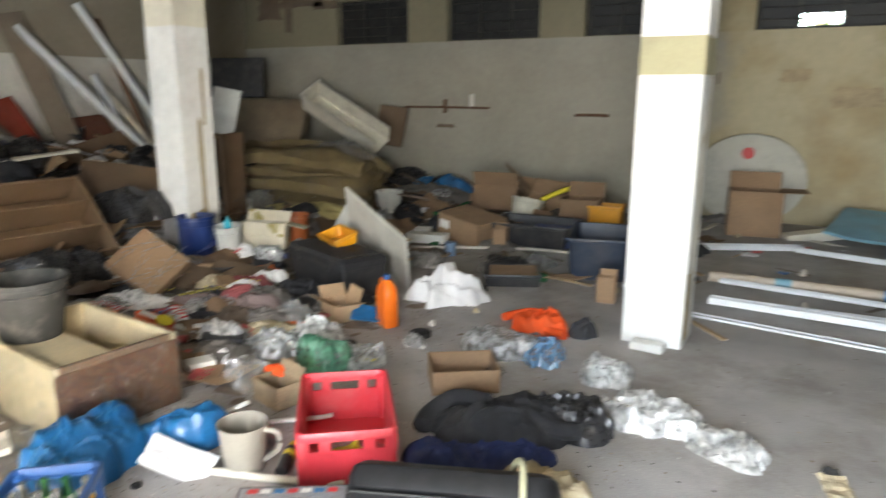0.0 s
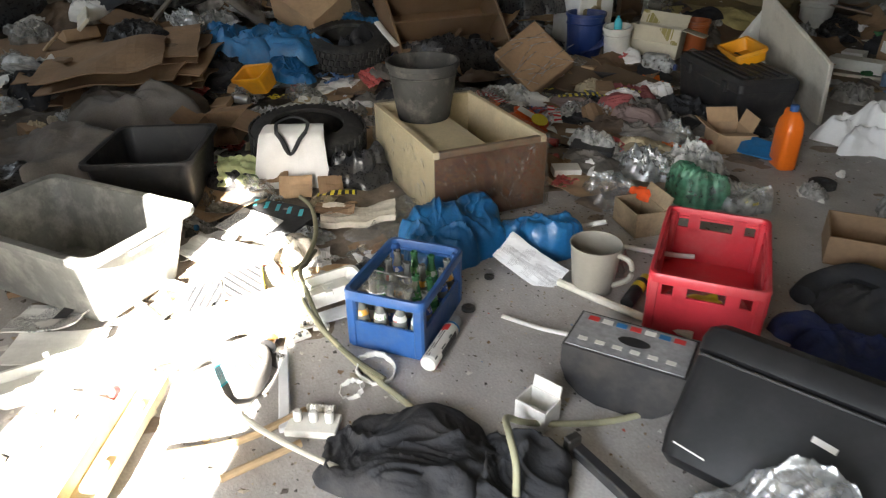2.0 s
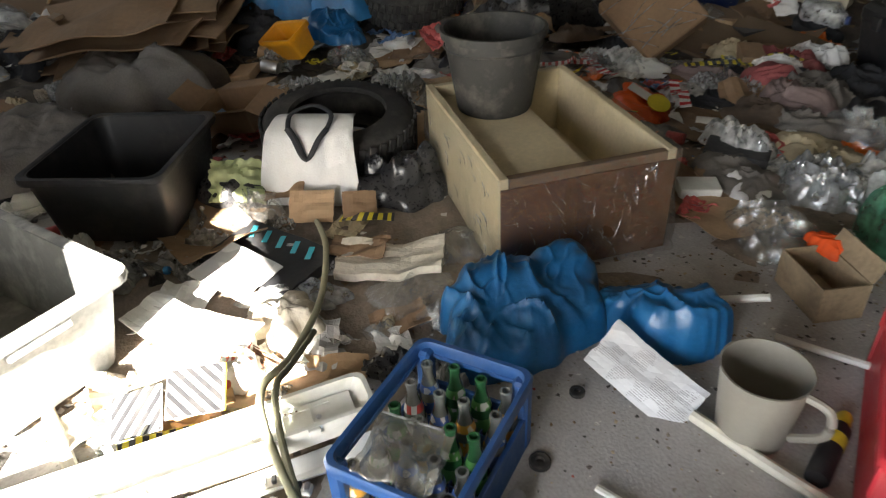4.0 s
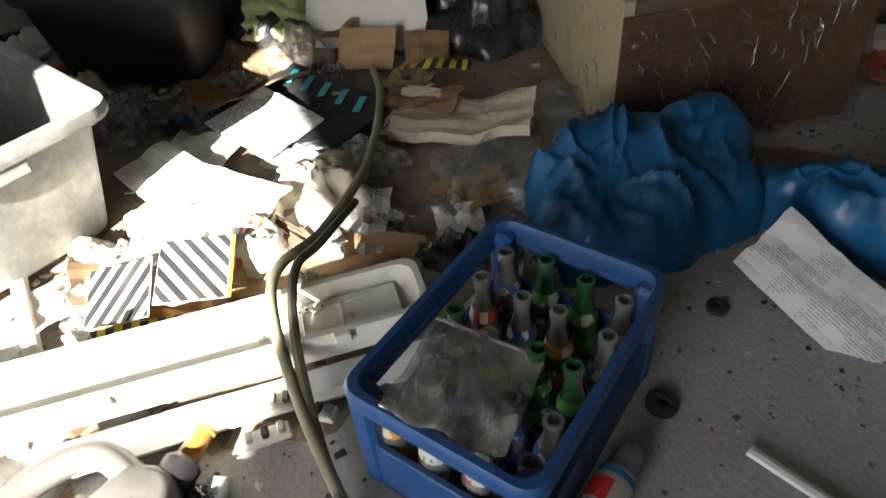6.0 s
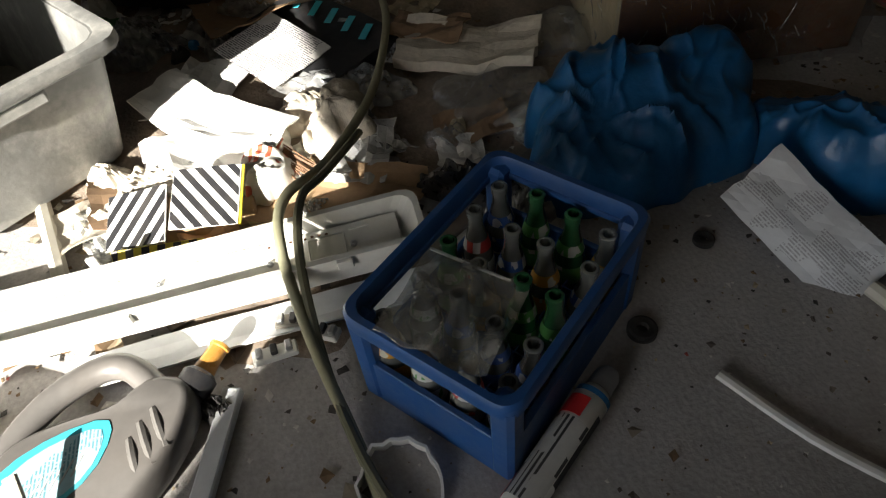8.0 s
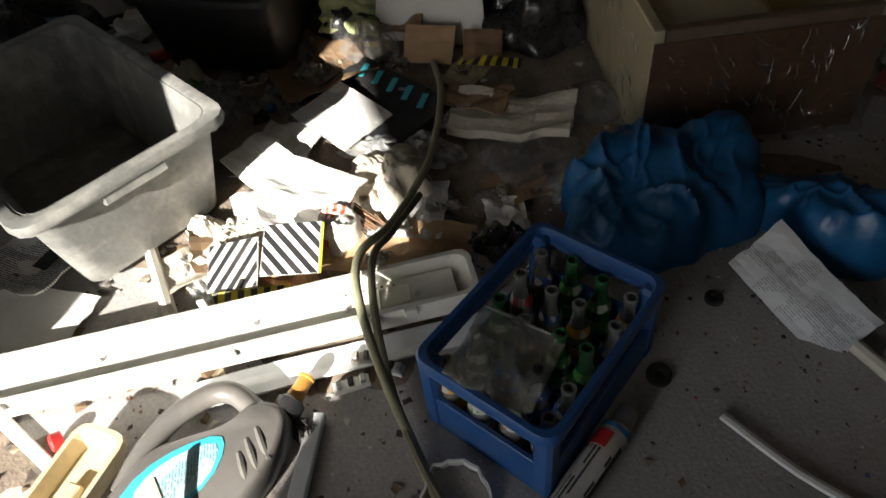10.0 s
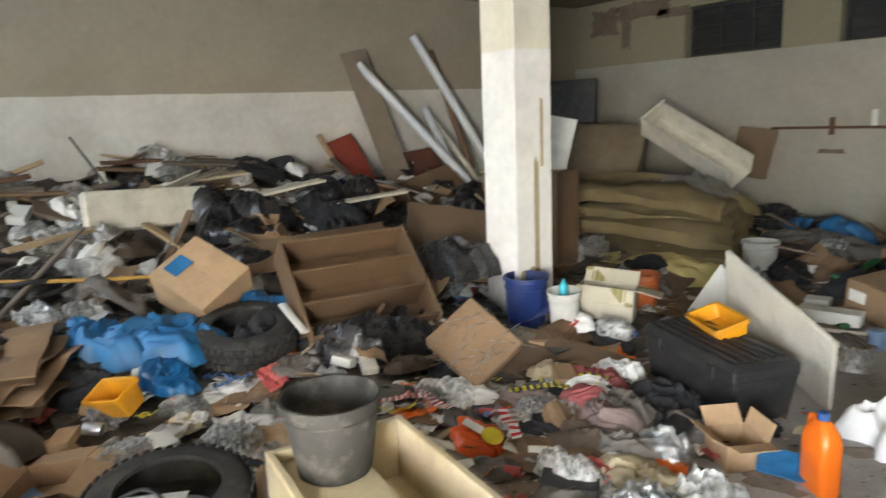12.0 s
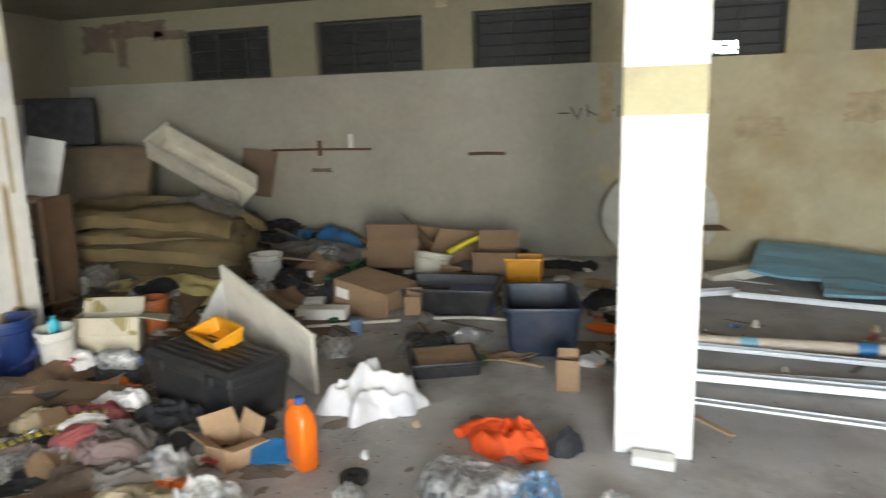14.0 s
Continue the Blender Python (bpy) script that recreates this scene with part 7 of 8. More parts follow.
part("tube_body", tube([(0, 0, 0), (1.5, 0, 0), (3.1, 0, 0)], 0.045, 16, 3), mat("tube card", (0.5, 0.42, 0.33), 0.7), ct)
for x, material in ((0.5, BLUEPANEL), (1.25, BLUET), (1.42, WHITE), (1.75, BLUED)):
    part("band", tube([(x, 0, 0), (x + 0.06, 0, 0), (x + 0.12, 0, 0)], 0.0465, 16, 2), material, ct)
solo("steel_channel", bx(0.85, 0.1, 0.09, 0.006), DARKMET, pose(-1.55, 9.75, 0.0, 0, 0, 2), "black steel channel along the wall", "channel")
solo("steel_channel", bx(1.6, 0.1, 0.07, 0.006), DARKMET, pose(2.6, 9.8, 0.0, 0, 0, 1), "black steel channel along the wall", "channel")
solo("yellow_hose", tube([(-1.7, 8.3, 0.32), (-1.5, 8.5, 0.42), (-1.3, 8.6, 0.46), (-1.1, 8.5, 0.44)], 0.03, 10, 6), LEMON, Matrix(), "bright yellow corrugated hose over the boxes", "hose", smooth=True)
bar = thing("wall_bar", pose(-3.9, 9.93, 1.32), "rusty iron bar fixed on the wall", "bar")
part("bar", tube([(-0.72, 0, 0), (0, 0.002, 0.004), (0.72, 0, 0.0)], 0.016, 8), RUST, bar)
part("bracket", bx(0.05, 0.04, 0.2, 0.004), RUST, bar, m=pose(0, -0.01, -0.08))
part("fitting", lathe([(0, 0), (0.03, 0), (0.03, 0.16), (0.02, 0.18), (0, 0.18)], 14), WHITE, bar, "white cylindrical fitting", m=pose(0.45, -0.02, 0.02))
solo("wall_bar", tube([(-0.23, 0, 0), (0, 0, 0.006), (0.23, 0, 0)], 0.02, 8), RUST, pose(-1.65, 9.93, 1.245), "short rusty bar on the wall", "bar")
for k, (x, z, a) in enumerate(((-0.72, 1.7, 0), (-0.62, 1.72, 60), (-0.55, 1.7, 110), (-0.45, 1.73, 80), (-0.4, 1.7, 30), (-0.28, 1.72, 95), (-0.2, 1.7, 140), (-0.1, 1.72, 90))):
    solo("graffiti_stroke", bx(0.14, 0.002, 0.016, 0), DARKMET, pose(x, 9.948, z, 0, a, 0), "dark spray paint stroke on the wall", "graffiti", "spray paint strokes on the wall")

# duct, mattress, panels beside the pillar
duct = thing("metal_duct", axes((-5.62, 8.9, 1.50), (1.13, 0.1, -0.62), (0.4, -0.5, 0.6)), "white sheet metal duct lying slanted on the heap", "duct")
W2, D2, LN = 0.36, 0.30, 1.35
part("bottom", bx(LN, W2, 0.006, 0.001), WOODW, duct, m=pose(LN / 2, 0, -D2 / 2))
for s in (-1, 1):
    part("side", bx(LN, 0.006, D2, 0.001), WOODW, duct, m=pose(LN / 2, s * W2 / 2, -D2 / 2))
part("flange", bx(0.03, W2 + 0.06, 0.02, 0.002), WOODW, duct, m=pose(0.01, 0, D2 / 2))
part("end", bx(0.006, W2, D2, 0.001), WOODW, duct, m=pose(0.003, 0, -D2 / 2))
solo("grey_board", bx(0.5, 0.03, 0.6, 0.01), BROWNP, pose(-4.7, 9.55, 0.75, -12, 6, 0), "brown grey panel leaning on the wall", "panel")
solo("mattress", loft([(loop_rect(1.2, 0.95, 0.2, 5), 0), (loop_rect(1.25, 1.0, 0.22, 5), 0.05), (loop_rect(1.25, 1.0, 0.22, 5), 0.2), (loop_rect(1.1, 0.85, 0.2, 5), 0.26)]), mat("brown mattress", (0.2, 0.155, 0.10), 0.9, var=0.35, dirt=0.4), axes((-6.3, 8.7, 0.92), (0.95, 0.3, 0.0), (0.3, -0.75, 0.55)), "brown film-wrapped mattress leaning in the corner", "mattress", smooth=True)
solo("black_board", bx(0.9, 0.06, 0.62, 0.01), BLACK, pose(-7.2, 9.0, 1.45, -6, 0, 20), "black screen panel leaning in the corner", "panel")
solo("black_board", bx(0.05, 0.5, 1.1, 0.004), CARDD, pose(-4.6, 6.3, 0, 0, 0, 20), "dark wooden cupboard side behind the pillar", "board")
cab2 = thing("cupboard", pose(-5.45, 6.6, 0.0, 0, 0, 10), "dark brown cupboard carcass behind the pillar", "cupboard")
part("top", bx(0.9, 0.5, 0.025, 0.003), WOOD, cab2, m=pose(0, 0, 1.02))
for x in (-0.42, 0.42):
    part("side_panel", bx(0.025, 0.48, 1.02, 0.003), CARDD, cab2, m=pose(x, 0, 0))
solo("white_board", bx(0.32, 0.02, 0.55, 0.003), WHITE, pose(-5.25, 6.75, 1.05, -10, 12, 35), "white board standing on the cupboard", "board")

# leaning against the left wall
def lean(name, a, b, w, th, material, label, cat):
    a, b = Vector(a), Vector(b)
    return solo(name, join((bx((b - a).length, w, th, 0.003), pose((b - a).length / 2, 0, 0))), material, axes(a, b - a, (1, 0.05, 0.1)), label, cat)


lean("tall_board", (-7.35, 6.25, 0.7), (-7.78, 5.86, 2.47), 0.36, 0.025, mat("grey brown board", (0.27, 0.22, 0.165), 0.8, var=0.2), "tall grey brown board leaning on the wall", "board")
for a, b, r, material, label in (((-6.9, 7.0, 0.75), (-7.75, 5.92, 2.32), 0.055, RAIL, "grey plastic pipe leaning on the wall"), ((-7.2, 7.6, 0.9), (-7.77, 6.77, 2.68), 0.055, RAIL, "grey plastic pipe leaning on the wall"), ((-7.3, 7.35, 0.8), (-7.8, 7.05, 2.5), 0.045, mat("brown pipe", (0.16, 0.08, 0.04), 0.6), "brown pipe leaning on the wall"), ((-7.1, 7.0, 0.7), (-7.75, 6.9, 1.75), 0.05, RAIL, "short grey pipe leaning on the wall"), ((-7.0, 7.25, 0.7), (-7.72, 7.0, 1.6), 0.04, WOODW, "pale pole leaning on the wall")):
    solo("pipe", tube([a, tuple((Vector(a) + Vector(b)) / 2), b], r, 12, 3), material, Matrix(), label, "pipe", smooth=True)
lean("red_board", (-7.5, 5.75, 0.85), (-7.75, 5.56, 1.42), 0.4, 0.02, REDBOARD, "red brown board leaning on the wall", "board")
lean("wood_batten", (-7.5, 5.5, 0.9), (-7.75, 5.3, 1.48), 0.06, 0.03, WOOD, "raw wooden batten leaning on the wall", "batten")
lean("brown_board", (-7.45, 6.75, 0.75), (-7.75, 6.7, 1.2), 0.6, 0.02, mat("brown panel", (0.16, 0.06, 0.035), 0.6), "dark red brown panel leaning on the wall", "panel")

# ---------------------------------------------------------------- loose rubbish, piece by piece
def shared(name, bm, material, smooth=0):
    me = bpy.data.meshes.new(name)
    bmesh.ops.recalc_face_normals(bm, faces=bm.faces)
    bm.to_mesh(me)
    bm.free()
    if smooth:
        for p in me.polygons:
            p.use_smooth = True
        me.set_sharp_from_angle(angle=radians(smooth))
    me.materials.append(material)
    return me


WHITEF = film("white film")
DUSTY = film("dusty film", (0.5, 0.48, 0.45), 0.5, 0.15, 0.3)
PRINT = [mat("print red white", (0.55, 0.10, 0.09), 0.4, var=0.8, scale=9, dirt=0.1), mat("print blue white", (0.12, 0.25, 0.5), 0.4, var=0.8, scale=9), mat("print green", (0.10, 0.28, 0.1), 0.45, var=0.7, scale=9), mat("print grey", (0.4, 0.4, 0.4), 0.45, var=0.7, scale=12)]
POOL = {}


def pool(key, meshes, label, cat):
    POOL[key] = (meshes, label, cat)


pool("cardboard_scrap", [shared("cardboard_scrap", sheet(0.3 + 0.05 * k, 0.2 + 0.03 * k, 0.005, 200 + k, 0.05, 0.03, 10, 8, 2.5, 0.08), (CARD, CARD2, CARDD)[k % 3]) for k in range(8)], "torn piece of brown cardboard among the rubbish", "cardboard")
pool("paper_scrap", [shared("paper_scrap", sheet(0.16 + 0.02 * k, 0.11 + 0.015 * k, 0.002, 220 + k, 0.035, 0.03, 9, 7, 4, 0.1), (PAPER, PAPER, PRINT[3], TAN)[k % 4]) for k in range(8)], "crumpled scrap of pale paper among the rubbish", "paper")
pool("wrapper", [shared("wrapper", sheet(0.13 + 0.015 * k, 0.08 + 0.01 * k, 0.002, 240 + k, 0.03, 0.03, 9, 7, 5, 0.1), (PRINT[0], PRINT[1], PAPER, PRINT[2], LEMON, PRINT[0], ORANGE, FOILM)[k % 8]) for k in range(8)], "crumpled coloured wrapper among the rubbish", "wrapper")
pool("black_sack", [shared("black_sack", film_bag(0.55, 0.42, 0.2, 260 + k, (0.12, 0.04), 54, 26) if k % 2 == 0 else cloth_heap(0.5, 0.4, 0.15, 260 + k, 54, 24), (BLACKBAG, CLOTHK)[k % 2], 80) for k in range(5)], "crumpled black sack on the rubbish heap", "bag")
pool("clear_wrap", [shared("clear_wrap", blob(0.3, 0.22, 0.1, 280 + k, 2.0, 34, 14, 0.8, crumple=0.9), (CLEAR, DUSTY, MILK)[k % 3], 28) for k in range(6)], "crumpled dusty plastic film on the rubbish", "plastic film")
pool("white_wrap", [shared("white_wrap", cloth_heap(0.30, 0.22, 0.08, 300 + k, 44, 20), (WHITEF, CLOTHW, PAPER)[k % 3], 60) for k in range(6)], "crumpled white bag or cloth on the rubbish", "bag")
pool("rag", [shared("rag", cloth_heap(0.42, 0.3, 0.1, 320 + k, 44, 20), (CLOTHG, CLOTHK, mat("brown rag", (0.12, 0.085, 0.06), 0.95, var=0.4, bump=0.4), CLOTHB)[k % 4], 70) for k in range(6)], "dirty trampled rag among the rubbish", "rag")
pool("wood_strip", [shared("wood_strip", bx(0.4 + 0.12 * k, 0.05 + 0.01 * (k % 3), 0.018, 0.003), (WOOD, WOODW, VENEER, mat("grey old wood", (0.16, 0.13, 0.1), 0.8, var=0.3))[k % 4]) for k in range(8)], "loose wooden strip on the rubbish", "wood")
pool("panel_piece", [shared("panel_piece", sheet(0.5 + 0.08 * k, 0.28 + 0.03 * k, 0.015, 360 + k, 0.008, 0, 4, 3, 2, 0.01), (VENEER, BROWNP, WOODW, CARDD)[k % 4]) for k in range(6)], "broken flat board on the rubbish heap", "board")
BOT = [(0, 0), (0.03, 0), (0.034, 0.01), (0.033, 0.12), (0.034, 0.13), (0.033, 0.16), (0.016, 0.2), (0.013, 0.205), (0.013, 0.225), (0, 0.225)]
pool("plastic_bottle", [shared("plastic_bottle", join((lathe(BOT, 14, 0.004, k), pose(0, 0, 0.03, 0, 90, 0))), (CLEAR, MILK, WHITE, GREENG, mat("brown bottle", (0.10, 0.05, 0.02), 0.2), ORANGE)[k % 6], 50) for k in range(6)], "dented empty plastic bottle among the rubbish", "bottle")
pool("tin_can", [shared("tin_can", join((lathe([(0, 0), (0.032, 0), (0.034, 0.004), (0.034, 0.1), (0.032, 0.104), (0.029, 0.102), (0, 0.1)], 16, 0.003, k), pose(0, 0, 0.03, 0, 90, 0))), (METAL, PRINT[0], PRINT[1], WHITE)[k % 4], 50) for k in range(4)], "empty tin can among the rubbish", "can")
pool("small_box", [shared("small_box", bx(0.16 + 0.02 * k, 0.11 + 0.01 * k, 0.05 + 0.012 * k, 0.004), (PRINT[3], CARD2, WHITE, PRINT[1], BLACK, CARD)[k % 6]) for k in range(6)], "small battered carton among the rubbish", "carton")
pool("lump", [shared("lump", blob(0.12, 0.09, 0.06, 400 + k, 2.5, 18, 8, 0.8), (PLASTER, BLACK, TAN, WHITE, RUBBER)[k % 5]) for k in range(5)], "small lump of debris on the floor", "debris")
pool("film_strip", [shared("film_strip", sheet(0.5, 0.12, 0.002, 420 + k, 0.05, 0.04, 18, 5, 6, 0.1, 0.02), (CLEAR, DUSTY, WHITEF)[k % 3]) for k in range(3)], "long crumpled strip of plastic film", "plastic film")

BUSY = [(-1.1, 2.25, 0.3), (-0.9, 0.95, 0.38), (-1.12, 1.45, 0.16), (-0.9, 0.95, 0.2), (-4.6, 7.6, 0.9), (-2.45, 2.0, 0.2), (-1.1, 2.55, 0.2), (-1.35, 2.45, 0.25), (-6.5, 2.98, 0.5), (-4.95, 2.92, 0.35), (-1.35, 1.2, 0.1), (-1.3, 0.8, 0.1), (-1.3, 1.6, 0.1), (-1.0, 1.15, 0.3), (-2.56, 3.58, 0.2), (-2.0, 1.6, 0.2), (-1.92, 2.1, 0.18), (-2.11, 2.75, 0.56), (-0.59, 3.01, 0.42), (-1.04, 1.92, 0.30), (-1.92, 0.85, 0.48), (-2.83, 1.34, 0.36), (-2.19, 5.02, 0.42), (-4.02, 5.18, 0.3), (0.295, 5.18, 0.3), (-0.33, 2.36, 0.25), (0.27, 2.4, 0.35), (-1.35, 4.49, 0.12), (-3.55, 4.8, 0.18), (-3.4, 5.4, 0.3), (-0.5, 6.62, 0.45), (-1.3, 5.25, 0.3), (-2.82, 2.17, 0.36), (-4.42, 3.08, 0.33), (-0.85, 2.64, 0.15), (-1.4, 7.35, 0.45), (-1.95, 7.0, 0.3), (-3.2, 4.2, 0.25)]
rnd = random.Random(77)


def slope_pose(x, y, lift, spin, wild):
    e = 0.12
    gx, gy = (heap(x + e, y) - heap(x - e, y)) / (2 * e), (heap(x, y + e) - heap(x, y - e)) / (2 * e)
    n = Vector((-gx + rnd.gauss(0, wild), -gy + rnd.gauss(0, wild), 1)).normalized()
    q = Vector((0, 0, 1)).rotation_difference(n)
    return Matrix.Translation((x, y, max(0.0, heap(x, y) + lift))) @ q.to_matrix().to_4x4() @ pose(0, 0, 0, 0, 0, spin)


def scatter(kinds, count, x0, x1, y0, y1, size=(0.7, 1.3), wild=0.25, lift=(-0.01, 0.05)):
    names = [k for k, w in kinds for _ in range(w)]
    done = 0
    for _ in range(count * 6):
        if done >= count:
            break
        x, y = rnd.uniform(x0, x1), rnd.uniform(y0, y1)
        if any((x - a) ** 2 + (y - b) ** 2 < r * r for a, b, r in BUSY):
            continue
        key = rnd.choice(names)
        meshes, label, cat = POOL[key]
        on = heap(x, y) > 0.06
        ob = new(key, rnd.choice(meshes))
        s = rnd.uniform(*size)
        ob.matrix_basis = slope_pose(x, y, rnd.uniform(*lift) if on else 0.0, rnd.uniform(0, 360), wild if on else 0.03) @ Matrix.Diagonal((s, s, s * rnd.uniform(0.7, 1.1), 1))
        tagged(ob, label, cat)
        done += 1


scatter([("black_sack", 2), ("cardboard_scrap", 3), ("panel_piece", 2), ("wood_strip", 4), ("clear_wrap", 8), ("white_wrap", 11), ("rag", 4), ("paper_scrap", 7), ("small_box", 3), ("film_strip", 2)], 430, -7.7, -4.5, -0.3, 7.4, (0.8, 1.6), 0.4, (0.0, 0.12))
scatter([("cardboard_scrap", 3), ("paper_scrap", 5), ("wrapper", 9), ("clear_wrap", 2), ("white_wrap", 4), ("rag", 6), ("wood_strip", 3), ("plastic_bottle", 3), ("tin_can", 2), ("small_box", 3), ("lump", 3), ("film_strip", 2)], 330, -4.8, -1.75, 2.3, 5.3, (0.6, 1.1), 0.35, (0.0, 0.06))
scatter([("cardboard_scrap", 3), ("wrapper", 3), ("clear_wrap", 3), ("small_box", 3), ("plastic_bottle", 3), ("tin_can", 2), ("lump", 3), ("black_sack", 2), ("paper_scrap", 2)], 130, -4.6, -2.4, -0.4, 2.4, (0.6, 1.0), 0.35, (0.0, 0.05))
scatter([("cardboard_scrap", 5), ("panel_piece", 4), ("wood_strip", 5), ("rag", 4), ("small_box", 4), ("white_wrap", 2), ("tin_can", 2), ("plastic_bottle", 3), ("black_sack", 3), ("clear_wrap", 3)], 210, -5.6, 0.2, 6.0, 9.7, (0.6, 1.2), 0.25, (0.0, 0.05))
scatter([("paper_scrap", 4), ("clear_wrap", 4), ("lump", 5), ("wood_strip", 2), ("film_strip", 2), ("cardboard_scrap", 2)], 60, -2.6, -1.1, 0.7, 2.3, (0.35, 0.7))
scatter([("paper_scrap", 3), ("lump", 5), ("wood_strip", 3), ("wrapper", 2), ("film_strip", 1)], 60, 0.3, 3.2, 3.2, 9.2, (0.35, 0.8))
scatter([("lump", 5), ("paper_scrap", 2), ("wrapper", 2), ("clear_wrap", 2)], 36, -1.9, 0.2, 3.4, 6.4, (0.3, 0.6))


def confetti():
    """Fine litter and dust flakes over floor and heap."""
    verts, faces = [], []
    r = random.Random(5)
    for k in range(12000):
        zone = r.random()
        near = k > 9000
        if zone < 0.45:
            x, y = r.uniform(-4.8, -1.0), r.uniform(0.5, 5.2)
        elif zone < 0.75:
            x, y = r.uniform(-7.7, -4.0), r.uniform(0.3, 7.2)
        else:
            x, y = r.uniform(-4.5, 3.2), r.uniform(1.0, 9.5)
        if near:
            x, y = r.uniform(-1.6, 0.6), r.uniform(1.0, 3.6)
        s = min(0.05, 0.004 + abs(r.gauss(0, 0.011))) if not near else 0.0015 + abs(r.gauss(0, 0.003))
        if heap(x, y) < 0.05 and y > 2.2 and x > -1.6:
            s = min(s, 0.009)
        z = max(0.001, heap(x, y) + (r.uniform(0.0, 0.05) if heap(x, y) > 0.06 else 0.0)) + 0.002
        a = r.uniform(0, 6.3)
        tilt = r.gauss(0, 0.35)
        b = len(verts)
        for q in range(4):
            t = a + q * math.pi / 2 + r.uniform(-0.4, 0.4)
            rr = s * r.uniform(0.5, 1.2)
            verts.append((x + rr * math.cos(t), y + rr * math.sin(t), z + rr * abs(math.sin(t)) * abs(tilt)))
        verts.append((x, y, z + 0.25 * s))
        faces += [(b + q, b + (q + 1) % 4, b + 4) for q in range(4)]
    me = bpy.data.meshes.new("fine_litter")
    me.from_pydata(verts, [], faces)
    me.materials.append(LITTER)
    ob = new("fine_litter", me)
    tagged(ob, "fine litter of paper flakes, wood chips and grit", "litter", kind="stuff")


LITTER = mat("mixed litter flakes", (0.4, 0.36, 0.3), 0.8, var=0.3)
_n, _l = LITTER.node_tree.nodes, LITTER.node_tree.links
_hsv = next(x for x in _n if x.bl_idname == "ShaderNodeHueSaturation")
_geo = _n.new("ShaderNodeNewGeometry")
_ramp = _n.new("ShaderNodeValToRGB")
_ramp.color_ramp.interpolation = "CONSTANT"
for pos, col in ((0.0, (0.05, 0.045, 0.04)), (0.22, (0.2, 0.13, 0.07)), (0.42, (0.62, 0.6, 0.55)), (0.6, (0.3, 0.26, 0.2)), (0.78, (0.12, 0.1, 0.085)), (0.9, (0.45, 0.36, 0.24)), (0.985, (0.12, 0.2, 0.35)), (0.993, (0.4, 0.08, 0.06))):
    el = _ramp.color_ramp.elements.new(pos) if pos > 0 else _ramp.color_ramp.elements[0]
    el.color = (*col, 1)
_ramp.color_ramp.elements[-1].color = (0.4, 0.08, 0.06, 1)
_l.new(_geo.outputs["Random Per Island"], _ramp.inputs[0])
_l.new(_ramp.outputs[0], _hsv.inputs["Color"])
confetti()


# ---------------------------------------------------------------- striped barrier tape and other marked pieces
def barrier_tape(points, wide, c1, c2, label, step=0.05):
    """A twisted ribbon of alternating stripes."""
    path = smooth_path(points, 6)
    ob = thing("barrier_tape", Matrix(), label, "tape")
    run = 0
    for i in range(len(path) - 1):
        a, b = path[i], path[i + 1]
        t = (b - a)
        s = t.cross(Vector((0, 0.2 * math.sin(i), 1))).normalized() * wide / 2
        up = Vector((0, 0, 0.003))
        bm = bmesh.new()
        q = [a - s, a + s, b + s, b - s]
        lo, hi = [bm.verts.new(v) for v in q], [bm.verts.new(v + up) for v in q]
        bm.faces.new(lo[::-1]), bm.faces.new(hi)
        for k in range(4):
            bm.faces.new((lo[k], lo[(k + 1) % 4], hi[(k + 1) % 4], hi[k]))
        part("stripe", bm, (c1, c2)[i % 2], ob)
    return ob


r5 = random.Random(31)
for k in range(9):
    x, y = -2.75 + r5.uniform(-0.45, 0.45), 3.9 + r5.uniform(-0.35, 0.35)
    pts = [(x + 0.11 * j * math.cos(k), y + 0.11 * j * math.sin(k * 2.0), heap(x, y) + 0.07 + 0.05 * noise.noise((j * 1.3, k, 2))) for j in range(4)]
    barrier_tape(pts, 0.05, (REDP, LEMON)[k % 2], (PAPER, BLACK)[k % 2], ("crumpled red and white barrier tape", "crumpled yellow and black barrier tape")[k % 2])
for a, b in (((-2.28, 2.02, 0.03), (-2.18, 2.2, 0.04)),):
    barrier_tape([a, tuple((Vector(a) + Vector(b)) / 2 + Vector((0.01, 0, 0.01))), b], 0.05, LEMON, BLACK, "short piece of yellow and black tape")
bag = bpy.data.objects["detergent_bag"]
part("sun_print", lathe([(0, 0), (0.055, 0), (0.055, 0.003), (0, 0.003)], 20), LEMON, bag, "yellow sun print", m=pose(0.05, 0.0, 0.075))
part("white_print", bx(0.12, 0.05, 0.003, 0.001), PAPER, bag, "white print patch", m=pose(-0.05, 0.0, 0.072))

# dark timber on the crest of the heap, wire frame, branches
r6 = random.Random(12)
for k in range(16):
    x, y = r6.uniform(-7.6, -6.6), r6.uniform(1.0, 4.2)
    a = r6.uniform(-0.5, 0.5)
    ln = r6.uniform(0.7, 1.5)
    z = heap(x, y) + r6.uniform(0.08, 0.25)
    x2 = max(-7.8, x - ln * math.sin(a))
    solo("old_plank", join((bx(ln, r6.uniform(0.05, 0.11), 0.03, 0.004), pose(0, 0, 0))), (mat("grey old wood"), CARDD, RUST)[k % 3], axes((x, y, z), (0.25 * math.sin(a), 1, r6.uniform(-0.12, 0.12)), (0.2, 0, 1)), "old dark plank on the crest of the heap", "plank")
solo("bent_wire", tube([(-7.3, 3.35, 1.0), (-7.4, 3.4, 1.28), (-7.3, 3.9, 1.33), (-7.2, 3.9, 1.02)], 0.008, 6, 3), RUST, Matrix(), "bent rusty wire frame on the heap", "wire frame")
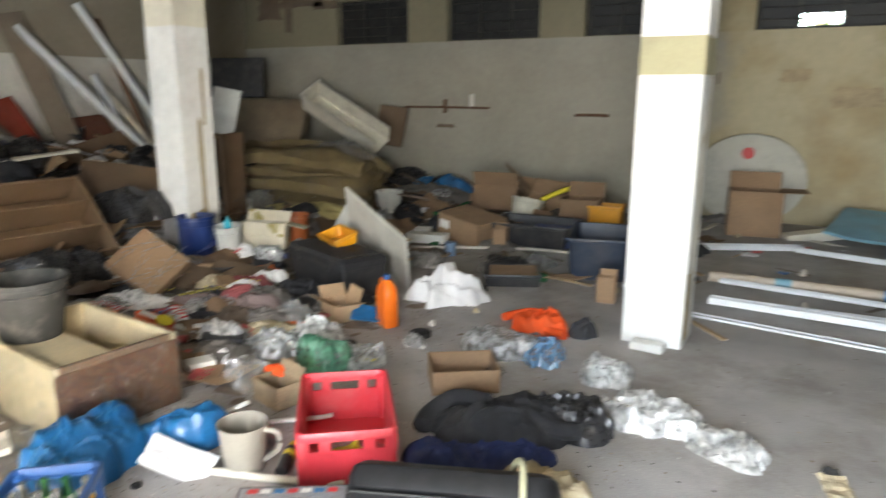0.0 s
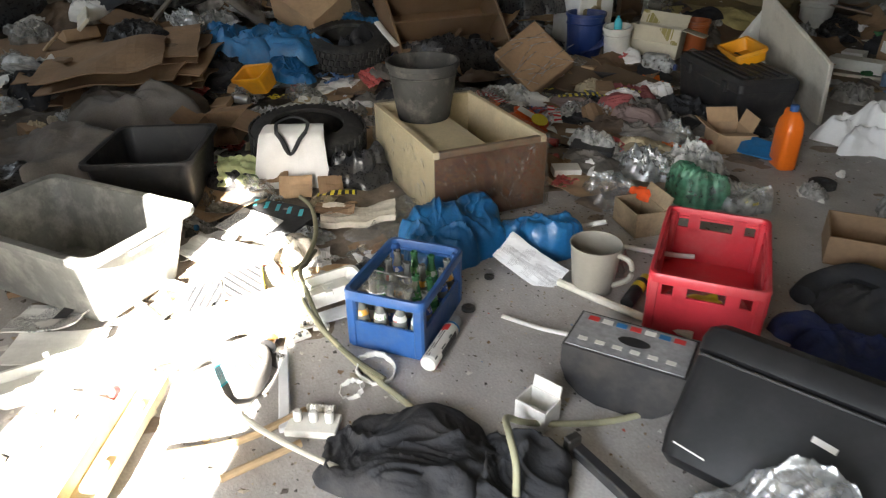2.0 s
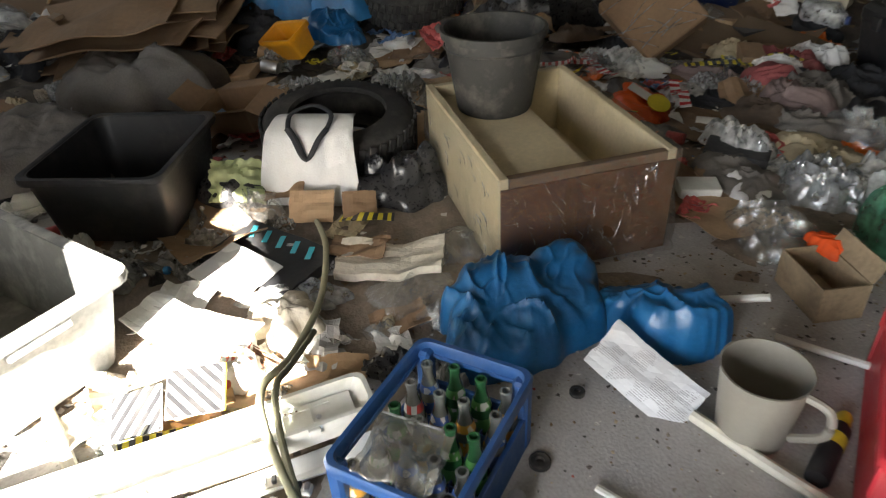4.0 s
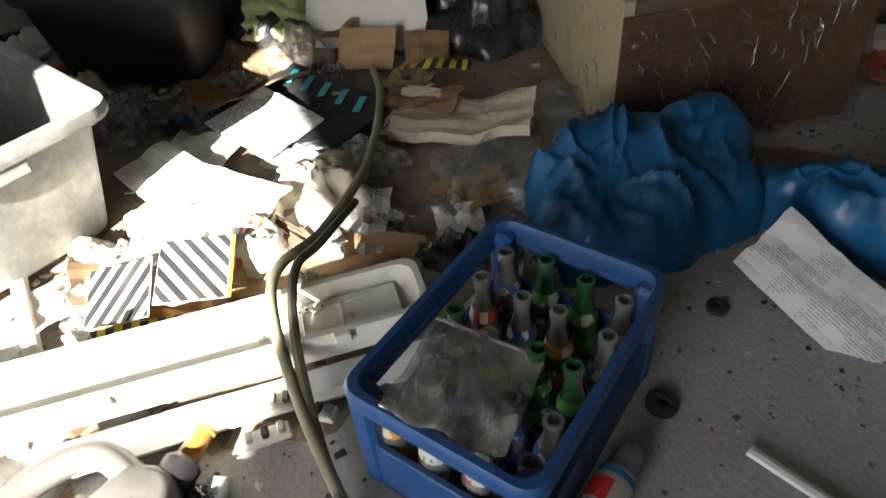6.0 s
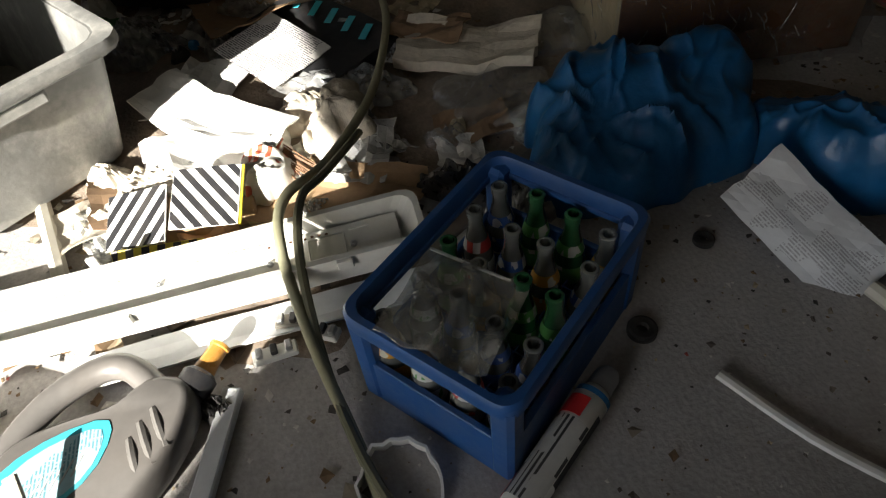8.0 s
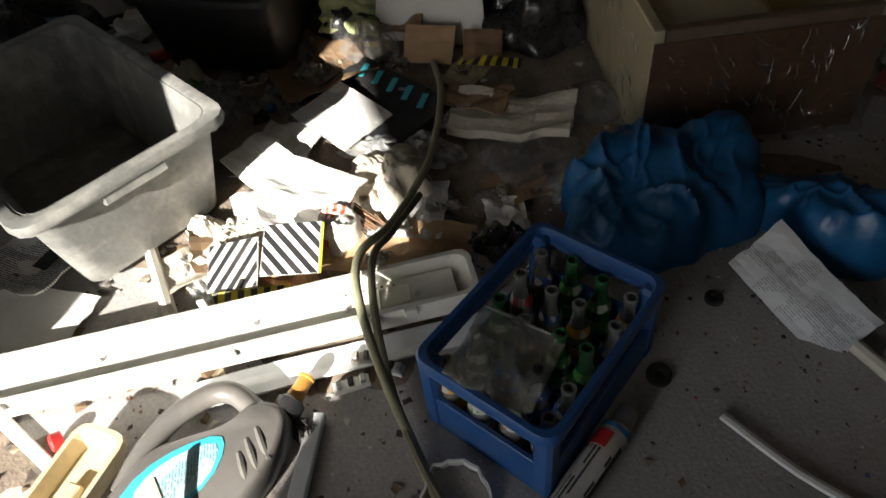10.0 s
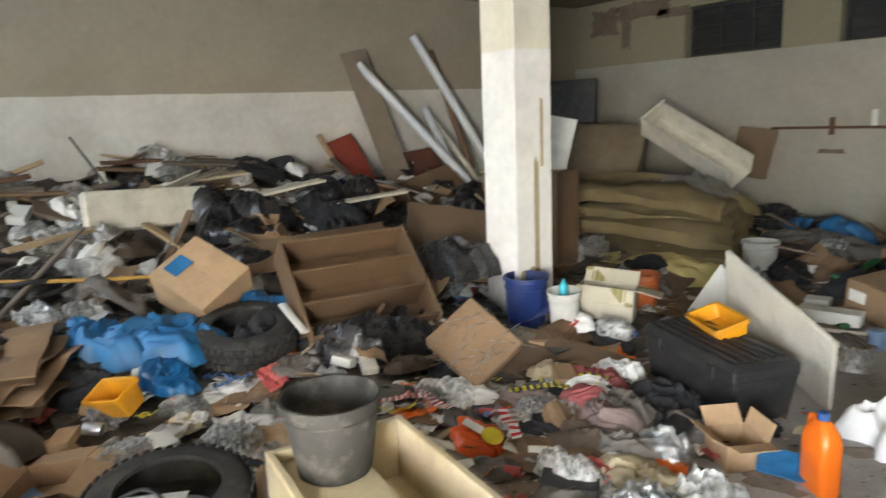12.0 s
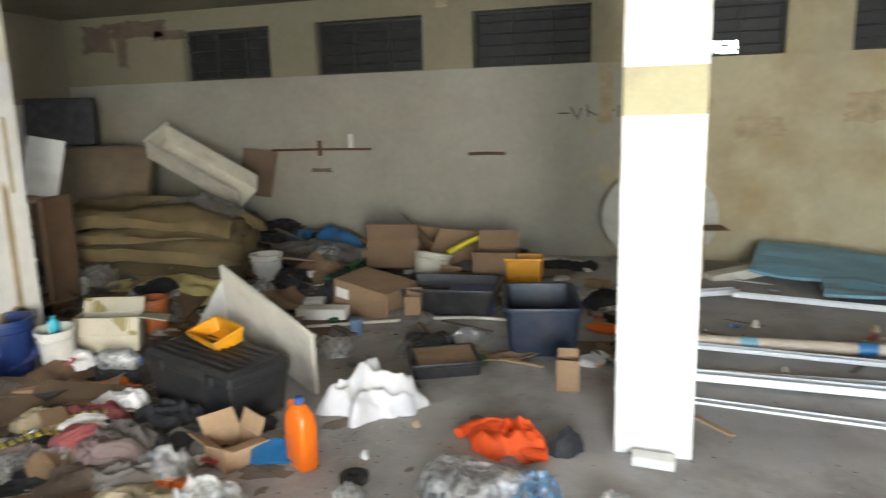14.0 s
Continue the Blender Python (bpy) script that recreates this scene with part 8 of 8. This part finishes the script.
solo("iron_rod", tube([(-6.9, 2.9, 0.9), (-7.2, 2.75, 1.25), (-7.5, 2.6, 1.6)], 0.012, 6, 3), DARKMET, Matrix(), "thin dark rod sticking out of the heap", "rod")
solo("wire_rod", tube([(-6.6, 5.1, 0.75), (-6.8, 5.4, 0.98), (-6.5, 5.9, 0.8)], 0.01, 6, 4), RAIL, Matrix(), "bent white metal rod on the heap", "rod")
for k in range(3):
    solo("rubber_hose", tube([(-5.6 + 0.25 * math.cos(t * 1.05 + k), 2.0 + 0.25 * math.sin(t * 1.05 + k), heap(-5.6, 2.0) + 0.08 + 0.04 * k + 0.02 * t % 0.05) for t in range(6)], 0.018, 8, 5), RUBBER, Matrix(), "coil of black rubber hose on the heap", "hose")
wj = thing("white_jug", pose(-3.22, 5.2, 0.05, 0, 0, 25), "white plastic canister lying on its side", "canister")
part("body", join((loft([(loop_rect(0.17, 0.12, 0.03), 0), (loop_rect(0.18, 0.13, 0.035), 0.02), (loop_rect(0.18, 0.13, 0.035), 0.18), (loop_rect(0.06, 0.06, 0.02), 0.25)]), pose(0, 0, 0.065, 0, 90, 0))), MILK, wj, smooth=True)
part("cap", join((lathe([(0, 0), (0.025, 0), (0.025, 0.02), (0, 0.02)], 14), pose(0.25, 0, 0.065, 0, 90, 0))), BLUED, wj, "blue cap")


def dirt_layer():
    """A thin uneven crust of dust, crumbs and trodden dirt on the concrete."""
    bm = bmesh.new()
    rows = {}
    step = 0.055
    nx, ny = int(4.6 / step), int(5.0 / step)
    for i in range(nx + 1):
        for j in range(ny + 1):
            x, y = -4.9 + i * step, 0.5 + j * step
            near = math.exp(-((x + 1.95) / 0.75) ** 2 - ((y - 1.6) / 0.85) ** 2) + math.exp(-((x + 2.9) / 1.2) ** 2 - ((y - 3.8) / 1.1) ** 2)
            v = 0.55 * near - 0.22 + 0.35 * noise.noise((x * 2.3, y * 2.3, 6)) + 0.2 * noise.noise((x * 7, y * 7, 7)) + 0.1 * noise.noise((x * 19, y * 19, 8))
            rows[i, j] = bm.verts.new((x, y, max(-0.004, min(0.022, 0.05 * v)) + max(0, heap(x, y) if heap(x, y) > 0.05 else 0) * 0.0))
    for i in range(nx):
        for j in range(ny):
            q = [rows[i, j], rows[i + 1, j], rows[i + 1, j + 1], rows[i, j + 1]]
            if max(v.co.z for v in q) > 0.001:
                bm.faces.new(q)
    bmesh.ops.delete(bm, geom=[v for v in bm.verts if not v.link_faces], context="VERTS")
    return bm


solo("dirt", dirt_layer(), mat("trodden dirt", (0.25, 0.20, 0.155), 0.95, var=0.45, scale=12, fine=90, dirt=0.6, dirt_colour=(0.10, 0.085, 0.07), bump=0.7), Matrix(), "crust of brown dust and crumbs on the concrete", "dirt", kind="stuff")
